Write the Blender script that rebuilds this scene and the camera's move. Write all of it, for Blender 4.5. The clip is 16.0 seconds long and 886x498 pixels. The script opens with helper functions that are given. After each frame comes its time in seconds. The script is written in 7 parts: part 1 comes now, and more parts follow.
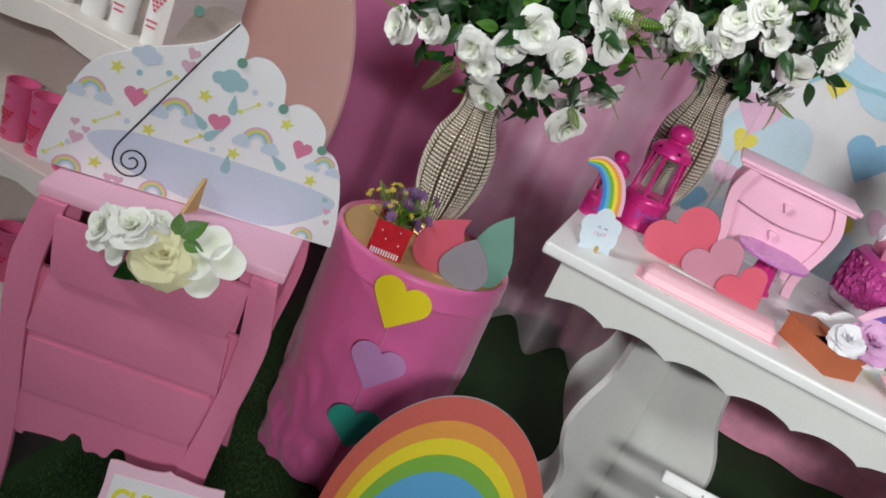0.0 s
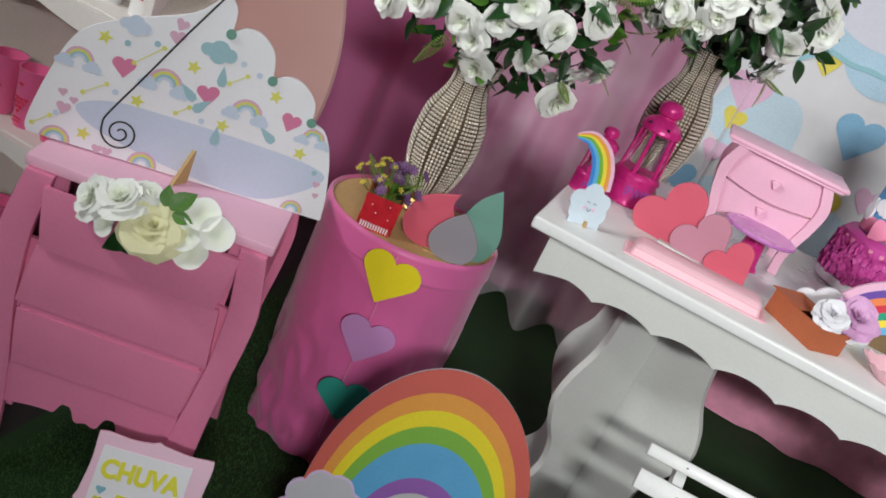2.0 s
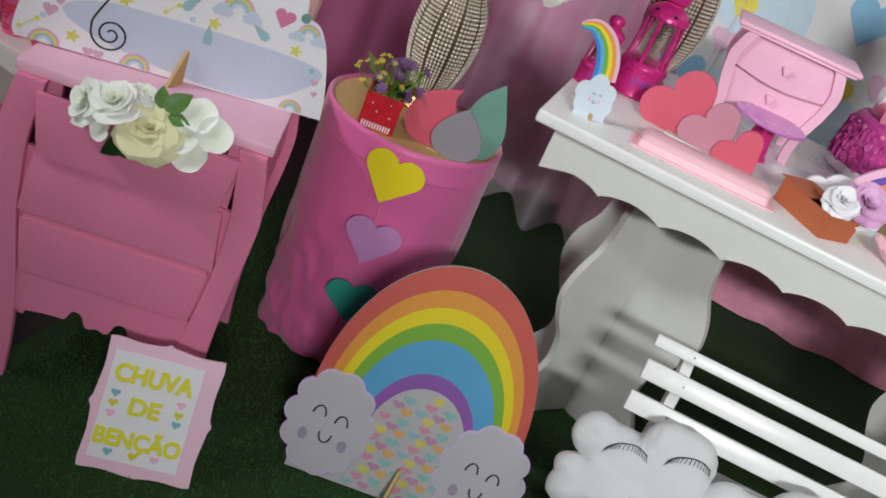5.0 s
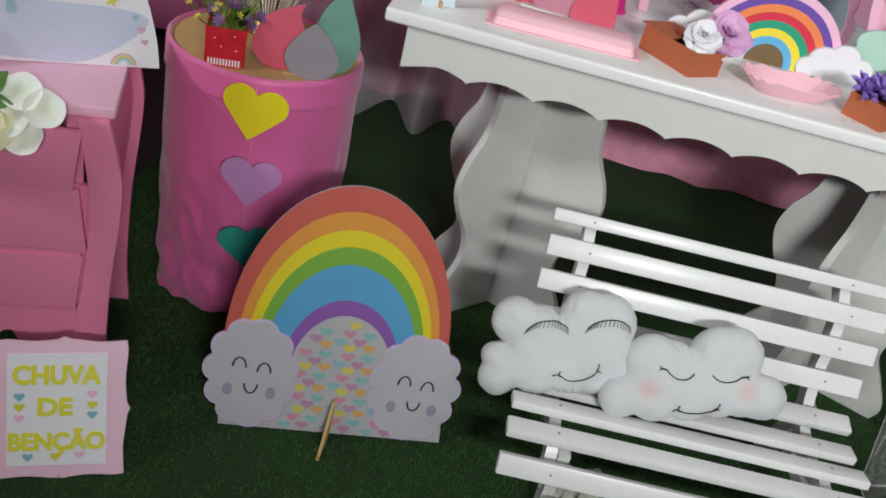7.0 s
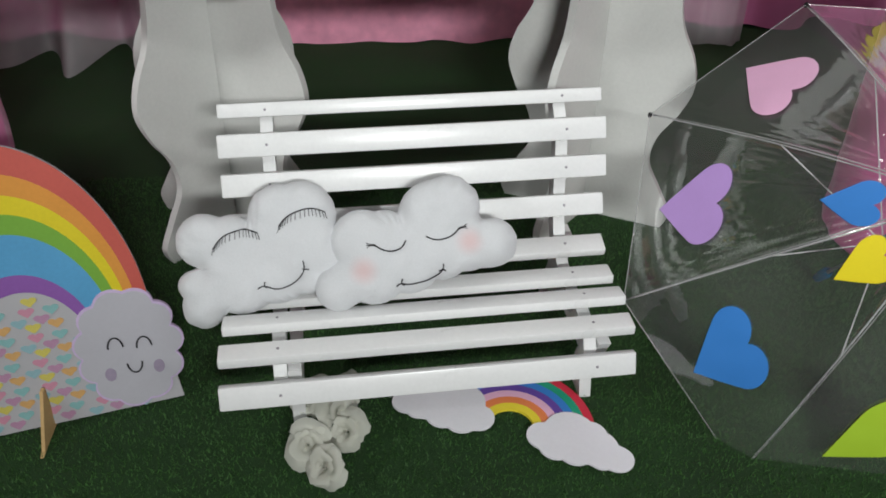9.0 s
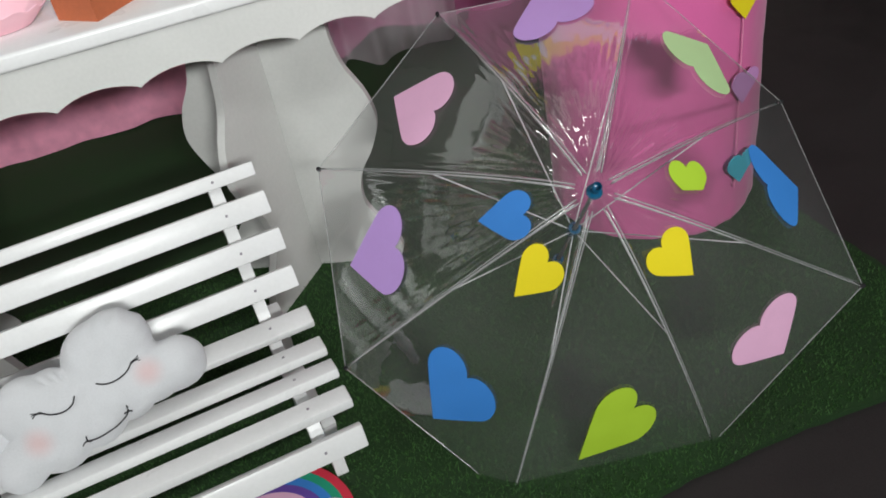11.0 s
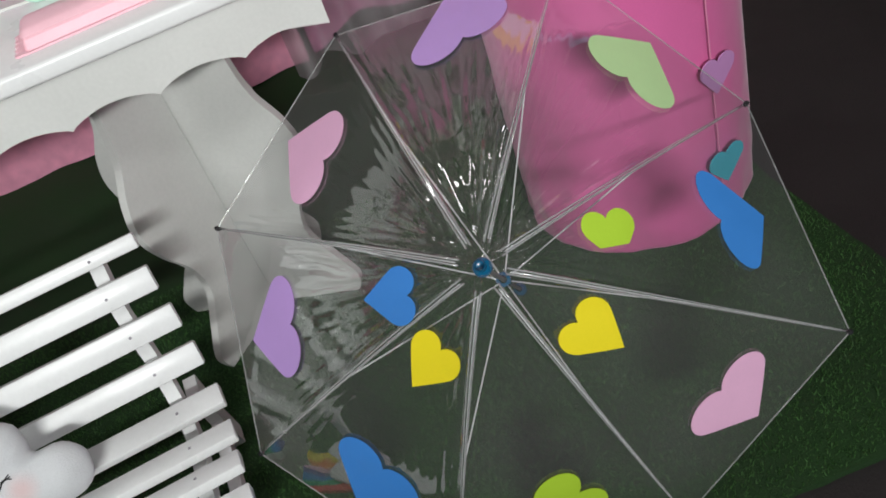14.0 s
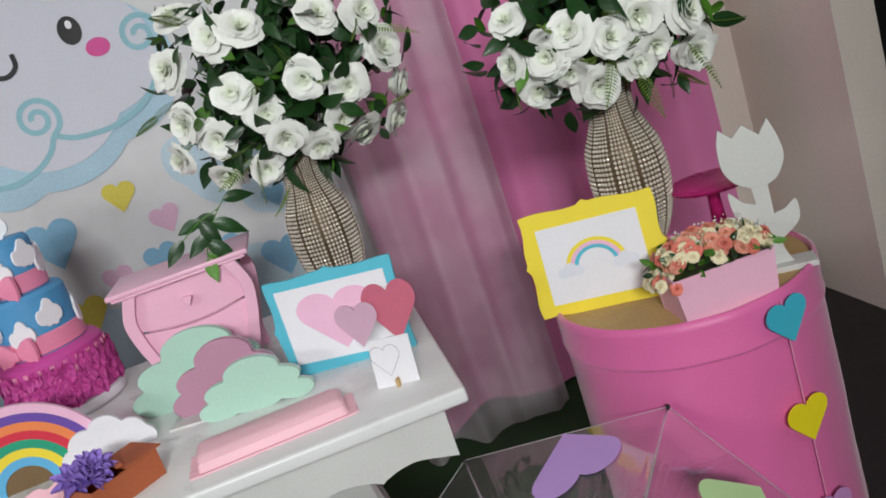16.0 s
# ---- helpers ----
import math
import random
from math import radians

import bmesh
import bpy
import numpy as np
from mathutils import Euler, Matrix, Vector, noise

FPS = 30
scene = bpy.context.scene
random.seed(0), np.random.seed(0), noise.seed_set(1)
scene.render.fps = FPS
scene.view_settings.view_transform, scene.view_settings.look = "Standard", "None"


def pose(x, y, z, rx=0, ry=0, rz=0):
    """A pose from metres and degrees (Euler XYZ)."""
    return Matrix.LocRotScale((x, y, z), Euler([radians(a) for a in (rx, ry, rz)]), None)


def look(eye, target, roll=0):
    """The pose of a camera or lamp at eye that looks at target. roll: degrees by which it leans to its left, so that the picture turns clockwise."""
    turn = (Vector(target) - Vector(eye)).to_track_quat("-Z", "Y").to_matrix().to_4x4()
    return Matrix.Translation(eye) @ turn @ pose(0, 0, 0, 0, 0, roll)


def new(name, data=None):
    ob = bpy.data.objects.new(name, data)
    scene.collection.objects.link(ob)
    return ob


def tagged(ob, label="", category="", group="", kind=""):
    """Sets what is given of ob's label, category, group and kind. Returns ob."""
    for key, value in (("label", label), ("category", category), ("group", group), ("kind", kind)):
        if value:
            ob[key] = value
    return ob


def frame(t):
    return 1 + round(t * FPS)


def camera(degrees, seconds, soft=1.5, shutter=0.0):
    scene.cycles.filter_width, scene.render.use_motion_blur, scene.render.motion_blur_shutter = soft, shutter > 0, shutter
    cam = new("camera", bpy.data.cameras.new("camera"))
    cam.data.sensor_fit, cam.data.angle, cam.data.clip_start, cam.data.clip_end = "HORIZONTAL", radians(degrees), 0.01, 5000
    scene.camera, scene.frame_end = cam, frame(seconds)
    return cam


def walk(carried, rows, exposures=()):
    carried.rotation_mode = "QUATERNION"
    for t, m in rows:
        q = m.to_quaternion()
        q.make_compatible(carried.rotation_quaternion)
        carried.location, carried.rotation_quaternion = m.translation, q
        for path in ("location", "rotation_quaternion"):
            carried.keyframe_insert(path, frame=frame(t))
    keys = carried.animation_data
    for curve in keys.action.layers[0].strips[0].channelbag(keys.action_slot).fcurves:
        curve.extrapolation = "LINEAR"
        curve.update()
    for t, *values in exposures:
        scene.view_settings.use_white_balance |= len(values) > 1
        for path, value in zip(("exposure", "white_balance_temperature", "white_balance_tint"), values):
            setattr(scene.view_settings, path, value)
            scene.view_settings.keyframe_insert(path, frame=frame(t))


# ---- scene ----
cam = camera(54.1, 16.0, 1.8)
PATH = [
    (0, (0.164, -1.615, 1.29), (-0.226, 0.213, 0.578), 24.1),
    (0.5, (0.171, -1.614, 1.287), (-0.22, 0.213, 0.575), 24.1),
    (1, (0.177, -1.617, 1.291), (-0.199, 0.212, 0.574), 24.4),
    (1.5, (0.179, -1.62, 1.285), (-0.191, 0.209, 0.566), 24.4),
    (2, (0.173, -1.621, 1.285), (-0.177, 0.202, 0.54), 24.8),
    (2.5, (0.177, -1.618, 1.276), (-0.161, 0.199, 0.512), 25.1),
    (3, (0.179, -1.616, 1.274), (-0.143, 0.19, 0.479), 25.5),
    (3.5, (0.182, -1.616, 1.27), (-0.128, 0.183, 0.453), 25.6),
    (4, (0.184, -1.616, 1.267), (-0.104, 0.171, 0.417), 25.6),
    (6.5, (0.205, -1.581, 1.269), (0.062, 0.132, 0.246), 17.9),
    (7, (0.241, -1.562, 1.267), (0.211, 0.143, 0.221), 14.7),
    (7.5, (0.333, -1.521, 1.251), (0.42, 0.157, 0.166), 10.4),
    (8, (0.456, -1.475, 1.228), (0.604, 0.174, 0.106), 7.5),
    (8.5, (0.57, -1.443, 1.214), (0.732, 0.185, 0.063), 4.8),
    (9, (0.661, -1.421, 1.178), (0.827, 0.189, 0.004), 1.5),
    (9.5, (0.734, -1.408, 1.175), (0.956, 0.191, -0.005), -1.8),
    (10, (0.848, -1.411, 1.209), (1.169, 0.176, 0.036), -5.5),
    (12.5, (1.212, -1.201, 1.179), (1.607, 0.316, -0.063), -14.8),
    (13, (1.292, -1.179, 1.141), (1.574, 0.277, -0.202), -13.5),
    (13.5, (1.332, -1.175, 1.135), (1.557, 0.274, -0.226), -15.5),
    (14, (1.369, -1.193, 1.169), (1.567, 0.356, -0.081), -20.6),
    (14.5, (1.401, -1.221, 1.198), (1.59, 0.455, 0.124), -24.0),
    (15, (1.414, -1.236, 1.24), (1.642, 0.535, 0.339), -24.5),
    (15.5, (1.411, -1.258, 1.275), (1.682, 0.595, 0.572), -23.1),
    (16, (1.41, -1.268, 1.332), (1.645, 0.654, 0.834), -18.7),
]
walk(cam, [(t, look(eye, target, roll)) for t, eye, target, roll in PATH],
     exposures=((0, -0.10), (6.5, -0.17), (7.5, -0.22), (9.5, -0.05), (12.5, -0.13), (13.5, -0.06), (14.5, -0.20), (15, -0.22), (16, -0.42)))

# ---- light ----
from mathutils.bvhtree import BVHTree

world = bpy.data.worlds.new("world")
scene.world = world
world.use_nodes = True
world.node_tree.nodes["Background"].inputs[0].default_value = (0.75, 0.8, 0.9, 1)
world.node_tree.nodes["Background"].inputs[1].default_value = 0.06


def area_lamp(name, eye, target, sx, sy, watts, color, spread=180):
    data = bpy.data.lights.new(name, "AREA")
    data.shape, data.size, data.size_y, data.energy, data.color = "RECTANGLE", sx, sy, watts, color
    data.spread = radians(spread)
    ob = new(name, data)
    ob.matrix_world = look(eye, target)
    return ob


# unseen key: bearing from slat shadows, set low to reach the velvet
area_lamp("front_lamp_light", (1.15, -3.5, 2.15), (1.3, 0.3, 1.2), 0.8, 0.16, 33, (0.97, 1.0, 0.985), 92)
# added, unseen: guessed from umbrella glints, shifted to brighten the right wall
area_lamp("rear_lamp_light", (1.8, 0.98, 2.86), (1.8, 0.9, 0.0), 0.9, 0.15, 5.5, (0.98, 1.0, 0.985))
# added fill from above for level surfaces and film glints, no known fixture
area_lamp("overhead_lamp_light", (1.3, -1.15, 2.86), (1.3, -0.7, 0.0), 1.2, 0.06, 2.8, (0.98, 1.0, 0.985))
# extra fill from the right, an invented source
area_lamp("side_lamp_light", (3.2, -2.4, 2.68), (2.4, -0.2, 0.6), 1.2, 0.12, 14.5, (0.98, 1.0, 0.985))
# fill added for shelf and upper left bouquets; its narrow spread spares the turf
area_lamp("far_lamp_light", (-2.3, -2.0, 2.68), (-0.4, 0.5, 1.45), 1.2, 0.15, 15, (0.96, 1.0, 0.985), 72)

# ---- materials ----


def lin(h):
    """Linear colour from a hex string."""
    out = []
    for i in (0, 2, 4):
        v = int(h[i:i + 2], 16) / 255
        out.append(v / 12.92 if v <= 0.04045 else ((v + 0.055) / 1.055) ** 2.4)
    return (*out, 1.0)


def mat(name, color, rough=0.5, metal=0.0, var=0.10, scale=9.0, fine=160.0, bump=0.05, spec=0.5, piece=0.0, sheen=0.0, sub=0.0):
    """Principled surface: large stains, fine grain, slight relief."""
    m = bpy.data.materials.new(name)
    m.use_nodes = True
    nt = m.node_tree
    b = nt.nodes["Principled BSDF"]
    col = lin(color) if isinstance(color, str) else (*color, 1.0)
    tc = nt.nodes.new("ShaderNodeTexCoord")
    n1 = nt.nodes.new("ShaderNodeTexNoise")
    n1.inputs["Scale"].default_value, n1.inputs["Detail"].default_value = scale, 4
    n2 = nt.nodes.new("ShaderNodeTexNoise")
    n2.inputs["Scale"].default_value, n2.inputs["Detail"].default_value = fine, 3
    nt.links.new(tc.outputs["Object"], n1.inputs["Vector"])
    nt.links.new(tc.outputs["Object"], n2.inputs["Vector"])
    add = nt.nodes.new("ShaderNodeMath")
    add.operation = "ADD"
    nt.links.new(n1.outputs[0], add.inputs[0])
    nt.links.new(n2.outputs[0], add.inputs[1])
    mr = nt.nodes.new("ShaderNodeMapRange")
    mr.inputs["From Min"].default_value, mr.inputs["From Max"].default_value = 0.6, 1.4
    mr.inputs["To Min"].default_value, mr.inputs["To Max"].default_value = 1 - var, 1 + var
    nt.links.new(add.outputs[0], mr.inputs["Value"])
    value = mr.outputs[0]
    if piece:
        oi = nt.nodes.new("ShaderNodeObjectInfo")
        pr = nt.nodes.new("ShaderNodeMapRange")
        pr.inputs["To Min"].default_value, pr.inputs["To Max"].default_value = 1 - piece, 1 + piece
        nt.links.new(oi.outputs["Random"], pr.inputs["Value"])
        mul = nt.nodes.new("ShaderNodeMath")
        mul.operation = "MULTIPLY"
        nt.links.new(value, mul.inputs[0])
        nt.links.new(pr.outputs[0], mul.inputs[1])
        value = mul.outputs[0]
    vm = nt.nodes.new("ShaderNodeVectorMath")
    vm.operation = "SCALE"
    vm.inputs[0].default_value = col[:3]
    nt.links.new(value, vm.inputs["Scale"])
    nt.links.new(vm.outputs[0], b.inputs["Base Color"])
    rr = nt.nodes.new("ShaderNodeMapRange")
    rr.inputs["From Min"].default_value, rr.inputs["From Max"].default_value = 0.3, 0.7
    rr.inputs["To Min"].default_value, rr.inputs["To Max"].default_value = max(rough - 0.08, 0.02), min(rough + 0.08, 1)
    nt.links.new(n1.outputs[0], rr.inputs["Value"])
    nt.links.new(rr.outputs[0], b.inputs["Roughness"])
    b.inputs["Metallic"].default_value = metal
    b.inputs["Specular IOR Level"].default_value = spec
    if sheen:
        b.inputs["Sheen Weight"].default_value = sheen
    if sub:
        b.inputs["Subsurface Weight"].default_value = sub
        b.inputs["Subsurface Radius"].default_value = (0.01, 0.01, 0.01)
    if bump:
        bp = nt.nodes.new("ShaderNodeBump")
        bp.inputs["Strength"].default_value, bp.inputs["Distance"].default_value = bump, 0.004
        nt.links.new(add.outputs[0], bp.inputs["Height"])
        nt.links.new(bp.outputs[0], b.inputs["Normal"])
    return m


def sheer(name, color, opacity, gloss=0.0, rough=0.6, crinkle=0.0):
    """Thin see-through cloth or film: partly open, partly diffuse."""
    m = bpy.data.materials.new(name)
    m.use_nodes = True
    nt = m.node_tree
    nt.nodes.clear()
    out = nt.nodes.new("ShaderNodeOutputMaterial")
    tr = nt.nodes.new("ShaderNodeBsdfTransparent")
    df = nt.nodes.new("ShaderNodeBsdfDiffuse")
    df.inputs[0].default_value = lin(color)
    tl = nt.nodes.new("ShaderNodeBsdfTranslucent")
    tl.inputs[0].default_value = lin(color)
    half = nt.nodes.new("ShaderNodeMixShader")
    half.inputs[0].default_value = 0.3
    nt.links.new(df.outputs[0], half.inputs[1])
    nt.links.new(tl.outputs[0], half.inputs[2])
    mix = nt.nodes.new("ShaderNodeMixShader")
    no = nt.nodes.new("ShaderNodeTexNoise")
    no.inputs["Scale"].default_value = 5
    tc = nt.nodes.new("ShaderNodeTexCoord")
    nt.links.new(tc.outputs["Object"], no.inputs["Vector"])
    mr = nt.nodes.new("ShaderNodeMapRange")
    mr.inputs["From Min"].default_value, mr.inputs["From Max"].default_value = 0.3, 0.7
    mr.inputs["To Min"].default_value, mr.inputs["To Max"].default_value = opacity * 0.75, min(opacity * 1.25, 1)
    nt.links.new(no.outputs[0], mr.inputs["Value"])
    nt.links.new(mr.outputs[0], mix.inputs[0])
    nt.links.new(tr.outputs[0], mix.inputs[1])
    nt.links.new(half.outputs[0], mix.inputs[2])
    last = mix
    if gloss:
        gl = nt.nodes.new("ShaderNodeBsdfGlossy")
        gl.inputs["Roughness"].default_value = rough
        fr = nt.nodes.new("ShaderNodeLayerWeight")
        fr.inputs[0].default_value = 0.5
        po = nt.nodes.new("ShaderNodeMath")
        po.operation = "POWER"
        po.inputs[1].default_value = 4.0
        nt.links.new(fr.outputs["Facing"], po.inputs[0])
        mu = nt.nodes.new("ShaderNodeMath")
        mu.operation = "MULTIPLY_ADD"
        mu.inputs[1].default_value, mu.inputs[2].default_value = gloss * 0.5, gloss * 0.07
        nt.links.new(po.outputs[0], mu.inputs[0])
        wr = nt.nodes.new("ShaderNodeTexNoise")
        wr.inputs["Scale"].default_value, wr.inputs["Detail"].default_value = 11, 1
        bp = nt.nodes.new("ShaderNodeBump")
        bp.inputs["Strength"].default_value, bp.inputs["Distance"].default_value = crinkle, 0.012
        nt.links.new(tc.outputs["Object"], wr.inputs["Vector"])
        nt.links.new(wr.outputs[0], bp.inputs["Height"])
        nt.links.new(bp.outputs[0], gl.inputs["Normal"])
        m2 = nt.nodes.new("ShaderNodeMixShader")
        nt.links.new(mu.outputs[0], m2.inputs[0])
        nt.links.new(last.outputs[0], m2.inputs[1])
        nt.links.new(gl.outputs[0], m2.inputs[2])
        last = m2
    nt.links.new(last.outputs[0], out.inputs[0])
    return m


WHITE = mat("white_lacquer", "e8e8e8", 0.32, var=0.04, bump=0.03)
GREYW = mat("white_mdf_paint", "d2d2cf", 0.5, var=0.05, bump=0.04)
PINK = mat("pink_lacquer", "e686aa", 0.38, var=0.05, bump=0.03)
PINKL = mat("light_pink_lacquer", "efb8d0", 0.36, var=0.04, bump=0.03)
CLOTH = mat("pink_satin_cloth", "e26aa8", 0.42, var=0.07, scale=5, fine=420, bump=0.10, sheen=0.4)
VELVET = mat("rose_velvet", "f0a0bc", 0.7, var=0.20, scale=7, fine=22, bump=0.6, sheen=0.6)
CURT = mat("magenta_curtain", "dc7cb0", 0.6, var=0.08, scale=4, fine=350, bump=0.1, sheen=0.3)
KRAFT = mat("kraft_board", "c2a06c", 0.75, var=0.12, scale=14, bump=0.12)
BROWN = mat("terracotta_card", "b3603c", 0.7, var=0.1, scale=16, bump=0.1)
PAPER = mat("white_paper", "eceaf0", 0.6, var=0.03, bump=0.03)
PRINT = mat("matt_print_white", "f2f1f6", 0.55, var=0.03, bump=0.02)
BLACK = mat("black_ink", "17151a", 0.6, var=0.1, bump=0)
EVA = {}
for key, hexa in dict(yellow="f0dc1e", lilac="c09ade", teal="2c9c8c", pink="f0badc", blue="3a86d8", lime="b4d838", cyan="3fb4cc", mint="aedfc4", lightgreen="bfe0a4",
                      red="d8304f", coral="e06a5e", orange="f0a046", green="74b63e", sky="62b4e2", purple="9a62c0", rose="d87b95", grey="8f8a92", sage="6f9c8e", mauve="c08296",
                      crimson="d2586e", violet="6a4aa8", emerald="1fa07c", scarlet="d83048", tangerine="f08850", palepink="f0bcd8", dustblue="7fb6c4", softpink="e58fb4", peach="f3b4a0",
                      paleblue="b9cfe8", palegrey="c4c0cc", straw="d8cf3a", turquoise="58bcd2", sun="f4dd3c", bluegrey="c3cbe0", hotpink="e0489a", sign="e3dd3e", fade="e2e4ee", orchid="c98fc8").items():
    EVA[key] = mat("foam_" + key, hexa, 0.62, var=0.05, scale=22, fine=500, bump=0.06)


# ---- mesh helpers ----


def link(name, bm, material, m=None, smooth=None):
    me = bpy.data.meshes.new(name)
    bm.normal_update()
    bm.to_mesh(me)
    bm.free()
    me.materials.append(material)
    if smooth is not None:
        me.polygons.foreach_set("use_smooth", [True] * len(me.polygons))
        if smooth:
            me.set_sharp_from_angle(angle=radians(smooth))
    ob = new(name, me)
    if m is not None:
        ob.matrix_world = m
    return ob


def part(name, bm, material, parent, label="", m=None, smooth=None):
    ob = link(name, bm, material, m, smooth)
    ob.parent = parent
    if label:
        tagged(ob, label)
    return ob


def again(ob, m, parent, name=None):
    """Another object on the same mesh under a parent."""
    o = new(name or ob.name.split(".")[0], ob.data)
    o.parent = parent
    o.matrix_basis = m
    return o


def thing(name, label, category, m=None, group="", kind=""):
    ob = new(name)
    ob.empty_display_size = 0.05
    if m is not None:
        ob.matrix_world = m
    return tagged(ob, label, category, group, kind)


def box(x0, x1, y0, y1, z0, z1, bevel=0.0, seg=2, bm=None):
    bm = bm or bmesh.new()
    tmp = bmesh.new()
    bmesh.ops.create_cube(tmp, size=1)
    for v in tmp.verts:
        v.co = ((x0 + x1) / 2 + v.co.x * (x1 - x0), (y0 + y1) / 2 + v.co.y * (y1 - y0), (z0 + z1) / 2 + v.co.z * (z1 - z0))
    if bevel:
        bmesh.ops.bevel(tmp, geom=tmp.edges[:], offset=bevel, segments=seg, affect="EDGES", profile=0.5)
    merge(bm, tmp)
    return bm


def merge(bm, tmp):
    me = bpy.data.meshes.new("tmp")
    tmp.to_mesh(me)
    tmp.free()
    bm.from_mesh(me)
    bpy.data.meshes.remove(me)


def slab(outline, y0, y1, bm=None, bevel=0.0):
    """An outline in x and z, given thickness from y0 (front) to y1."""
    out = bm or bmesh.new()
    tmp = bmesh.new()
    area = sum(a[0] * b[1] - b[0] * a[1] for a, b in zip(outline, outline[1:] + outline[:1]))
    pts = outline if area > 0 else outline[::-1]
    pts = [p for k, p in enumerate(pts) if math.hypot(p[0] - pts[k - 1][0], p[1] - pts[k - 1][1]) > 1e-5]
    front = [tmp.verts.new((x, y0, z)) for x, z in pts]
    back = [tmp.verts.new((x, y1, z)) for x, z in pts]
    face = tmp.faces.new(front)
    tmp.faces.new(back[::-1])
    n = len(pts)
    for i in range(n):
        j = (i + 1) % n
        tmp.faces.new((front[j], front[i], back[i], back[j]))
    tmp.normal_update()
    if bevel:
        bmesh.ops.bevel(tmp, geom=list(face.edges), offset=bevel, segments=2, affect="EDGES", profile=0.5)
    tmp.normal_update()
    bmesh.ops.triangulate(tmp, faces=[f for f in tmp.faces if len(f.verts) > 4], ngon_method="EAR_CLIP")
    merge(out, tmp)
    return out


def smooth_line(pts, n=8, closed=False):
    """Catmull-Rom through points."""
    P = [Vector(p) for p in pts]
    out = []
    count = len(P) if closed else len(P) - 1
    for i in range(count):
        if closed:
            a, b, c, d = P[i - 1], P[i], P[(i + 1) % len(P)], P[(i + 2) % len(P)]
        else:
            a, b, c, d = P[max(i - 1, 0)], P[i], P[i + 1], P[min(i + 2, len(P) - 1)]
        for k in range(n):
            t = k / n
            out.append(tuple(0.5 * ((2 * b) + (c - a) * t + (2 * a - 5 * b + 4 * c - d) * t * t + (3 * b - a - 3 * c + d) * t ** 3)))
    if not closed:
        out.append(tuple(P[-1]))
    return out


def heart(w, h, n=40, cx=0.0, cz=0.0, turn=0.0):
    """A heart about w wide and h high with its middle at (cx, cz), turned anticlockwise: two round lobes, bowed sides, a blunt notch."""
    half = []
    k = max(n // 4, 4)
    for i in range(k + 1):
        a = radians(152 - 187 * i / k)
        half.append((0.235 + 0.265 * math.cos(a), 0.19 + 0.265 * math.sin(a)))
    p0, p1, p2 = half[-1], (0.295, -0.165), (0.0, -0.5)
    for i in range(1, k + 1):
        t = i / k
        half.append(((1 - t) ** 2 * p0[0] + 2 * t * (1 - t) * p1[0] + t * t * p2[0], (1 - t) ** 2 * p0[1] + 2 * t * (1 - t) * p1[1] + t * t * p2[1]))
    pts = half + [(-x, z) for x, z in half[:-1]][::-1]
    out, c, s = [], math.cos(radians(turn)), math.sin(radians(turn))
    for x, z in pts:
        x, z = x * w, ((z + 0.5) / 0.955 - 0.5) * h
        out.append((cx + x * c - z * s, cz + x * s + z * c))
    return out


def ellipse(a, b, n=40, cx=0.0, cz=0.0, t0=0.0, t1=360.0, turn=0.0):
    k = n if t1 - t0 >= 360 else n + 1
    c, s = math.cos(radians(turn)), math.sin(radians(turn))
    out = []
    for i in range(k):
        t = radians(t0 + (t1 - t0) * i / n)
        x, z = a * math.cos(t), b * math.sin(t)
        out.append((cx + x * c - z * s, cz + x * s + z * c))
    return out


def star(r, cx=0.0, cz=0.0, turn=0.0):
    return [(cx + (r if i % 2 == 0 else r * 0.45) * math.sin(radians(36 * i + turn)), cz + (r if i % 2 == 0 else r * 0.45) * math.cos(radians(36 * i + turn))) for i in range(10)]


def cloud(circles, n=96, centre=(0, 0), floor_z=None):
    """Outline of a union of circles (x, z, r), seen from a centre that lies in it."""
    out = []
    for i in range(n):
        t = 2 * math.pi * i / n
        dx, dz = math.cos(t), math.sin(t)
        far = 0.0
        for x, z, r in circles:
            ox, oz = centre[0] - x, centre[1] - z
            b = ox * dx + oz * dz
            q = b * b - (ox * ox + oz * oz - r * r)
            if q > 0:
                far = max(far, -b + math.sqrt(q))
        x, z = centre[0] + dx * far, centre[1] + dz * far
        if floor_z is not None and z < floor_z:
            f = (floor_z - centre[1]) / (z - centre[1])
            x, z = centre[0] + (x - centre[0]) * f, floor_z
        out.append((x, z))
    return out


def band(a0, b0, c0, a1, b1, c1, cx, n=40, t0=0.0, t1=180.0):
    """Half ring between two half ellipses with heights of centre c0 and c1."""
    return ellipse(a0, b0, n, cx, c0, t0, t1) + ellipse(a1, b1, n, cx, c1, t0, t1)[::-1]


def lathe(profile, n=48, bm=None, wob=None):
    """Turn (r, z) rows about z."""
    bm = bm or bmesh.new()
    rows = []
    for r, z in profile:
        if r < 1e-6:
            rows.append([bm.verts.new((0, 0, z))])
        else:
            row = []
            for i in range(n):
                a = 2 * math.pi * i / n
                k = r + (wob(a, z) if wob else 0)
                row.append(bm.verts.new((k * math.cos(a), k * math.sin(a), z)))
            rows.append(row)
    for p, q in zip(rows, rows[1:]):
        for i in range(n):
            j = (i + 1) % n
            if len(p) == 1 and len(q) == 1:
                continue
            if len(p) == 1:
                bm.faces.new((p[0], q[j], q[i]))
            elif len(q) == 1:
                bm.faces.new((p[i], p[j], q[0]))
            else:
                bm.faces.new((p[i], p[j], q[j], q[i]))
    return bm


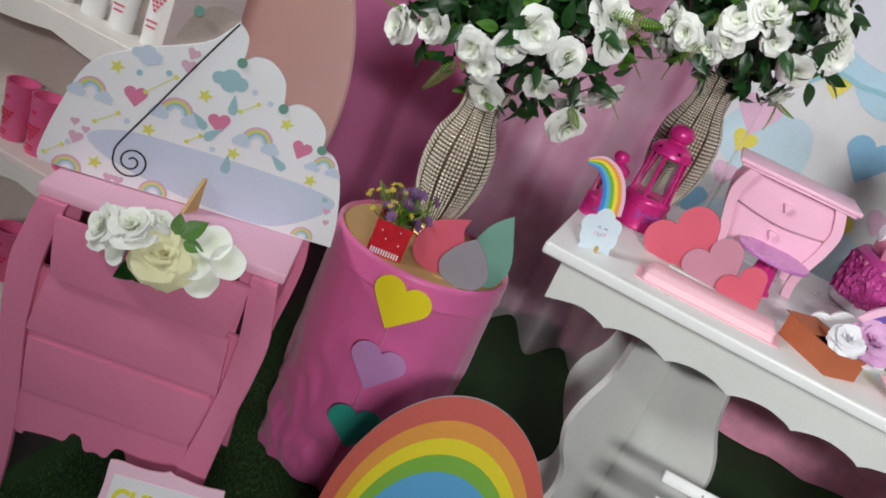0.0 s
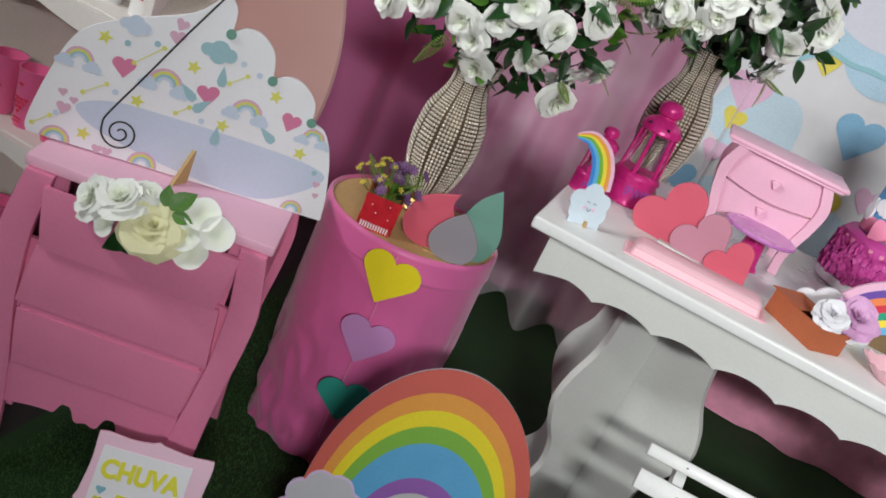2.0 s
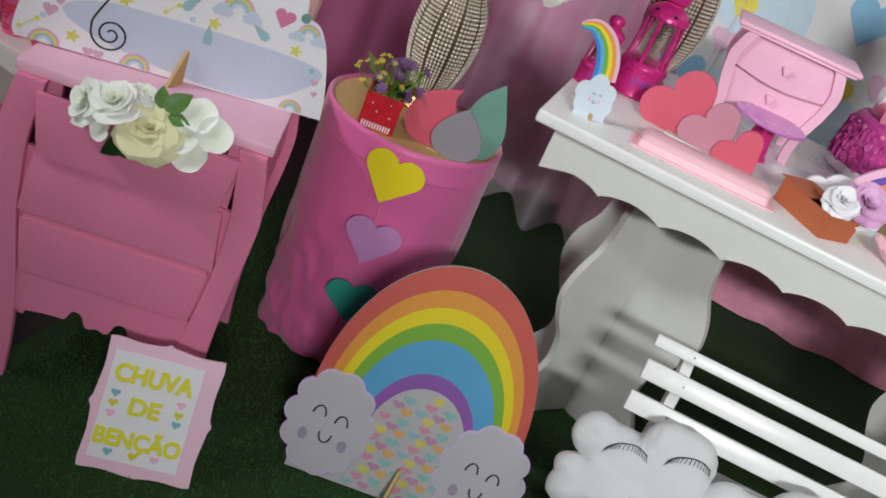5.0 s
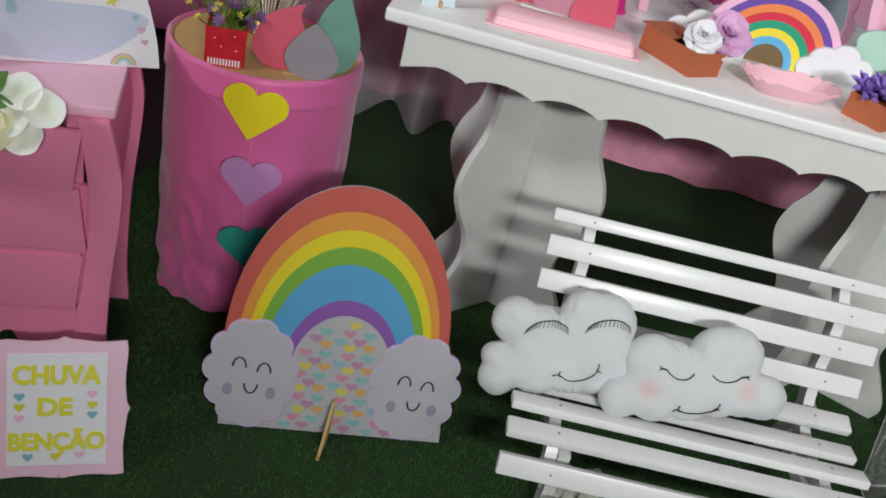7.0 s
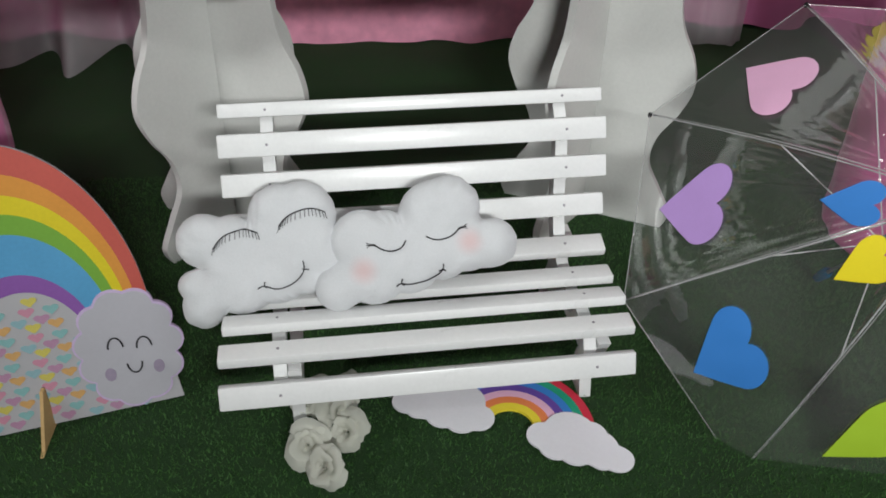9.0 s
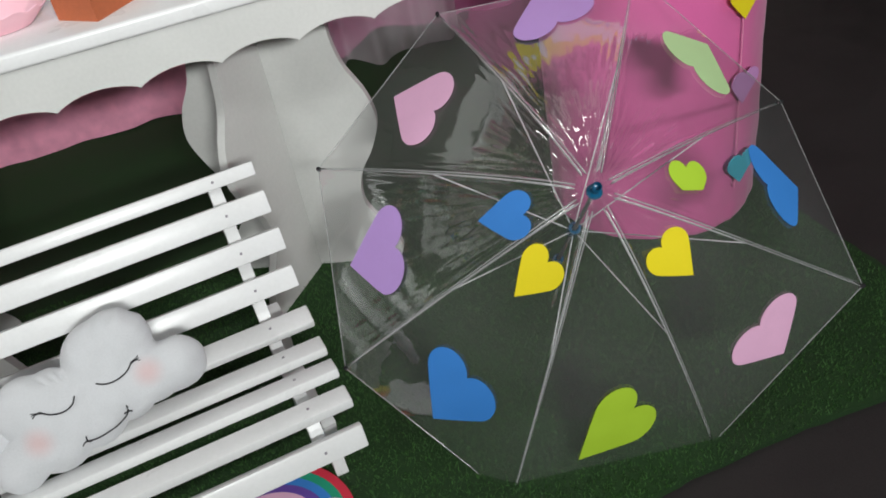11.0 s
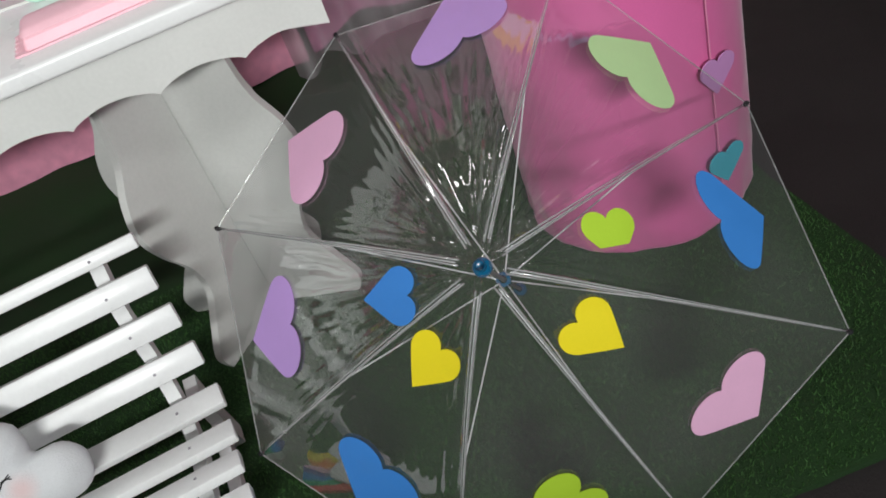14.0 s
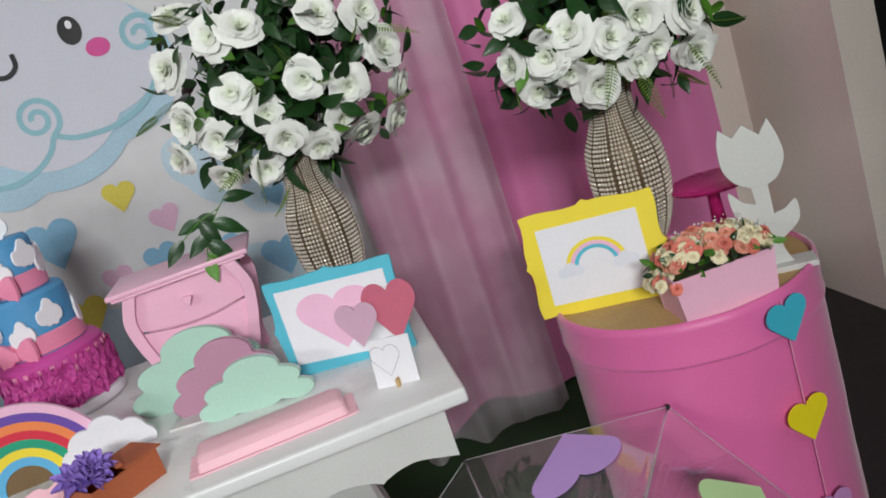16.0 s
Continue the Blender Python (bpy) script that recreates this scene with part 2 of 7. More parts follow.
def tube(points, r, n=6, bm=None, r1=None):
    """A round rod along points."""
    bm = bm or bmesh.new()
    P = [Vector(p) for p in points]
    rows = []
    for i, p in enumerate(P):
        d = (P[min(i + 1, len(P) - 1)] - P[max(i - 1, 0)]).normalized()
        up = Vector((0, 0, 1)) if abs(d.z) < 0.9 else Vector((1, 0, 0))
        a = d.cross(up).normalized()
        b = d.cross(a)
        rr = r if r1 is None else r + (r1 - r) * i / max(len(P) - 1, 1)
        rows.append([bm.verts.new(p + rr * (math.cos(2 * math.pi * k / n) * a + math.sin(2 * math.pi * k / n) * b)) for k in range(n)])
    for p, q in zip(rows, rows[1:]):
        for k in range(n):
            j = (k + 1) % n
            bm.faces.new((p[k], p[j], q[j], q[k]))
    bm.faces.new(rows[0][::-1])
    bm.faces.new(rows[-1])
    return bm


def grid(nu, nv, fn, bm=None):
    """Sheet from fn(u, v) with u and v from 0 to 1."""
    bm = bm or bmesh.new()
    V = [[bm.verts.new(fn(i / nu, j / nv)) for j in range(nv + 1)] for i in range(nu + 1)]
    for i in range(nu):
        for j in range(nv):
            bm.faces.new((V[i][j], V[i + 1][j], V[i + 1][j + 1], V[i][j + 1]))
    return bm


def flat_line(points, w, y, th=0.0012):
    """An inked line of width w on a panel's front at depth y; points in x and z."""
    bm = bmesh.new()
    P = [Vector((p[0], p[1])) for p in points]
    L, R = [], []
    for i, p in enumerate(P):
        d = (P[min(i + 1, len(P) - 1)] - P[max(i - 1, 0)]).normalized()
        nrm = Vector((-d.y, d.x)) * w / 2
        L.append(p + nrm)
        R.append(p - nrm)
    for i in range(len(P) - 1):
        q = [R[i], R[i + 1], L[i + 1], L[i]]
        fr = [bm.verts.new((v.x, y - th, v.y)) for v in q]
        bm.faces.new(fr)
    return bm


def lettering(text, size, parent, material, m, depth=0.0006, bold=0.0, fit=None):
    cu = bpy.data.curves.new("lettering", "FONT")
    cu.body, cu.size, cu.align_x, cu.extrude, cu.offset = text, size, "CENTER", depth, 0.0
    tmp = bpy.data.objects.new("lettering", cu)
    scene.collection.objects.link(tmp)
    bpy.context.view_layer.update()
    me = bpy.data.meshes.new_from_object(tmp)
    bpy.data.objects.remove(tmp)
    bpy.data.curves.remove(cu)
    if fit:
        # stretch the word to a width and a height of its capitals
        xs = [v.co.x for v in me.vertices]
        sx, sy = (fit[0] - 2 * bold) / (max(xs) - min(xs)), (fit[1] - 2 * bold) / (0.70 * size)
        mid = (max(xs) + min(xs)) / 2
        for v in me.vertices:
            v.co.x, v.co.y = (v.co.x - mid) * sx, v.co.y * sy
    if bold:
        bm = bmesh.new()
        for k in range(12):
            n0 = len(bm.verts)
            bm.from_mesh(me)
            bm.verts.ensure_lookup_table()
            a = 2 * math.pi * k / 12
            for v in bm.verts[n0:]:
                v.co += Vector((bold * math.cos(a), bold * math.sin(a), 0.00004 * k))
        bm.to_mesh(me)
        bm.free()
    me.materials.append(material)
    ob = new("lettering", me)
    ob.parent = parent
    ob.matrix_basis = m
    return ob


UP = pose(0, 0, 0, 90, 0, 0)  # lays a text on a panel that faces -y


# ---- setting ----
def turf_material():
    m = mat("green_turf", "1a3914", 0.9, var=0.35, scale=5, fine=300, bump=0.6)
    return m


TURF = turf_material()
DARKFLOOR = mat("dark_carpet_floor", "262121", 0.8, var=0.25, scale=9, fine=300, bump=0.35)
WALLM = mat("beige_wall_paint", "eee2d8", 0.7, var=0.05, scale=3, fine=120, bump=0.06)
# near black, so the wall colour itself gives the dark room beyond
DARKWALL = mat("dark_wall_paint", "1e1c1d", 0.7, var=0.1, scale=3, bump=0.06)
# tone of the unseen walls, darkened to cut bounced light
REARM = mat("rear_wall_paint", "6f665f", 0.8, var=0.05, scale=3, bump=0.05)
# grey of the unseen ceiling, set by its bounce and film reflections
CEIL = mat("ceiling_paint", "b4b3ae", 0.8, var=0.03, scale=3, bump=0.03)

tagged(link("floor", box(-4.5, 6.0, -5.5, 4.0, -0.11, -0.012), DARKFLOOR), "dark brown carpet floor of the shop", "floor", kind="structure")


def turf_sheet():
    bm = bmesh.new()
    edge = [(-0.668, -0.70), (-0.2, -0.71), (0.35, -0.70), (0.9, -0.66), (1.35, -0.605), (1.67, -0.585), (1.99, -0.603), (2.16, -0.612), (2.205, -0.57), (2.207, -0.33), (2.2, -0.09), (2.205, 0.6), (2.18, 1.62), (0.6, 1.62), (-0.66, 1.62), (-0.664, 0.4)]
    pts = smooth_line(edge, 10, True)
    top = [bm.verts.new((x + 0.006 * noise.noise((x * 30, y * 30, 0)), y + 0.006 * noise.noise((x * 30, y * 30, 5)), 0.0)) for x, y in pts]
    low = [bm.verts.new((v.co.x, v.co.y, -0.012)) for v in top]
    f = bm.faces.new(top)
    for i in range(len(top)):
        j = (i + 1) % len(top)
        bm.faces.new((top[i], low[i], low[j], top[j]))
    bm.normal_update()
    if f.normal.z < 0:
        bmesh.ops.reverse_faces(bm, faces=bm.faces[:])
    bmesh.ops.triangulate(bm, faces=[f])
    return bm


tagged(link("turf_ground", turf_sheet(), TURF), "dark green artificial turf mat on the floor", "turf", kind="structure")
tagged(link("wall_north", box(-4.5, 3.03, 1.72, 1.92, -0.012, 2.9), WALLM), "plain beige painted wall behind the curtains", "wall", kind="structure")
tagged(link("wall_stub", box(3.03, 3.17, 1.12, 1.92, -0.012, 2.9), WALLM), "beige painted end of a side wall", "wall", kind="structure")
tagged(link("wall_recess", box(3.17, 5.9, 2.6, 2.8, -0.012, 2.9), DARKWALL), "near-black wall standing for the dark room beyond", "wall", kind="structure")
tagged(link("wall_east", box(5.8, 6.0, -5.5, 2.596, -0.012, 2.9), DARKWALL), "unseen near-black side wall of the dark room beyond", "wall", kind="structure")
# west and south walls and ceiling are unseen, added to hold bounced light
tagged(link("wall_west", box(-4.5, -4.3, -5.5, 1.716, -0.012, 2.9), REARM), "unseen side wall that closes the room, darkened against bounce", "wall", kind="structure")
tagged(link("wall_south", box(-4.296, 5.796, -5.5, -5.3, -0.012, 2.9), REARM), "unseen wall facing the stand, darkened against bounce", "wall", kind="structure")
tagged(link("ceiling", box(-4.5, 6.0, -5.5, 4.0, 2.904, 3.0), CEIL), "unseen grey ceiling that closes the room for bounced light", "ceiling", kind="structure")

# ---- curtains and backdrop ----
TULLE = sheer("white_tulle", "e9e3e7", 0.42)


def curtain(name, x0, x1, y, z0, z1, folds, amp, material, label, seed, flare=0.0, nu=160, nv=36, hem=0.012):
    rnd = random.Random(seed)
    ph = [rnd.uniform(0, 6.28) for _ in range(5)]

    def fn(u, v):
        w = u * folds * 2 * math.pi
        uu = u + 0.012 * math.sin(w * 0.37 + ph[0])
        open_ = 0.75 + 0.35 * (1 - v)
        d = math.sin(w + ph[1] + 0.7 * math.sin(v * 2.2 + ph[2])) + 0.45 * math.sin(w * 0.53 + ph[3] + v) + 0.14 * math.sin(w * 2.3 + ph[4] + 0.8 * math.sin(3 * v + ph[0]))
        d += 0.5 * noise.noise((u * folds * 1.3, v * 3.0, seed))
        out = flare * max(0.0, 0.12 - v) / 0.12
        return (x0 + (x1 - x0) * uu, y + amp * open_ * d - out * (0.6 + 0.5 * math.sin(w * 0.8)), z0 + (z1 - z0) * v + hem * math.sin(w * 0.5 + ph[2]) * (1 - v))

    return tagged(link(name, grid(nu, nv, fn), material, smooth=0), label, "curtain")


curtain("curtain", -1.9, 0.42, 1.47, 0.02, 2.5, 7, 0.04, CURT, "deep pink draped curtain behind the drum table", 3, 0.02, 240)
curtain("curtain", 1.55, 2.77, 1.49, 0.02, 2.5, 4, 0.04, CURT, "pink draped curtain beside the printed panel", 5, 0.02, 200)
curtain("tulle_curtain", -0.55, 0.30, 1.38, 0.005, 2.5, 4.5, 0.03, TULLE, "sheer white tulle curtain over pink cloth", 8, 0.17, 200)
curtain("tulle_curtain", 1.46, 1.985, 1.38, 0.005, 2.5, 3.5, 0.025, TULLE, "sheer white tulle curtain beside the printed panel", 11, 0.08, 160)
curtain("velvet_skirt", 0.05, 1.50, 1.41, 0.004, 0.70, 6, 0.009, VELVET, "rose velvet cloth hanging under the printed panel", 14, 0.015, 240, hem=0.003)

PANELM = mat("printed_cloth", "d8d7da", 0.75, var=0.05, scale=5, fine=16, bump=0.3)


def swirl(cx, cz, r, start, turns=1.6):
    """Points that wind inwards from a start angle, anticlockwise."""
    return [(cx + r * (1 - 0.8 * k / 24) * math.cos(radians(start + 360 * turns * k / 24)), cz + r * (1 - 0.8 * k / 24) * math.sin(radians(start + 360 * turns * k / 24))) for k in range(25)]


def backdrop():
    t = thing("printed_backdrop", "white printed cloth panel with clouds and coloured hearts", "backdrop cloth", pose(0.86, 1.40, 0.45))
    W, H = 0.66, 1.7

    def fn(u, v):
        return (-W + 2 * W * u, 0.0006 * math.sin(u * 17 + v) + 0.0008 * noise.noise((u * 6, v * 7, 2)) - 0.0094, H * v)

    part("cloth", grid(80, 60, fn), PANELM, t, smooth=0)

    def ink(name, outline, key, lab=""):
        o = [(x - 0.86, z - 0.45) for x, z in outline]
        d = 0.0119 + 0.00008 * len(t.children)
        part(name, slab(o, -d - 0.0004, -d), key, t, lab)

    pale = mat("print_pale_blue", "aecbdd", 0.75, var=0.16, scale=5, bump=0.05)
    soft = mat("print_soft_white", "d2d2de", 0.75, var=0.05, scale=5, bump=0.05)
    mid = mat("print_mid_blue", "84b3d2", 0.75, var=0.1, scale=8, bump=0.05)
    ylw = mat("print_yellow", "dccc58", 0.75, var=0.1, scale=8, bump=0.05)
    pnk = mat("print_pink", "dcb2cc", 0.75, var=0.1, scale=8, bump=0.05)
    tl = mat("print_teal_line", "93bfcb", 0.75, var=0.1, scale=8, bump=0.05)
    hot = mat("print_hot_pink", "d8589c", 0.75, var=0.1, scale=8, bump=0.05)
    wash = mat("print_blue_wash", "bfd3e0", 0.75, var=0.14, scale=6, bump=0.05)
    for x, z, s in ((0.62, 0.72, 0.20), (0.36, 0.98, 0.15), (1.12, 0.72, 0.2), (1.18, 1.15, 0.15), (0.95, 0.62, 0.16), (0.42, 0.62, 0.2), (0.36, 1.5, 0.13), (1.33, 1.02, 0.12)):
        ink("colour_wash", [(x + (px - x) * (1 + 0.25 * noise.noise((px * 9, pz * 9, x))), z + (pz - z) * (1 + 0.25 * noise.noise((px * 9, pz * 9, z)))) for px, pz in ellipse(s, s * 0.8, 40, x, z)], wash)
    # pale blue cloud with white middle
    ink("cloud_print", [(x, z + 0.0) for x, z in cloud([(0.78, 1.46, 0.26), (0.98, 1.48, 0.2), (0.62, 1.33, 0.14), (0.55, 1.55, 0.3)], 90, (0.75, 1.46))], pale)
    o = cloud([(0.78, 1.50, 0.24), (0.97, 1.53, 0.17), (0.56, 1.60, 0.28)], 90, (0.75, 1.52))
    part("cloud_middle", slab([(x - 0.86, z - 0.45) for x, z in o], -0.0150, -0.0145), soft, t)
    for pts in ([(0.44, 1.27), (0.52, 1.258), (0.584, 1.263), (0.64, 1.262), (0.706, 1.281), (0.755, 1.315), (0.78, 1.352)] + swirl(0.756, 1.413, 0.062, -35),
                [(0.79, 1.352), (0.83, 1.334), (0.875, 1.328), (0.94, 1.328), (0.997, 1.342), (1.045, 1.362), (1.09, 1.40), (1.14, 1.47)] + swirl(1.108, 1.547, 0.062, -40),
                [(0.20, 1.30), (0.28, 1.20), (0.36, 1.20), (0.44, 1.27)]):
        part("outline_print", flat_line([(x - 0.86, z - 0.45) for x, z in smooth_line(pts, 8)], 0.016, -0.0150), tl, t)
    part("eye_print", slab([(x - 0.86, z - 0.45) for x, z in ellipse(0.032, 0.04, 24, 0.935, 1.612)], -0.0166, -0.0162), BLACK, t)
    part("eye_light", slab([(x - 0.86, z - 0.45) for x, z in ellipse(0.009, 0.012, 16, 0.938, 1.628)], -0.0172, -0.0168), PAPER, t)
    part("cheek_print", slab([(x - 0.86, z - 0.45) for x, z in ellipse(0.034, 0.026, 24, 0.99, 1.548)], -0.0166, -0.0162), hot, t)
    part("smile_print", flat_line([(x - 0.86, z - 0.45) for x, z in smooth_line([(0.765, 1.60), (0.762, 1.565), (0.73, 1.545), (0.69, 1.56), (0.67, 1.60)], 8)], 0.014, -0.0156), BLACK, t)
    for x, z, s, k, turn in ((0.655, 1.060, 0.155, mid, 0), (0.461, 1.225, 0.075, ylw, 10), (0.293, 1.046, 0.14, pnk, 5), (0.292, 0.953, 0.08, ylw, -8), (0.287, 0.832, 0.085, pnk, 0),
                             (0.229, 0.705, 0.11, mid, 12), (0.881, 1.131, 0.095, ylw, -6), (0.926, 0.914, 0.105, mid, 4), (0.98, 1.026, 0.09, pnk, 8), (1.265, 0.80, 0.13, mid, 0), (1.30, 0.985, 0.07, mid, 5),
                             (0.662, 0.826, 0.125, ylw, 3), (0.60, 0.66, 0.09, ylw, -5), (0.785, 0.90, 0.09, pnk, 0), (1.10, 0.87, 0.12, mid, -4), (0.43, 1.42, 0.12, mid, 8), (0.40, 0.75, 0.1, mid, 4), (0.80, 0.72, 0.10, mid, 6)):
        ink("heart_print", heart(s, s * 0.95, 36, x, z, turn), k)


backdrop()


# ---- white table ----
def table():
    t = thing("dessert_table", "white lacquered dessert table with a scalloped apron and curved crossed legs", "table", pose(0, 0, 0))
    D = 0.85
    part("tabletop", box(0, 1.528, 0, D, 0.753, 0.78, 0.006, 3), WHITE, t, smooth=30)
    bot = []
    n = 264
    for i in range(n + 1):
        u = i / n
        w = max(0.0, abs(u - 0.5) * 2 - 0.9) / 0.1
        z = 0.669 + 0.017 * abs(math.sin(u * 11 * math.pi)) ** 0.75 * (1 - 0.6 * w) + 0.002 * math.sin(u * 9 + 1)
        bot.append((0.045 + 1.44 * u, z))
    # apron and legs take the greyer white, a tone below the top
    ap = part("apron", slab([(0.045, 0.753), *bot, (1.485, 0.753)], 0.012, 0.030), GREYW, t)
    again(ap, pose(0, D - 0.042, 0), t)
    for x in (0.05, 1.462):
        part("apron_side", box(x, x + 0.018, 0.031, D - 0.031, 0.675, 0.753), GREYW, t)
    # two boards cross in each leg, front right to back left and front left to back right
    prof = smooth_line([(0.196, 0.0), (0.208, 0.04), (0.178, 0.1), (0.144, 0.165), (0.152, 0.235), (0.189, 0.30), (0.211, 0.365), (0.199, 0.43), (0.164, 0.50), (0.150, 0.58), (0.150, 0.66), (0.156, 0.752)], 6)
    full = [(-x, z) for x, z in prof][::-1] + prof
    for cx, cy in ((0.351, 0.323), (1.185, 0.347)):
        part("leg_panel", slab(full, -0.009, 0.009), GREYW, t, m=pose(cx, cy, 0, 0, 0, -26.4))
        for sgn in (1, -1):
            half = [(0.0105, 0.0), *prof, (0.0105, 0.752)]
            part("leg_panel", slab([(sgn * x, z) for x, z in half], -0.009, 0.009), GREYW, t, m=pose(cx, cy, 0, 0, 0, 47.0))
    return t


table()


# ---- cloth covered drums ----
def drum(cx, cy, R, H, seam, label, hearts):
    t = thing("drum_table", label, "drum table", pose(cx, cy, 0), group="cloth covered drums")
    rnd = random.Random(int(H * 1000))
    ph = [rnd.uniform(0, 6.28) for _ in range(6)]

    def wob(a, z):
        k = max(0.0, 1 - z / (H * 0.55))
        w = max(0.0, 1 - z / (H * 0.88))
        w, k = (w, k) if H < 0.7 else (w * 0.3, k * 0.35)
        crease = 0.024 * w * (0.28 - abs(noise.noise((3.2 * math.cos(a) + 3 * z, 3.2 * math.sin(a), z * 7 + H)))) + 0.012 * w * (0.25 - abs(noise.noise((7 * math.cos(a), 7 * math.sin(a) + 4 * z, z * 15))))
        return (crease - 0.012 * k + 0.006 * k * math.sin(5 * a + ph[0] + 9 * z) + 0.008 * k * (0.5 - abs(noise.noise((4 * math.cos(a) + z * 3, 4 * math.sin(a), z * 9)))) + 0.003 * k * math.sin(z * 60 + 5 * a + 2 * math.sin(a * 2 + ph[1]))
                + 0.0025 * noise.noise((4 * math.cos(a), 4 * math.sin(a), z * 4)))

    prof = [(R * 0.97, 0.002)] + [(R, H * i / 100) for i in range(1, 91)] + [(R + 0.0002, H * 0.903), (R + 0.0040, H * 0.906), (R + 0.0046, H * 0.910), (R + 0.0028, H * 0.917), (R + 0.0032, H * 0.985), (R + 0.002, H), (R - 0.004, H + 0.004), (R - 0.008, H - 0.002), (R - 0.008, H - 0.01)]
    part("cloth_cover", lathe(prof, 160, wob=wob), CLOTH, t, smooth=60)
    part("drum_top", lathe([(R - 0.0085, H - 0.012), (R - 0.0085, H - 0.004), (0, H - 0.004)], 64), KRAFT, t, "kraft brown board top", smooth=40)
    a = radians(seam)
    d = Vector((math.cos(a), math.sin(a), 0))
    cord = tube([d * (R + 0.0085) + Vector((0, 0, H - 0.01)), d * (R + 0.0085) + Vector((0, 0, H * 0.5)), d * (R + 0.010) + Vector((0, 0, 0.1))], 0.0014, 6)
    part("ribbon", cord, EVA["softpink"], t, "thin pink ribbon")
    for z, key, s, turn in hearts:
        m = pose(0, 0, 0, 0, 0, seam + 90 + turn) @ pose(0, -R - 0.016, z, 0, 0, rnd.uniform(-4, 4)) @ pose(0, 0, 0, 3, rnd.uniform(-8, 8), 0)
        part("foam_heart", slab(heart(s, s * 0.92, 48), -0.001, 0.0015), EVA[key], t, m=m)
    return t


drum(-0.255, 0.156, 0.202, 0.590, -77, "drum wrapped in pink cloth with foam hearts down its front", [(0.524, "yellow", 0.127, 0), (0.371, "orchid", 0.122, 2), (0.214, "teal", 0.118, 4)])
drum(1.989, 0.184, 0.236, 0.752, -76, "tall drum wrapped in bright pink cloth with foam hearts", [(0.707, "cyan", 0.084, 0), (0.527, "yellow", 0.086, -1), (0.342, "orchid", 0.08, 1), (0.149, "cyan", 0.085, 2)])


# ---- slatted bench ----
def bench():
    t = thing("garden_bench", "small white slatted garden bench on green turf", "bench", pose(0.753, 0, 0, 0, 0, 3.4))
    # slat centres (y, z), tilt from level, middle along x and half length
    rows = [(-0.030, 0.4865, 64, -0.0085, 0.3405), (-0.080, 0.4455, 64, -0.0095, 0.341), (-0.1015, 0.380, 66, -0.0085, 0.342), (-0.1165, 0.307, 62, -0.0085, 0.341), (-0.1545, 0.239, 15, -0.010, 0.342),
            (-0.218, 0.218, -3, -0.012, 0.342), (-0.2915, 0.2265, -10, -0.015, 0.343), (-0.352, 0.214, 0, -0.018, 0.345), (-0.392, 0.162, 68, -0.0195, 0.346)]
    for i, (y, z, a, x, L) in enumerate(rows):
        w = 0.020 if i else 0.0125
        part("slat", box(-L, L, -w, w, -0.009, 0.009, 0.003), WHITE, t, m=pose(x, y, z, a, 0, 0), smooth=30)
    under = [(0.016, 0.006), (0.017, 0.0), (0.016, 0.002), (0.018, 0.002), (0.010, -0.013), (0.002, -0.012), (-0.004, -0.012), (0.004, -0.014), (0.017, -0.006)]
    prof = smooth_line([(r[0] + dy, r[1] + dz) for r, (dy, dz) in zip(rows, under)], 6)
    inner = [(y + 0.008, z - 0.012) for y, z in prof]
    thick = []
    for i, (y, z) in enumerate(inner):
        y0, z0 = inner[max(i - 1, 0)]
        y1, z1 = inner[min(i + 1, len(inner) - 1)]
        d = Vector((y1 - y0, z1 - z0)).normalized()
        thick.append((y - d.y * 0.032, z + d.x * 0.032))
    for sx in (-0.268, 0.258):
        set_back = 0.05 if sx > 0 else 0.0
        rail = slab(inner + thick[::-1], -0.011, 0.011)
        part("side_rail", rail, WHITE, t, m=pose(sx, 0, 0) @ pose(0, 0, 0, 0, 0, 90))
        front = smooth_line([(-0.362, 0.180), (-0.354 + set_back * 0.5, 0.12), (-0.348 + set_back, 0.06), (-0.360 + set_back, 0.0)], 5)
        part("leg", slab([(y, z) for y, z in front] + [(y + 0.045, z) for y, z in front][::-1], -0.011, 0.011), WHITE, t, m=pose(sx + 0.0235, 0, 0) @ pose(0, 0, 0, 0, 0, 90))
        back = smooth_line([(-0.10, 0.22), (-0.075, 0.12), (-0.03, 0.0)], 5)
        part("leg", slab([(y, z) for y, z in back] + [(y + 0.045, z) for y, z in back][::-1], -0.011, 0.011), WHITE, t, m=pose(sx + 0.0235, 0, 0) @ pose(0, 0, 0, 0, 0, 90))
        part("stretcher", box(-0.011, 0.011, -0.325, -0.05, 0.09, 0.12, 0.002), WHITE, t, m=pose(sx + 0.0235, 0, 0))
    for i, (y, z, a, x, L) in enumerate(rows):
        for sx in (-0.268, 0.258):
            part("screw", lathe([(0.0, 0.0005), (0.0024, 0.0004), (0.0024, -0.002)][::-1], 10), EVA["grey"], t, m=pose(sx, y, z, a, 0, 0) @ pose(0, 0, 0.0096))
    return t


bench()


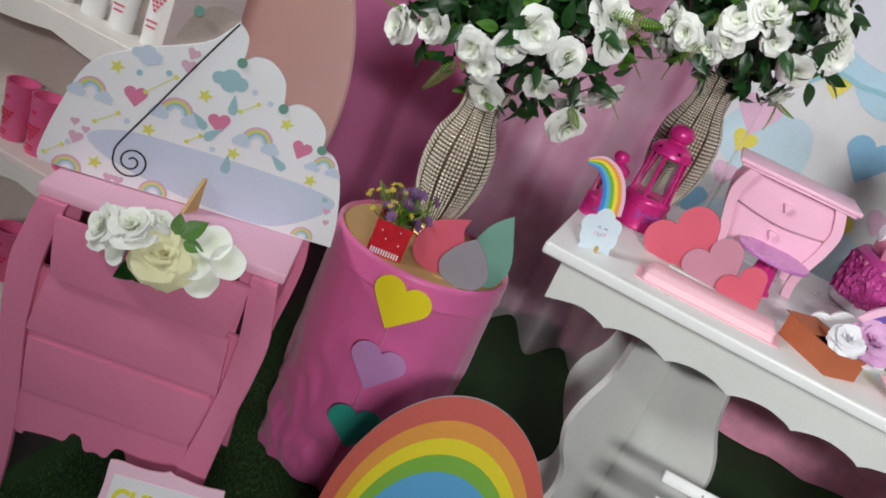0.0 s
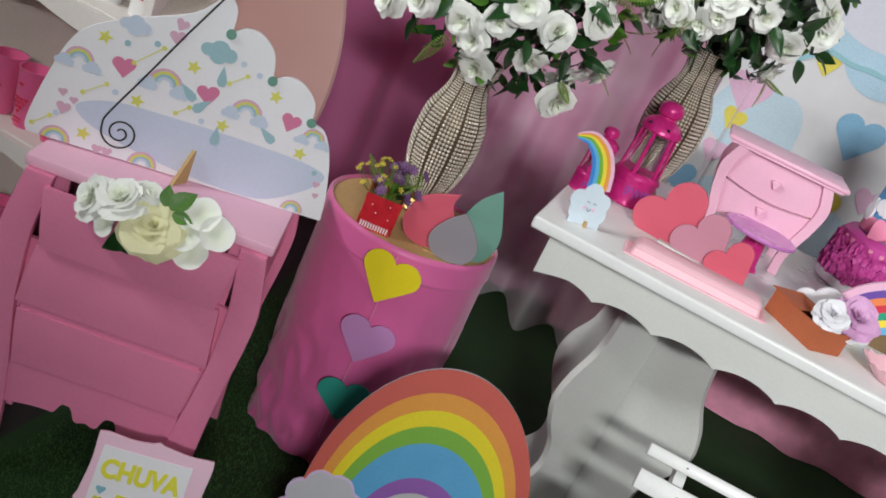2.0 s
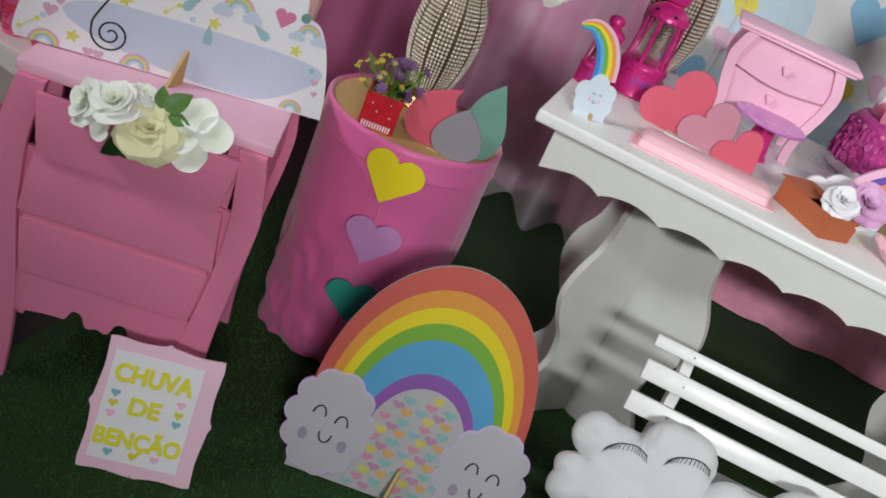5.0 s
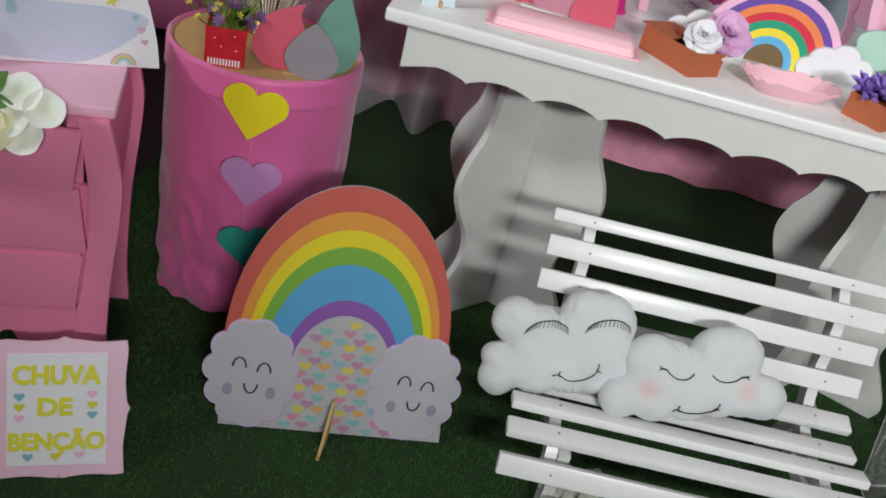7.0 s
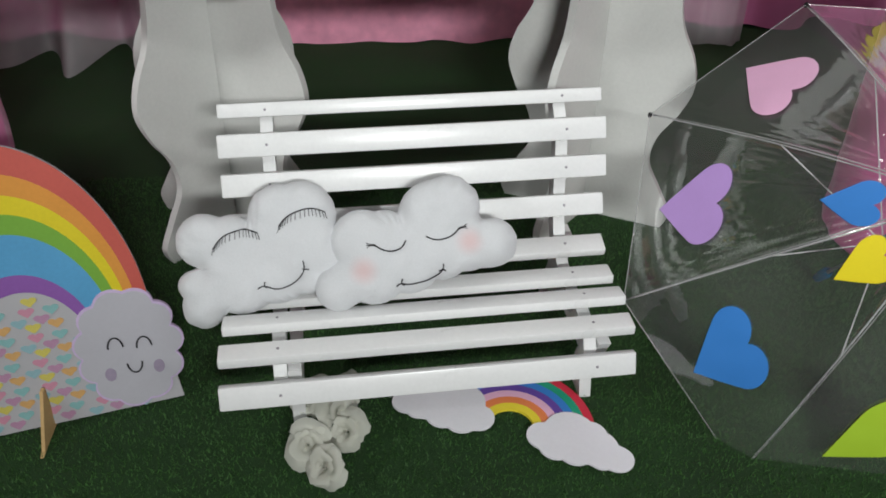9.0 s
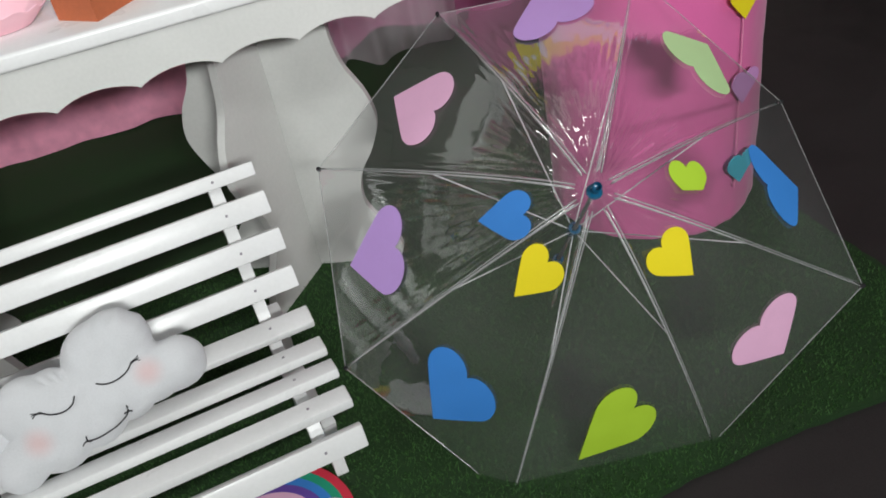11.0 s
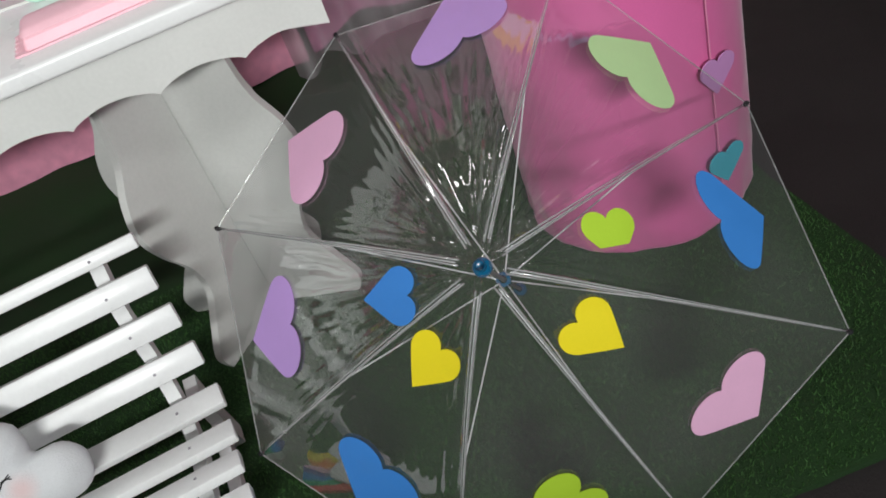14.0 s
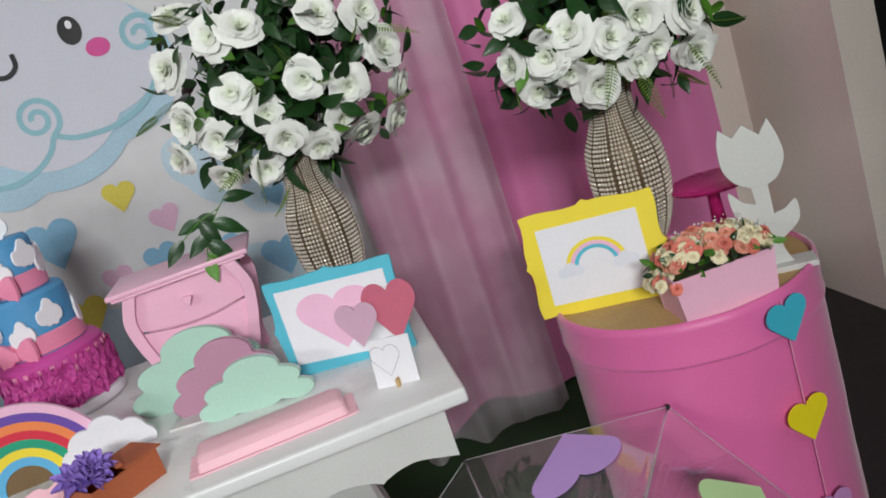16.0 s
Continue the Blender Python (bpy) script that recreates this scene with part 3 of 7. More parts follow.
# ---- rainbow standee ----
def face(parent, cx, cz, s, y, cheek):
    """Closed smiling eyes, mouth and round cheeks on a printed cloud."""
    for dx in (-0.5, 0.5):
        arc = [(cx + dx * s + 0.24 * s * math.cos(radians(a)), cz + 0.20 * s + 0.30 * s * math.sin(radians(a))) for a in range(10, 171, 16)]
        part("eye_line", flat_line(arc, 0.07 * s, y), BLACK, parent)
        part("cheek_spot", slab(ellipse(0.19 * s, 0.27 * s, 20, cx + dx * s * 1.45, cz - 0.38 * s), y - 0.001, y - 0.0002), cheek, parent)
    arc = [(cx + 0.26 * s * math.cos(radians(a)), cz - 0.30 * s + 0.46 * s * math.sin(radians(a))) for a in range(182, 359, 16)]
    part("mouth_line", flat_line(arc, 0.07 * s, y), BLACK, parent)


def cloud_face(parent, cx, y, cheek):
    """Face of a printed cloud whose middle is at cx."""
    for dx, top in ((-0.0235, 0.160), (0.0235, 0.153)):
        arc = [(cx + dx + 0.0125 * math.cos(radians(a)), top - 0.021 + 0.021 * math.sin(radians(a))) for a in range(0, 181, 15)]
        part("eye_line", flat_line(arc, 0.0032, y), BLACK, parent)
        part("cheek_spot", slab(ellipse(0.0095, 0.0135, 20, cx + dx * 1.75, 0.087), y - 0.001, y - 0.0002), cheek, parent)
    arc = [(cx + 0.002 + 0.0125 * math.cos(radians(a)), 0.104 + 0.021 * math.sin(radians(a))) for a in range(180, 361, 15)]
    part("mouth_line", flat_line(arc, 0.0032, y), BLACK, parent)


def rainbow_standee():
    t = thing("rainbow_standee", "cut-out card rainbow with two smiling clouds standing on turf", "standee", pose(-0.123, -0.352, 0.0, -9, 0, 13.2))
    c = 0.207
    board = ellipse(0.212, 0.334, 60, c, 0.20, 0, 180)
    lobes = [(0.060 * math.cos(radians(a)), 0.090 * math.sin(radians(a)), 0.031) for a in range(12, 372, 33)] + [(0, 0, 0.070), (0, 0.034, 0.066), (0, -0.036, 0.066)]
    unit = cloud(lobes, 150, (0, 0))
    lc = [(0.052 + x * 0.98, 0.125 + z) for x, z in unit]
    rc = [(0.371 - x, 0.132 + z) for x, z in unit]
    # white print greyed to stand for the shade over this standee
    bare = mat("dull_white_print", "b4b2b6", 0.55, var=0.03, bump=0.02)
    part("board", slab([*board, (c - 0.212, 0.2), (c - 0.205, 0.002), (c + 0.238, 0.010), (c + 0.222, 0.15)], 0.0, 0.006), bare, t)
    a0, b0, z0, c0 = 0.212, 0.334, 0.20, c
    a1, b1, z1, c1 = 0.099, 0.137, 0.138, 0.220
    stops = [0.0, 0.185, 0.324, 0.452, 0.59, 0.873, 1.0]
    # dull matt inks, toned down further for the same shade
    inks = [mat("dull_ink_" + nm, hx, 0.6, var=0.06, scale=18, bump=0.03) for nm, hx in (("red", "c0584e"), ("orange", "d8923e"), ("yellow", "dcc924"), ("green", "76a83c"), ("blue", "569dca"), ("purple", "8a58a6"))]

    def arch(s):
        return ellipse(a0 + (a1 - a0) * s, b0 + (b1 - b0) * s, 48, c0 + (c1 - c0) * s, z0 + (z1 - z0) * s, -2, 182)

    for k in range(6):
        part("rainbow_band", slab(arch(stops[k]) + arch(stops[k + 1])[::-1], -0.0012, -0.0002), inks[k], t)
    pale = [mat("pale_ink_" + nm, hx, 0.6, var=0.06, scale=18, bump=0.03) for nm, hx in (("pink", "c98da2"), ("yellow", "cdc060"), ("blue", "8fb2ba"), ("orange", "cfa268"), ("mauve", "b58aa6"), ("teal", "86b4b4"))]
    # six printed hearts repeat across the white arch
    for gz in range(-1, 7):
        for gx in range(-1, 5):
            for n, (dx, dz) in enumerate(((0.0, 0.0), (0.004, -0.031), (-0.0155, -0.019), (0.0405, -0.0275), (0.0205, -0.0165), (0.038, 0.0))):
                x, z = 0.06 + gx * 0.083 + dx + (gz % 2) * 0.004, 0.035 + gz * 0.050 + dz
                inside = (abs(x - c1) < 0.088 and z > 0.012 and ((x - c1) / 0.088) ** 2 + (max(z - 0.138, 0) / 0.122) ** 2 < 0.96) or 0.010 < z < 0.04 and 0.03 < x < 0.41
                if inside:
                    part("heart_print", slab(heart(0.026, 0.018, 18, x, z), -0.0010 - 0.0001 * n, -0.0003), pale[n], t)
    edge = mat("lilac_print_edge", "c9b4d6", 0.6, bump=0.02)
    spot = mat("mauve_print_spot", "9c8fa4", 0.6, bump=0.02)
    # cloud white is greyed with the board, shade put into its colour
    white = mat("cloud_print_white", "b8b6be", 0.55, var=0.03, bump=0.02)
    for cl, cx in ((lc, 0.052), (rc, 0.371)):
        big = [(cx + (x - cx) * 1.02, 0.125 + (z - 0.125) * 1.02) for x, z in cl]
        part("cloud", slab([(x, max(z, 0.002)) for x, z in big], -0.0022, 0.0045), edge, t)
        part("cloud_face", slab([(x, max(z, 0.004)) for x, z in [(cx + (x - cx) * 0.975, 0.125 + (z - 0.125) * 0.975) for x, z in cl]], -0.0032, -0.0024), white, t)
        cloud_face(t, cx + 0.001, -0.0034, spot)
    foot = slab([(-0.07, -0.004), (-0.058, 0.0), (0.0, 0.085), (0.01, 0.085), (0.01, -0.004)], -0.003, 0.003)
    part("prop_foot", foot, KRAFT, t, "kraft board prop", m=pose(0.217, -0.003, 0.004, 9, 0, 0) @ pose(0, 0, 0, 0, 0, 76))
    return t


rainbow_standee()


# ---- clear umbrella ----
FILM = sheer("clear_plastic_film", "f4f7f6", 0.072, 2.4, 0.045, 0.05)
# folded seams and hem, whitened so the colour carries the glints along them
FOLDED = sheer("folded_plastic_seam", "f4f6f6", 0.42, 3.5, 0.14, 0.03)
STEEL = mat("white_steel_rib", "e6e8ea", 0.3, 0.1, var=0.05, bump=0)
BLUEP = mat("blue_plastic", "125f86", 0.25, var=0.05, bump=0)


def umbrella():
    n = Vector((-0.2019, -0.6632, 0.7207))
    x = Vector((0.7993, -0.5368, -0.2701))
    x = (x - n * x.dot(n)).normalized()
    y = n.cross(x)
    m = Matrix.Translation((1.563, -0.2395, 0.292)) @ Matrix((x, y, n)).transposed().to_4x4()
    t = thing("clear_umbrella", "open clear plastic umbrella decorated with foam hearts", "umbrella", m)
    H, E = 0.322, 1.35
    # rim tips: distance from the axis, bearing and height over the rim's plane
    tips = [(0.466, 0.0, 0.089), (0.435, 45.1, 0.013), (0.480, 89.2, 0.036), (0.472, 133.5, 0.010), (0.467, 178.5, 0.005), (0.460, 224.1, 0.009), (0.473, 269.8, -0.049), (0.432, 316.3, -0.038)]
    T = [Vector((r * math.cos(radians(a)), r * math.sin(radians(a)), d)) for r, a, d in tips]

    def surf(g, u, s):
        """Gore g, u across it from 0 to 1, s from the hub to the rim."""
        e = T[g % 8].lerp(T[(g + 1) % 8], u)
        sag = 0.010 * math.sin(math.pi * u) * math.sin(math.pi * min(s, 1.0))
        return Vector((e.x * s, e.y * s, e.z * s ** 2 + H * (1 - s ** E) - sag))

    def over(px, py):
        """Height of the film over a place in the rim's plane."""
        a = math.degrees(math.atan2(py, px)) % 360
        g = next(k for k in range(8) if (a - tips[k][1]) % 360 < (tips[(k + 1) % 8][1] - tips[k][1]) % 360)
        p, q = T[g], T[(g + 1) % 8]
        c, d = math.cos(radians(a)), math.sin(radians(a))
        ex, ey = q.x - p.x, q.y - p.y
        u = (p.y * c - p.x * d) / (ex * d - ey * c)
        e = p.lerp(q, u)
        s = math.hypot(px, py) / math.hypot(e.x, e.y)
        return surf(g, u, s).z

    for g in range(8):
        def fn(u, v, g=g):
            p = surf(g, u, 0.02 + 0.98 * v)
            ph = u * 34 + g * 2 + 2.2 * noise.noise((u * 5, v * 1.2, g))
            pleat = 0.0068 * min(v + 0.02, 0.30) * (1 - v) ** 2.4 * (math.sin(ph) + 0.5 * abs(math.sin(0.47 * ph)) + 0.3 * math.sin(2.3 * ph))
            loose = 0.002 * noise.noise((p.x * 9, p.y * 9, g)) * min(1, 8 * u * (1 - u)) * min(1, 6 * (1 - v) + 0.3)
            crease = 0.0007 * math.sin(u * 44 + 5 * noise.noise((u * 9, v * 2.5, g + 9))) * v * (1 - v) * 2
            near = min(u, 1 - u) * math.hypot(p.x, p.y) * 0.8
            fold = 0.0030 * math.sin(near * 480 + 2 * noise.noise((u * 3, v * 9, g))) * math.exp(-near / 0.018) * (1 - 0.7 * v) * min(near / 0.004, 1)
            pucker = 0.0042 * noise.noise((p.x * 48, p.y * 48, g)) * math.exp(-v * 4.0) * min(1, 8 * u * (1 - u))
            return (p.x, p.y, p.z + pleat + loose + crease + fold + pucker)
        part("canopy_panel", grid(64, 48, fn), FILM, t, smooth=0).visible_shadow = False
    for g in range(8):
        line = [surf(g, 0.0, k / 14) - Vector((0, 0, 0.004)) for k in range(1, 15)]
        rib = part("rib", tube(line, 0.0009, 6), STEEL, t)
        part("rib_tip", lathe([(0, -0.006), (0.004, -0.004), (0.004, 0.006), (0, 0.008)], 10), BLACK, rib, "small black tip", m=Matrix.Translation(T[g] + Vector((0, 0, -0.004))))
        side = Vector((-T[g].y, T[g].x, 0)).normalized()
        for off in (-1, 1):
            line = [surf(g, 0.0, 0.06 + 0.94 * k / 16) + side * off * (0.0032 - 0.0022 * k / 16) + Vector((0, 0, 0.0022)) for k in range(17)]
            part("seam", tube(line, 0.0013, 8, r1=0.0006), FOLDED, t, smooth=0)
        b = surf(g, 0.0, 0.52) - Vector((0, 0, 0.006))
        part("stretcher", tube([b, b.normalized() * 0 + Vector((0.012 * math.cos(radians(45 * g)), 0.012 * math.sin(radians(45 * g)), 0.03))], 0.0011, 5), STEEL, t)
        part("hem", tube([T[g], T[(g + 1) % 8]], 0.0009, 4), FOLDED, t)
    part("shaft", tube([(0, 0, H + 0.004), (0, 0, -0.30)], 0.0032, 10), mat("dull_steel_shaft", "7d8082", 0.55, 0.2, var=0.05, bump=0), t)
    part("runner", lathe([(0.006, 0.005), (0.011, 0.01), (0.011, 0.045), (0.006, 0.05)], 14), BLUEP, t, "blue plastic runner")
    part("ferrule", lathe([(0.012, H - 0.006), (0.009, H + 0.002), (0.0065, H + 0.004), (0.0075, H + 0.024), (0.0058, H + 0.027), (0.005, H + 0.014), (0.0, H + 0.012)], 20), BLUEP, t, "blue plastic cap", smooth=40)
    part("handle", lathe([(0.0, -0.372), (0.011, -0.370), (0.012, -0.30), (0.006, -0.29)], 12), BLUEP, t, "blue plastic handle", smooth=40)
    # foam hearts on the film: tip and the ends of both lobes in the rim's plane
    unit = heart(1.0, 1.0, 56)
    count = len(unit)
    for px, py, ax, ay, bx, by, key in ((-0.358, 0.159, -0.259, 0.195, -0.291, 0.058, "pink"), (-0.360, -0.149, -0.304, -0.046, -0.264, -0.179, "lilac"), (-0.154, -0.060, -0.100, -0.012, -0.084, -0.080, "blue"),
                                        (-0.076, -0.158, -0.069, -0.086, -0.014, -0.125, "yellow"), (-0.163, -0.368, -0.178, -0.254, -0.065, -0.330, "blue"), (0.176, -0.066, 0.133, -0.012, 0.102, -0.079, "yellow"),
                                        (0.374, -0.131, 0.344, -0.045, 0.285, -0.162, "pink"), (0.090, -0.378, 0.108, -0.258, 0.192, -0.296, "lime"), (0.157, 0.032, 0.160, 0.096, 0.102, 0.072, "lime"),
                                        (-0.158, 0.410, -0.052, 0.390, -0.163, 0.280, "lilac"), (0.158, 0.372, 0.072, 0.341, 0.194, 0.264, "lightgreen"), (0.338, 0.136, 0.240, 0.175, 0.320, 0.060, "blue")):
        P, A, B = Vector((px, py)), Vector((ax, ay)), Vector((bx, by))
        V = ((A + B) / 2 - P) / 0.83
        U = (A - B) * 1.04
        c = P + V * 0.5
        U = U if U.x * V.y - U.y * V.x > 0 else -U
        bm = bmesh.new()
        low_z = -0.16 if px == 0.157 else -1.0   # one small heart has its tip folded under
        rings = [[c + (U * x + V * max(z, low_z)) * s for x, z in unit] if s else [c] for s in (0.0, 0.35, 0.7, 1.0)]
        up = [[bm.verts.new((p.x, p.y, over(p.x, p.y) + 0.005)) for p in r] for r in rings]
        for k2 in range(count):
            j = (k2 + 1) % count
            bm.faces.new((up[0][0], up[1][k2], up[1][j]))
            for a2, b2 in ((1, 2), (2, 3)):
                bm.faces.new((up[a2][k2], up[b2][k2], up[b2][j], up[a2][j]))
        low = [bm.verts.new((v.co.x, v.co.y, v.co.z - 0.0025)) for v in up[3]]
        for k2 in range(count):
            j = (k2 + 1) % count
            bm.faces.new((up[3][k2], low[k2], low[j], up[3][j]))
        bmesh.ops.recalc_face_normals(bm, faces=bm.faces[:])
        part("foam_heart", bm, EVA[key], t)
    return t


umbrella()


# ---- flowers ----
PETALW = mat("white_silk_petal", "fcfdf8", 0.6, var=0.02, scale=30, fine=300, bump=0.05, piece=0.02)
PETALC = mat("cream_silk_petal", "efebc0", 0.65, var=0.05, scale=30, fine=300, bump=0.06)
LEAF = mat("silk_leaf", "1f421d", 0.38, var=0.25, scale=25, fine=200, bump=0.15, piece=0.35)
LEAFL = mat("light_silk_leaf", "4f8026", 0.5, var=0.25, scale=25, fine=200, bump=0.15, piece=0.25)
FERN = mat("fern_green", "66802c", 0.6, var=0.25, scale=25, bump=0.05, piece=0.3)


def silk(m, share=0.35):
    """Thin silk: part of the light passes through."""
    nt = m.node_tree
    b = nt.nodes["Principled BSDF"]
    out = next(n for n in nt.nodes if n.type == "OUTPUT_MATERIAL")
    tl = nt.nodes.new("ShaderNodeBsdfTranslucent")
    src = b.inputs["Base Color"].links[0].from_socket
    nt.links.new(src, tl.inputs[0])
    mix = nt.nodes.new("ShaderNodeMixShader")
    mix.inputs[0].default_value = share
    nt.links.new(b.outputs[0], mix.inputs[1])
    nt.links.new(tl.outputs[0], mix.inputs[2])
    nt.links.new(mix.outputs[0], out.inputs[0])


def greenish_heart(m, color):
    """The dyed heart of a silk rose: pale green within a finger's width of its axis."""
    nt = m.node_tree
    b = nt.nodes["Principled BSDF"]
    src = b.inputs["Base Color"].links[0].from_socket
    tc = next(n for n in nt.nodes if n.type == "TEX_COORD")
    sep = nt.nodes.new("ShaderNodeVectorMath")
    sep.operation = "MULTIPLY"
    sep.inputs[1].default_value = (1, 1, 0.35)
    ln = nt.nodes.new("ShaderNodeVectorMath")
    ln.operation = "LENGTH"
    mr = nt.nodes.new("ShaderNodeMapRange")
    mr.inputs["From Min"].default_value, mr.inputs["From Max"].default_value = 0.006, 0.028
    mr.inputs["To Min"].default_value, mr.inputs["To Max"].default_value = 0.6, 0.0
    mix = nt.nodes.new("ShaderNodeMix")
    mix.data_type = "RGBA"
    nt.links.new(tc.outputs["Object"], sep.inputs[0])
    nt.links.new(sep.outputs[0], ln.inputs[0])
    nt.links.new(ln.outputs["Value"], mr.inputs["Value"])
    nt.links.new(mr.outputs[0], mix.inputs[0])
    nt.links.new(src, mix.inputs[6])
    mix.inputs[7].default_value = lin(color)
    nt.links.new(mix.outputs[2], b.inputs["Base Color"])


greenish_heart(PETALW, "e6f0cf")
silk(PETALW, 0.10)
silk(PETALC, 0.12)


FULL = ((3, 3, 0.62), (3, 9, 0.74), (4, 17, 0.86), (4, 28, 0.97), (5, 38, 1.02), (5, 48, 0.98))


def rose_petals(seed, R=0.044, layers=FULL):
    """Petals of a rose that faces +z, a list for each layer: cupped, ruffled and wrapped round each other."""
    rnd = random.Random(seed)
    out = []
    for li, (count, tilt, size) in enumerate(layers):
        off = rnd.uniform(0, 6.28)
        ring_ = []
        for k in range(count):
            phi = off + 2 * math.pi * k / count + rnd.uniform(-0.25, 0.25)
            a = radians(tilt + rnd.uniform(-10, 10))
            L = R * size * rnd.uniform(0.86, 1.14)
            wide = (2.4 if li < 2 else 2.0) * math.pi / count
            curl = rnd.uniform(0.10, 0.40) * (0.4 + li * 0.22)
            ru, sd = rnd.uniform(0, 6), rnd.uniform(0, 40)

            def fn(u, v, phi=phi, a=a, L=L, wide=wide, curl=curl, ru=ru, sd=sd, li=li):
                s = 2 * u - 1
                tip = v * (1 - 0.05 * s * s - 0.24 * s ** 6 + 0.04 * noise.noise((s * 3, sd, 1.0)))
                ang = a - 0.30 * math.sin(math.pi * tip) + curl * tip ** 3 * 2.0
                rad = R * 0.05 * (li + 0.5) + L * tip * math.sin((a + ang) / 2)
                z = L * tip * math.cos((a + ang) / 2) - R * 0.07 * li
                spread = wide * s * (0.45 + 0.55 * math.sin(min(v, 0.9) * math.pi * 0.55))
                rad = max(rad, R * 0.03)
                rad += R * 0.07 * v * math.sin(3.1 * s + ru) + R * 0.14 * v * noise.noise((s * 2.2, v * 2, sd)) + R * 0.035 * v ** 4 * math.sin(9 * s + sd)
                return (rad * math.cos(phi + spread), rad * math.sin(phi + spread), z + R * 0.07 * v * math.sin(4 * s + ru) - R * 0.07 * s * s * v + R * 0.03 * v ** 4 * math.sin(13 * s + ru))
            ring_.append(grid(9, 6, fn))
        out.append(ring_)
    return out


def rose_bm(seed, R=0.044, layers=FULL):
    bm = bmesh.new()
    for ring_ in rose_petals(seed, R, layers):
        for p in ring_:
            merge(bm, p)
    return bm


def rose_kind(seed, material, R=0.044, layers=FULL, inner=2):
    """A rose as a bud mesh and a mesh for each open petal."""
    rings = rose_petals(seed, R, layers)
    bud = bmesh.new()
    for ring_ in rings[:inner]:
        for p in ring_:
            merge(bud, p)
    for v in bud.verts:
        if v.co.z < 1e-5 and math.hypot(v.co.x, v.co.y) < R * 0.1:
            v.co = (0, 0, -0.07 * R)
    bmesh.ops.remove_doubles(bud, verts=bud.verts[:], dist=1e-5)
    return [link("rose", bud, material, smooth=0)] + [link("petal", p, material, smooth=0) for ring_ in rings[inner:] for p in ring_]


def again_rose(kind, m, parent):
    bud = again(kind[0], m, parent, "rose")
    for p in kind[1:]:
        o = new("petal", p.data)
        o.parent = bud
    return bud


def leaf_bm(L=0.06, W=0.03, bend=0.25, fold=0.25):
    def fn(u, v):
        s = 2 * u - 1
        w = W * 0.5 * math.sin(math.pi * min(1, 0.04 + v * 0.96) ** 0.8)
        return (s * w, L * v, -bend * L * v * v + abs(s) * w * fold)
    return grid(4, 6, fn)


def fern_bm(L=0.11, seed=0):
    bm = tube([(0, L * k / 6, -0.2 * L * (k / 6) ** 2) for k in range(7)], 0.0008, 4)
    for k in range(2, 17):
        v = k / 17
        for sgn in (-1, 1):
            l = L * 0.13 * math.sin(math.pi * v ** 0.7) + 0.002
            b = Vector((0, L * v, -0.2 * L * v * v))
            a = [b + Vector((0, 0.002, 0)), b + Vector((sgn * l * 0.5, 0.0028 + l * 0.25, 0.001)), b + Vector((sgn * l, l * 0.5, -0.001)), b + Vector((sgn * l * 0.5, l * 0.22 - 0.001, 0))]
            f = [bm.verts.new(p) for p in a]
            bm.faces.new(f if sgn < 0 else f[::-1])
    return bm


def aim(p, d, roll=0.0):
    """A pose at p whose z axis points along d."""
    return Matrix.Translation(p) @ Vector(d).normalized().to_track_quat("Z", "Y").to_matrix().to_4x4() @ pose(0, 0, 0, 0, 0, roll)


ROSES = [rose_kind(s, PETALW) for s in range(6)]
LEAVES = [link("leaf", leaf_bm(*p), m, smooth=0) for p, m in (((0.062, 0.030, 0.25, 0.2), LEAF), ((0.075, 0.034, 0.5, 0.3), LEAF), ((0.05, 0.026, 0.1, 0.25), LEAFL))]
FERNS = [link("fern", fern_bm(L), FERN) for L in (0.075, 0.10)]
STORE = [o for kind in ROSES for o in kind] + LEAVES + FERNS

# ---- pink nightstand ----


def bombe_leg(H, w_top, flare, foot):
    """S-curved leg board for a curved chest, with its outer side to +x: outline in x and z."""
    outer = smooth_line([(0.0, H), (flare * 0.55, H * 0.9), (flare, H * 0.76), (flare * 0.55, H * 0.55), (-flare * 0.2, H * 0.36), (-flare * 0.75, H * 0.18), (-flare * 0.6, 0.0)], 6)
    inner = [(x - w_top + (w_top - foot) * (1 - z / H) * 0.5, z) for x, z in outer]
    return outer + inner[::-1]


NIGHT = Matrix.Translation((-0.519, -0.464, 0)) @ pose(0, 0, 0, 0, 0, 19.6)


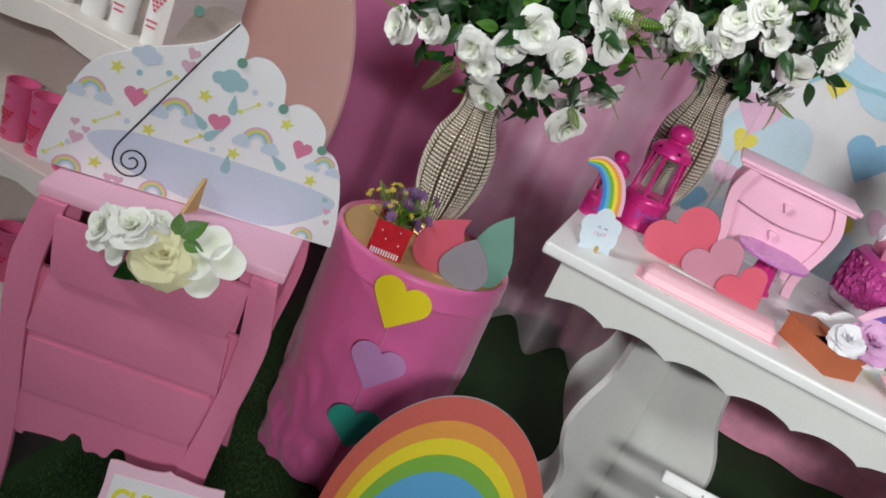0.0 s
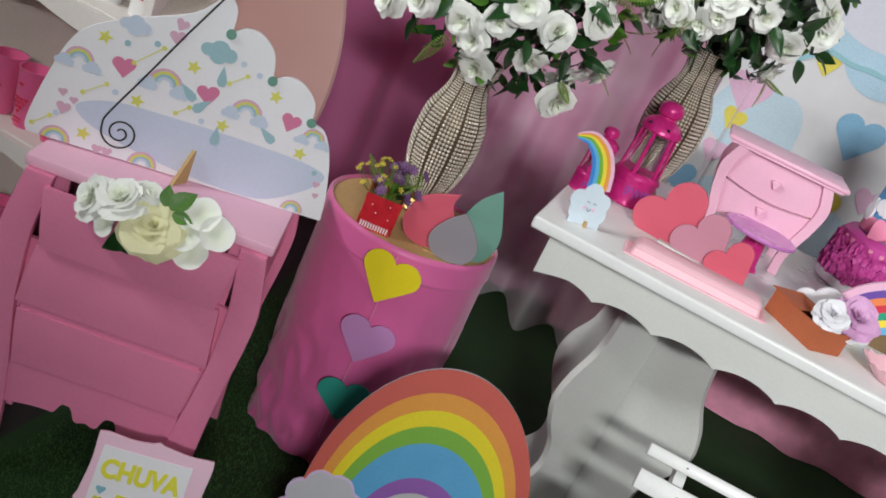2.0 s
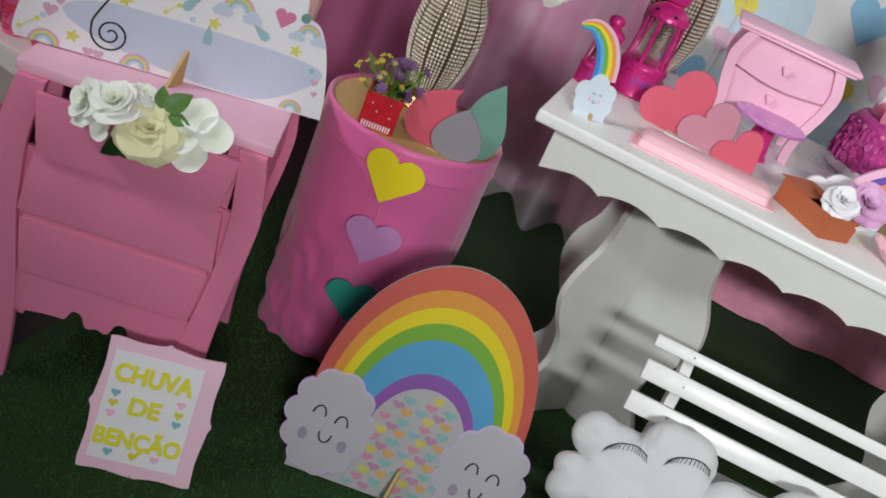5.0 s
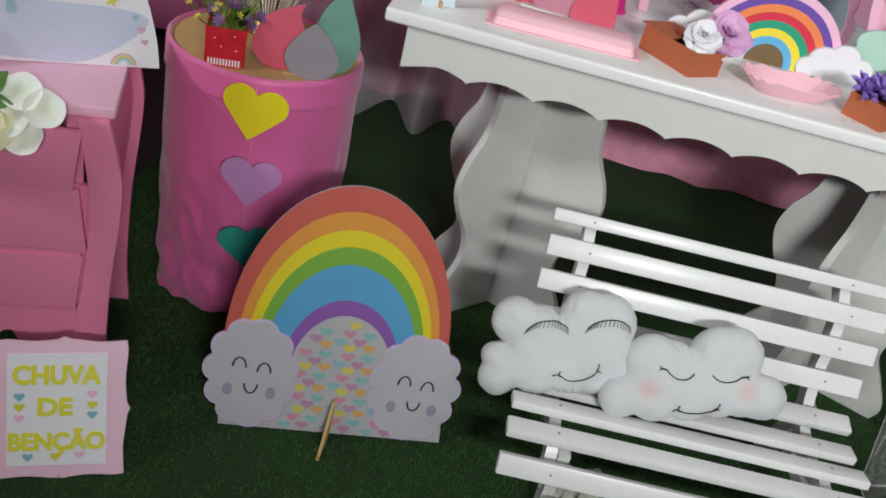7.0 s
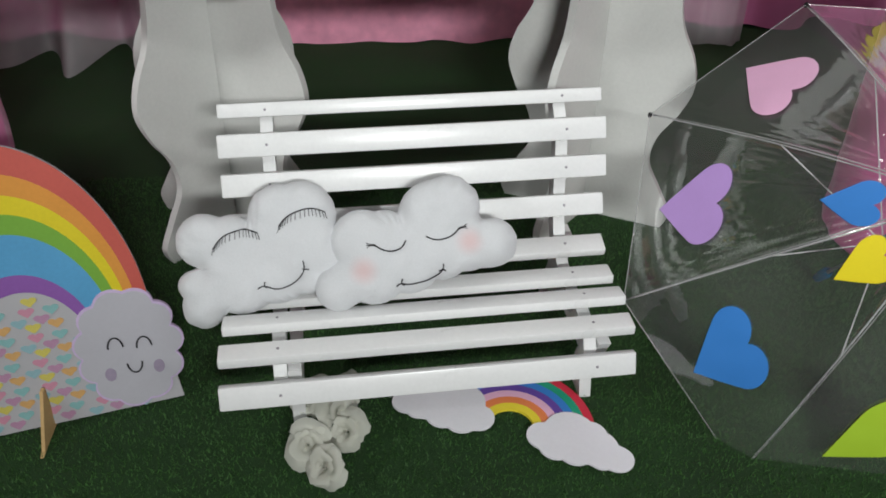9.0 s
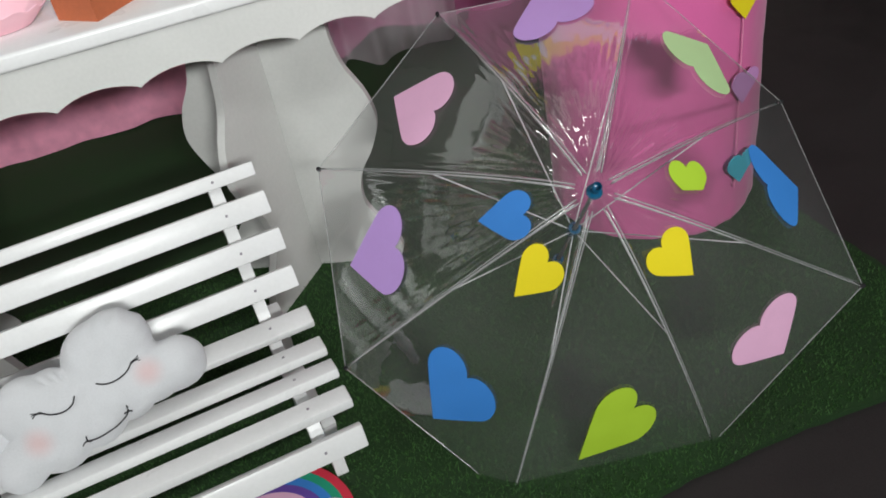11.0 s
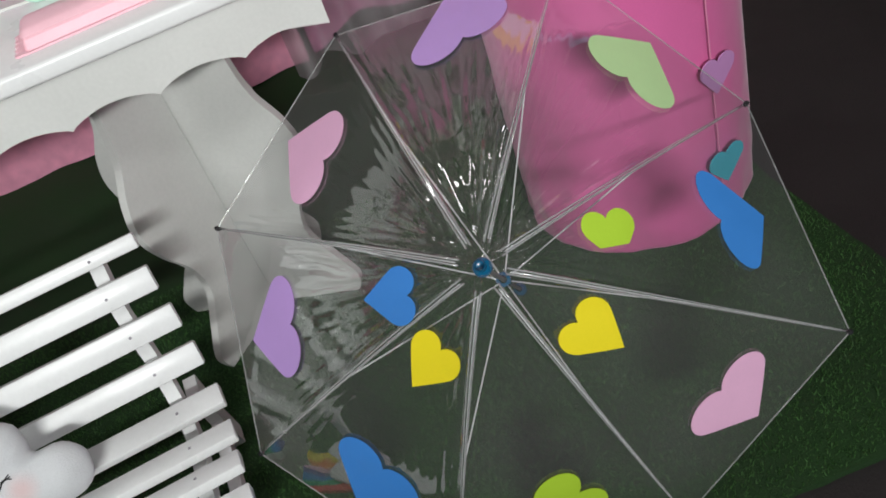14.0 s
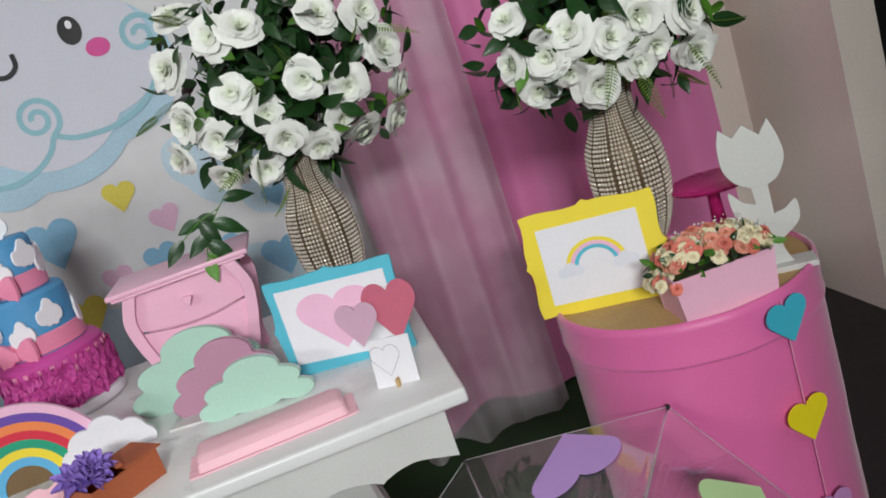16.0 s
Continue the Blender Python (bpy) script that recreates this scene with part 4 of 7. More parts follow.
def nightstand():
    W, D, H = 0.36, 0.34, 0.619
    t = thing("nightstand", "pink painted curved nightstand with its top drawer pulled out", "nightstand", NIGHT)
    hw = W / 2
    part("top", box(-0.211, 0.211, 0.0, 0.40, H, 0.639, 0.004, 2), PINKL, t, "light pink top board", smooth=30)
    outer = smooth_line([(0.203, H), (0.215, 0.56), (0.224, 0.50), (0.221, 0.43), (0.213, 0.35), (0.207, 0.28), (0.203, 0.19), (0.202, 0.09), (0.208, 0.0)], 6)
    inner = smooth_line([(0.157, H), (0.165, 0.56), (0.172, 0.50), (0.172, 0.43), (0.171, 0.38), (0.163, 0.31), (0.154, 0.24), (0.147, 0.16), (0.145, 0.08), (0.148, 0.0)], 6)
    for sgn in (1, -1):
        o = [(sgn * x, z) for x, z in outer + inner[::-1]]
        part("leg", slab(o, -0.0105, 0.003, bevel=0.002), PINK, t, smooth=30)
        part("leg_back", box(sgn * 0.150 - 0.012, sgn * 0.150 + 0.012, 0.0145, 0.024, 0.14, H), PINK, t)
        part("leg", slab(o, 0.355, 0.373), PINK, t)
        side = [(sgn * (x - 0.020), z) for x, z in outer if z > 0.13]
        bm = bmesh.new()
        for ya in (0.025, 0.354):
            for x, z in side:
                bm.verts.new((x, ya, z))
        bm.verts.ensure_lookup_table()
        k = len(side)
        for i in range(k - 1):
            bm.faces.new((bm.verts[i], bm.verts[i + 1], bm.verts[k + i + 1], bm.verts[k + i]))
        bmesh.ops.recalc_face_normals(bm, faces=bm.faces[:])
        bmesh.ops.solidify(bm, geom=bm.faces[:], thickness=0.008)
        bmesh.ops.recalc_face_normals(bm, faces=bm.faces[:])
        part("side_panel", bm, PINK, t, smooth=40)
    part("back_panel", box(-hw + 0.04, hw - 0.04, 0.34, 0.352, 0.20, H), PINK, t)
    part("carcass", box(-0.185, 0.185, 0.0045, 0.0135, 0.255, 0.494), PINK, t)

    def bowed(z0, z1, y0, y1, x0, x1, lip=0.014, bow=0.008):
        def fn(u, v):
            x = x0 + (x1 - x0) * v
            return (-x + 2 * x * u, y0 + (y1 - y0) * v - bow * math.sin(math.pi * v), z0 + (z1 - z0) * v)
        n = 8
        bm = bmesh.new()
        F = [[bm.verts.new(fn(u, k / n)) for u in (0.0, 1.0)] for k in range(n + 1)]
        B = [[bm.verts.new((v.co.x, y1 + lip if y1 > y0 else y0 + lip, v.co.z)) for v in row] for row in F]
        for k in range(n):
            bm.faces.new((F[k][0], F[k][1], F[k + 1][1], F[k + 1][0]))
            bm.faces.new((B[k][1], B[k][0], B[k + 1][0], B[k + 1][1]))
            bm.faces.new((B[k][0], F[k][0], F[k + 1][0], B[k + 1][0]))
            bm.faces.new((F[k][1], B[k][1], B[k + 1][1], F[k + 1][1]))
        bm.faces.new((F[0][1], F[0][0], B[0][0], B[0][1]))
        bm.faces.new((F[n][0], F[n][1], B[n][1], B[n][0]))
        return bm

    part("drawer_panel", bowed(0.377, 0.492, -0.010, -0.008, 0.170, 0.158, 0.014, 0.003), PINK, t)
    part("rail", box(-0.160, 0.160, -0.006, 0.004, 0.3625, 0.3765), PINK, t)
    part("drawer_panel", bowed(0.254, 0.362, -0.009, -0.010, 0.152, 0.164, 0.014, 0.002), PINK, t)
    n = 120
    bot = []
    for k in range(n + 1):
        x = -0.150 + 0.300 * k / n
        z = 0.162 + 0.010 * abs(math.sin(2.0 * math.pi * k / n)) + 0.026 * math.exp(-((abs(x) - 0.040) / 0.015) ** 4) + 0.008 * math.exp(-(x / 0.010) ** 2)
        bot.append((x, z))
    part("front_apron", slab([(-0.154, 0.2525), *bot, (0.154, 0.2525)], -0.006, 0.008), PINK, t)
    dr = part("drawer", bowed(0.495, 0.603, -0.020, -0.021, 0.150, 0.165, 0.010, 0.003), PINK, t, "pulled out drawer front")
    part("drawer_side", box(-0.132, -0.124, -0.010, 0.25, 0.495, 0.570), PINK, dr)
    part("drawer_side", box(0.124, 0.132, -0.010, 0.25, 0.495, 0.570), PINK, dr)
    part("drawer_base", box(-0.1235, 0.1235, -0.010, 0.25, 0.496, 0.502), PINK, dr)
    return t


nightstand()


# ---- cupcake standee on the nightstand ----
def cupcake_standee():
    m = Matrix.Translation((-0.773, -0.480, 0.6392)) @ pose(0, 0, 0, 0, 0, 31.2)
    t = thing("cupcake_standee", "white printed card cut-out of frosting standing on the nightstand", "standee", m)
    left = smooth_line([(0.0, 0.004), (-0.004, 0.03), (0.014, 0.119), (0.042, 0.194), (0.102, 0.239), (0.202, 0.288), (0.244, 0.338)], 6)
    right = smooth_line([(0.244, 0.338), (0.262, 0.322), (0.267, 0.302), (0.266, 0.276)], 5)[1:]
    right += smooth_line([(0.266, 0.276), (0.285, 0.292), (0.315, 0.292), (0.343, 0.268), (0.353, 0.224)], 6)[1:]
    right += smooth_line([(0.353, 0.224), (0.375, 0.238), (0.405, 0.236), (0.434, 0.21), (0.439, 0.175)], 6)[1:]
    right += smooth_line([(0.439, 0.175), (0.468, 0.165), (0.492, 0.12), (0.510, 0.05), (0.516, 0.0)], 6)[1:]
    out = left + right
    part("board", slab(out, 0.0, 0.008), PRINT, t)
    # flat grey-brown piece fills the area behind the frosting tip
    back = mat("grey_card_back", "a3948c", 0.7, bump=0.05)
    part("swirl_tip", slab(smooth_line([(0.150, 0.262), (0.165, 0.31), (0.185, 0.338), (0.21, 0.350), (0.235, 0.345), (0.244, 0.336), (0.2, 0.286)], 5), 0.009, 0.013), back, t, "grey-brown patch behind the frosting tip")
    wash = mat("pale_blue_wash", "cdd6ea", 0.55, var=0.05, scale=8, bump=0.02)
    part("blue_wash", slab(smooth_line([(0.065, 0.075), (0.12, 0.10), (0.22, 0.105), (0.34, 0.105), (0.45, 0.10), (0.495, 0.085), (0.47, 0.05), (0.40, 0.008), (0.31, 0.006), (0.2, 0.02), (0.10, 0.045)], 6, True), -0.0003, -0.0001), wash, t)
    sp = [(0.244, 0.336), (0.20, 0.25), (0.158, 0.163), (0.124, 0.095), (0.112, 0.068)]
    cx, cz = 0.142, 0.050
    for k in range(40):
        a = radians(170 + k * 18)
        r = 0.031 * (1 - k / 46)
        sp.append((cx + r * math.cos(a), cz + r * math.sin(a)))
    part("swirl_line", flat_line(smooth_line(sp, 3), 0.0032, -0.001), BLACK, t)

    inks = {key: mat("cupcake_ink_" + key, hexa, 0.55, var=0.05, bump=0.02) for key, hexa in dict(dustblue="9fc3cc", paleblue="ccd8ea", mauve="dcb0c6", softpink="dc7fa4", straw="dfdc6a").items()}
    arrow = mat("cupcake_ink_arrow", "e2e098", 0.55, var=0.05, bump=0.02)

    def ink(outline, key, d=0.0):
        k = 0.0003 + 0.000006 * len(t.children) + d * 0.1
        part("print", slab(outline, -k - 0.0003, -k), inks.get(key, EVA[key]), t)

    for x, z in ((0.266, 0.276), (0.353, 0.224), (0.439, 0.175), (0.178, 0.333)):
        part("dot", slab(ellipse(0.0085, 0.0085, 16, x, z), -0.003, 0.0), EVA["sage"], t)
    for x, z, k, tn in ((0.121, 0.162, 0.038, 8), (0.260, 0.162, 0.038, 12), (0.405, 0.162, 0.036, -6), (0.188, 0.239, 0.026, 10), (0.189, 0.262, 0.022, -12), (0.041, 0.089, 0.015, 10), (0.047, 0.062, 0.024, -4), (0.060, 0.080, 0.014, 8), (0.113, 0.008, 0.018, 0), (0.129, 0.008, 0.018, 0), (0.485, 0.066, 0.014, 0), (0.491, 0.045, 0.012, 10)):
        ink(heart(k, k * 0.92, 24, x, z, tn), "softpink" if k > 0.03 else "mauve")
    for x, z in ((0.082, 0.202), (0.225, 0.202), (0.154, 0.114), (0.086, 0.029), (0.297, 0.119), (0.367, 0.199), (0.438, 0.114)):
        ink(star(0.013, x, z, 10), "straw")
    for x, z in ((0.117, 0.204), (0.038, 0.051), (0.208, 0.092), (0.262, 0.115), (0.118, 0.117), (0.330, 0.225), (0.475, 0.087), (0.161, 0.219), (0.30, 0.235)):
        ink(ellipse(0.0052, 0.0052, 12, x, z), "dustblue" if int(x * 1000) % 2 else "paleblue")
    for x0, z0, x1, z1 in ((0.134, 0.176, 0.173, 0.216), (0.070, 0.100, 0.102, 0.126), (0.006, 0.022, 0.030, 0.043), (0.287, 0.195, 0.312, 0.217), (0.218, 0.115, 0.237, 0.132)):
        part("arrow_print", flat_line([(x0, z0), (x1, z1)], 0.0024, 0.0003), arrow, t)
        for x, z in ((x0, z0), (x1, z1)):
            ink(ellipse(0.0042, 0.0042, 10, x, z), "straw")
    for x, z, k in ((0.053, 0.150, 0.9), (0.189, 0.156, 1.1), (0.329, 0.152, 1.05), (0.045, 0.004, 0.95), (0.189, 0.004, 0.95), (0.452, 0.146, 0.8), (0.458, 0.004, 0.8)):
        for q, key in enumerate(("mauve", "straw", "dustblue", "paleblue")):
            ra, rb = 0.026 * k - q * 0.0045 * k, 0.026 * k - (q + 1) * 0.0045 * k
            ink(band(ra, ra, z, rb, rb, z, x, 14), key)
        if z > 0.05:
            for dx in (-0.024, 0.024):
                ink(cloud([(x + dx * k, z - 0.004, 0.011 * k), (x + dx * k - 0.009, z - 0.008, 0.007 * k), (x + dx * k + 0.009, z - 0.008, 0.007 * k)], 30, (x + dx * k, z - 0.006)), "paleblue", 0.0012)
    for x, z, k, key in ((0.257, 0.244, 1.1, "dustblue"), (0.122, 0.240, 0.9, "paleblue")):
        ink(cloud([(x, z, 0.015 * k), (x - 0.018 * k, z - 0.004, 0.010 * k), (x + 0.016 * k, z - 0.004, 0.011 * k), (x, z - 0.008, 0.014 * k)], 40, (x, z - 0.003)), key)
    for x, z, tn in ((0.274, 0.197, 8), (0.232, 0.154, 50), (0.292, 0.092, 4), (0.378, 0.125, 55), (0.252, 0.138, -40)):
        c, d = math.cos(radians(tn)), math.sin(radians(tn))
        o = [(x + px * c - pz * d, z + px * d + pz * c) for px, pz in [(0, 0.024), (0.006, 0.007), (0.0085, -0.004), (0.005, -0.012), (-0.005, -0.012), (-0.0085, -0.004), (-0.006, 0.007)]]
        ink(o, "dustblue")
    part("prop_foot", slab([(-0.040, 0.0), (-0.015, 0.045), (-0.005, 0.062), (-0.001, 0.062), (-0.001, 0.0)], -0.003, 0.003), KRAFT, t, "kraft board prop", m=pose(0.268, -0.004, 0, 0, 0, 0) @ pose(0, 0, 0, 0, 0, 55))
    return t


cupcake_standee()


# ---- framed word sign ----
def wavy_frame(w, h, amp, seed):
    rnd = random.Random(seed)
    pts = []
    for (x0, z0), (x1, z1) in (((0, 0), (w, 0)), ((w, 0), (w, h)), ((w, h), (0, h)), ((0, h), (0, 0))):
        k = 20
        for i in range(k):
            u = i / k
            nx, nz = (z1 - z0), -(x1 - x0)
            L = math.hypot(nx, nz)
            off = amp * (math.sin(u * math.pi * 4 + seed) * 0.5 + 0.5 * math.sin(u * math.pi)) + amp * 1.2 * (1 if abs(u - 0.5) < 0.03 else 0)
            pts.append((x0 + (x1 - x0) * u - nx / L * (-off) * 1.0, z0 + (z1 - z0) * u - nz / L * (-off)))
    return pts


def word_sign():
    m = Matrix.Translation((-0.4126, -0.6085, 0.004)) @ pose(0, 0, 0, 0, 0, 23.5) @ pose(0, 0, 0, -20.4, 0, 0)
    t = thing("word_sign", "pink framed white sign with yellow words leaning on turf", "sign", m)
    part("frame_board", slab(wavy_frame(0.200, 0.247, 0.004, 2), 0.0, 0.006, bevel=0.001), mat("pale_pink_card", "f0c6da", 0.5, var=0.04, bump=0.03), t, "light pink wavy frame")
    part("paper", slab([(0.013, 0.022), (0.172, 0.021), (0.169, 0.227), (0.013, 0.226)], -0.0016, -0.0002), PAPER, t)
    for text, x, z, w, h in (("CHUVA", 0.090, 0.173, 0.138, 0.036), ("DE", 0.088, 0.116, 0.056, 0.034), ("BENÇÃO", 0.092, 0.052, 0.154, 0.034)):
        lettering(text, 0.04, t, EVA["sign"], pose(x, -0.0024, z) @ UP, bold=0.0019, fit=(w, h))
    for x, z, k in ((0.032, 0.148, "dustblue"), (0.032, 0.129, "straw"), (0.032, 0.109, "palepink"), (0.146, 0.152, "palepink"), (0.147, 0.132, "straw"), (0.147, 0.114, "dustblue"), (0.046, 0.037, "dustblue"), (0.090, 0.037, "straw"), (0.128, 0.039, "palepink")):
        part("heart_print", slab(heart(0.017, 0.015, 20, x, z), -0.0026, -0.0017), EVA[k], t)
    part("stand", slab([(0.0, 0.002), (0.115, 0.045), (0.004, 0.20), (0.0, 0.20)], -0.002, 0.002), KRAFT, t, m=pose(0.10, 0.0065, 0.0, 0, 0, 90))
    return t


word_sign()

# ---- cloud cushions ----
FELT = mat("white_fleece", "d4d5d8", 0.85, var=0.05, scale=14, fine=350, bump=0.22, sheen=0.3)
BLUSHED = mat("blushed_white_fleece", "d4d5d8", 0.85, var=0.05, scale=14, fine=350, bump=0.22, sheen=0.3)


def add_blush(m, spots, color, radius):
    """Soft round spots of dye, given by their places on the thing."""
    nt = m.node_tree
    b = nt.nodes["Principled BSDF"]
    tc = next(n for n in nt.nodes if n.type == "TEX_COORD")
    for place in spots:
        src = b.inputs["Base Color"].links[0].from_socket
        ds = nt.nodes.new("ShaderNodeVectorMath")
        ds.operation = "DISTANCE"
        ds.inputs[1].default_value = place
        mr = nt.nodes.new("ShaderNodeMapRange")
        mr.interpolation_type = "SMOOTHSTEP"
        mr.inputs["From Min"].default_value, mr.inputs["From Max"].default_value = radius * 0.05, radius
        mr.inputs["To Min"].default_value, mr.inputs["To Max"].default_value = 0.36, 0.0
        mix = nt.nodes.new("ShaderNodeMix")
        mix.data_type = "RGBA"
        nt.links.new(tc.outputs["Object"], ds.inputs[0])
        nt.links.new(ds.outputs["Value"], mr.inputs["Value"])
        nt.links.new(mr.outputs[0], mix.inputs[0])
        nt.links.new(src, mix.inputs[6])
        mix.inputs[7].default_value = lin(color)
        nt.links.new(mix.outputs[2], b.inputs["Base Color"])




def puff(outline, T, wr, seed):
    """A stuffed shape that faces -y: both faces rise from the seam over a round shoulder and stay full in the middle."""
    outline = [(x * (1 + 0.012 * noise.noise((k * 0.35, seed, 1.0))), z * (1 + 0.012 * noise.noise((k * 0.35, seed, 1.0)))) for k, (x, z) in enumerate(outline)]
    n = len(outline)
    O = np.array(outline)
    A, D = O, np.roll(O, -1, axis=0) - O
    c = np.array([O[:, 0].mean(), O[:, 1].mean()])
    rings = 22

    def to_seam(p):
        w = p - A
        t = np.clip((w * D).sum(1) / ((D * D).sum(1) + 1e-12), 0, 1)
        return float(np.sqrt(((w - D * t[:, None]) ** 2).sum(1)).min())

    def rise(p, i, s):
        d = to_seam(p)
        q = min(d / 0.052, 1.0)
        full = math.sqrt(max(0.0, 1 - (1 - q) ** 2.2))
        soft = 0.88 + 0.22 * noise.noise((p[0] * 13, p[1] * 13, seed)) + 0.10 * noise.noise((p[0] * 34, p[1] * 34, seed + 4))
        gather = wr * math.exp(-d / 0.013) * math.sin(math.pi * min(d / 0.02, 1.0)) * noise.noise((i * 70 / n, seed, 2.0)) * 2
        fold = 0.0030 * max(0.0, 0.5 - 5 * abs(noise.noise((p[0] * 11 + 3 * p[1], p[1] * 9, seed + 9)))) * min(d / 0.03, 1.0)
        return T * full * soft + gather - fold

    bm = bmesh.new()
    rows = {}
    for side in (-1, 1):
        rr = [[bm.verts.new((c[0], side * rise(c, 0, 0), c[1]))]]
        for k in range(1, rings):
            s = 1 - (1 - k / rings) ** 1.5
            row = []
            for i, (x, z) in enumerate(outline):
                p = c + (np.array((x, z)) - c) * s
                row.append(bm.verts.new((p[0], side * max(rise(p, i, s), 0.0005), p[1])))
            rr.append(row)
        rr.append(rows[-1][-1] if side == 1 else [bm.verts.new((x, 0.0, z)) for x, z in outline])
        rows[side] = rr
        for k in range(rings):
            a, b = rr[k], rr[k + 1]
            for i in range(n):
                j = (i + 1) % n
                bm.faces.new((a[0], b[i], b[j]) if len(a) == 1 else (a[i], b[i], b[j], a[j]))
    bmesh.ops.recalc_face_normals(bm, faces=bm.faces[:])
    tree = BVHTree.FromBMesh(bm)

    def dep(x, z):
        hit = tree.ray_cast((x, -0.5, z), (0, 1, 0))[0]
        return -hit.y if hit else 0.004
    return bm, dep


def thread(pts, dep, r=0.0013):
    return tube([(x, -dep(x, z) - 0.0022, z) for x, z in smooth_line(pts, 4)], r, 5)


def cushion_long_lash():
    m = Matrix.Translation((0.471, -0.238, 0.280)) @ pose(0, 0, 0, -24, 0, 0) @ pose(0, 0, 0, 0, -6, 0)
    t = thing("cloud_cushion", "white fleece cloud cushion with long stitched lashes on the bench", "cushion", m, group="cushions on the bench")
    o = cloud([(-0.080, 0.065, 0.046), (-0.035, 0.060, 0.043), (0.050, 0.092, 0.052), (0.088, 0.088, 0.056), (-0.108, -0.008, 0.027), (-0.098, -0.047, 0.037), (-0.03, 0.0, 0.068), (0.03, 0.012, 0.070), (0.080, 0.018, 0.068), (0.095, 0.05, 0.05)], 170, (0, 0.025))
    bm, dep = puff(o, 0.042, 0.0055, 2.0)
    part("stuffing", bm, FELT, t, smooth=0)
    for arc in ([(-0.061, 0.056), (-0.050, 0.068), (-0.036, 0.077), (-0.014, 0.081), (0.000, 0.079), (0.014, 0.073)], [(0.050, 0.079), (0.060, 0.089), (0.074, 0.097), (0.096, 0.102), (0.113, 0.100), (0.127, 0.092)]):
        part("eye_thread", thread(arc, dep, 0.0011), BLACK, t, "black stitched eye")
        line = smooth_line(arc, 3)[1:]
        for k, (x, z) in enumerate(line):
            lean = -0.006 + 0.009 * k / len(line)
            part("lash", thread([(x, z), (x + lean * 0.5, z - 0.006), (x + lean, z - 0.0125)], dep, 0.0006), BLACK, t)
    part("mouth_thread", thread([(0.0, -0.019), (0.012, -0.016), (0.033, -0.025), (0.057, -0.020), (0.075, -0.006), (0.081, 0.006), (0.081, 0.018)], dep, 0.0011), BLACK, t, "black stitched smile")
    part("smile_tick", thread([(0.014, -0.009), (0.012, -0.016), (0.016, -0.019)], dep, 0.0011), BLACK, t)
    part("smile_tick", thread([(0.078, 0.004), (0.083, 0.003), (0.088, 0.001)], dep, 0.0011), BLACK, t)
    return t


def cushion_blush():
    m = Matrix.Translation((0.724, -0.245, 0.298)) @ pose(0, 0, 0, -27, 0, 5) @ pose(0, 0, 0, 0, -5, 0)
    t = thing("cloud_cushion", "white fleece cloud cushion with pink cheeks lying on the bench", "cushion", m, group="cushions on the bench")
    o = cloud([(-0.122, -0.025, 0.040), (-0.072, 0.047, 0.053), (-0.035, 0.045, 0.048), (0.055, 0.068, 0.062), (0.080, 0.078, 0.055), (0.148, 0.006, 0.043), (-0.06, -0.006, 0.058), (0.0, 0.0, 0.056), (0.06, 0.008, 0.050), (0.105, 0.012, 0.048), (0.10, 0.04, 0.035)], 150, (0, 0.02))
    bm, dep = puff(o, 0.042, 0.0055, 5.0)
    part("stuffing", bm, BLUSHED, t, smooth=0)
    for sx, arc in ((-1, [(-0.055, 0.044), (-0.047, 0.036), (-0.036, 0.030), (-0.024, 0.028), (-0.011, 0.032), (-0.003, 0.042)]), (1, [(0.031, 0.043), (0.042, 0.036), (0.056, 0.033), (0.072, 0.035), (0.082, 0.040), (0.089, 0.047)])):
        part("eye_thread", thread(arc, dep, 0.0012), BLACK, t, "black stitched eye")
        ex, ez = arc[0] if sx < 0 else arc[-1]
        for k in range(3):
            part("lash", thread([(ex - sx * 0.002 * k, ez - 0.002 * k), (ex + sx * 0.006, ez + 0.001 - 0.001 * k), (ex + sx * 0.013, ez + 0.004 - 0.004 * k)], dep, 0.0007), BLACK, t)
    add_blush(BLUSHED, [(-0.079, -dep(-0.079, 0.003), 0.003), (0.103, -dep(0.103, 0.022), 0.022)], "e2938e", 0.032)
    part("mouth_thread", thread([(-0.029, -0.034), (-0.022, -0.030), (-0.004, -0.034), (0.025, -0.032), (0.045, -0.024), (0.052, -0.015), (0.053, -0.008)], dep, 0.0012), BLACK, t, "black stitched smile")
    part("smile_tick", thread([(-0.018, -0.022), (-0.020, -0.030), (-0.015, -0.034)], dep, 0.0012), BLACK, t)
    part("smile_tick", thread([(0.044, -0.019), (0.051, -0.018), (0.056, -0.021)], dep, 0.0012), BLACK, t)
    return t


cushion_long_lash()
cushion_blush()


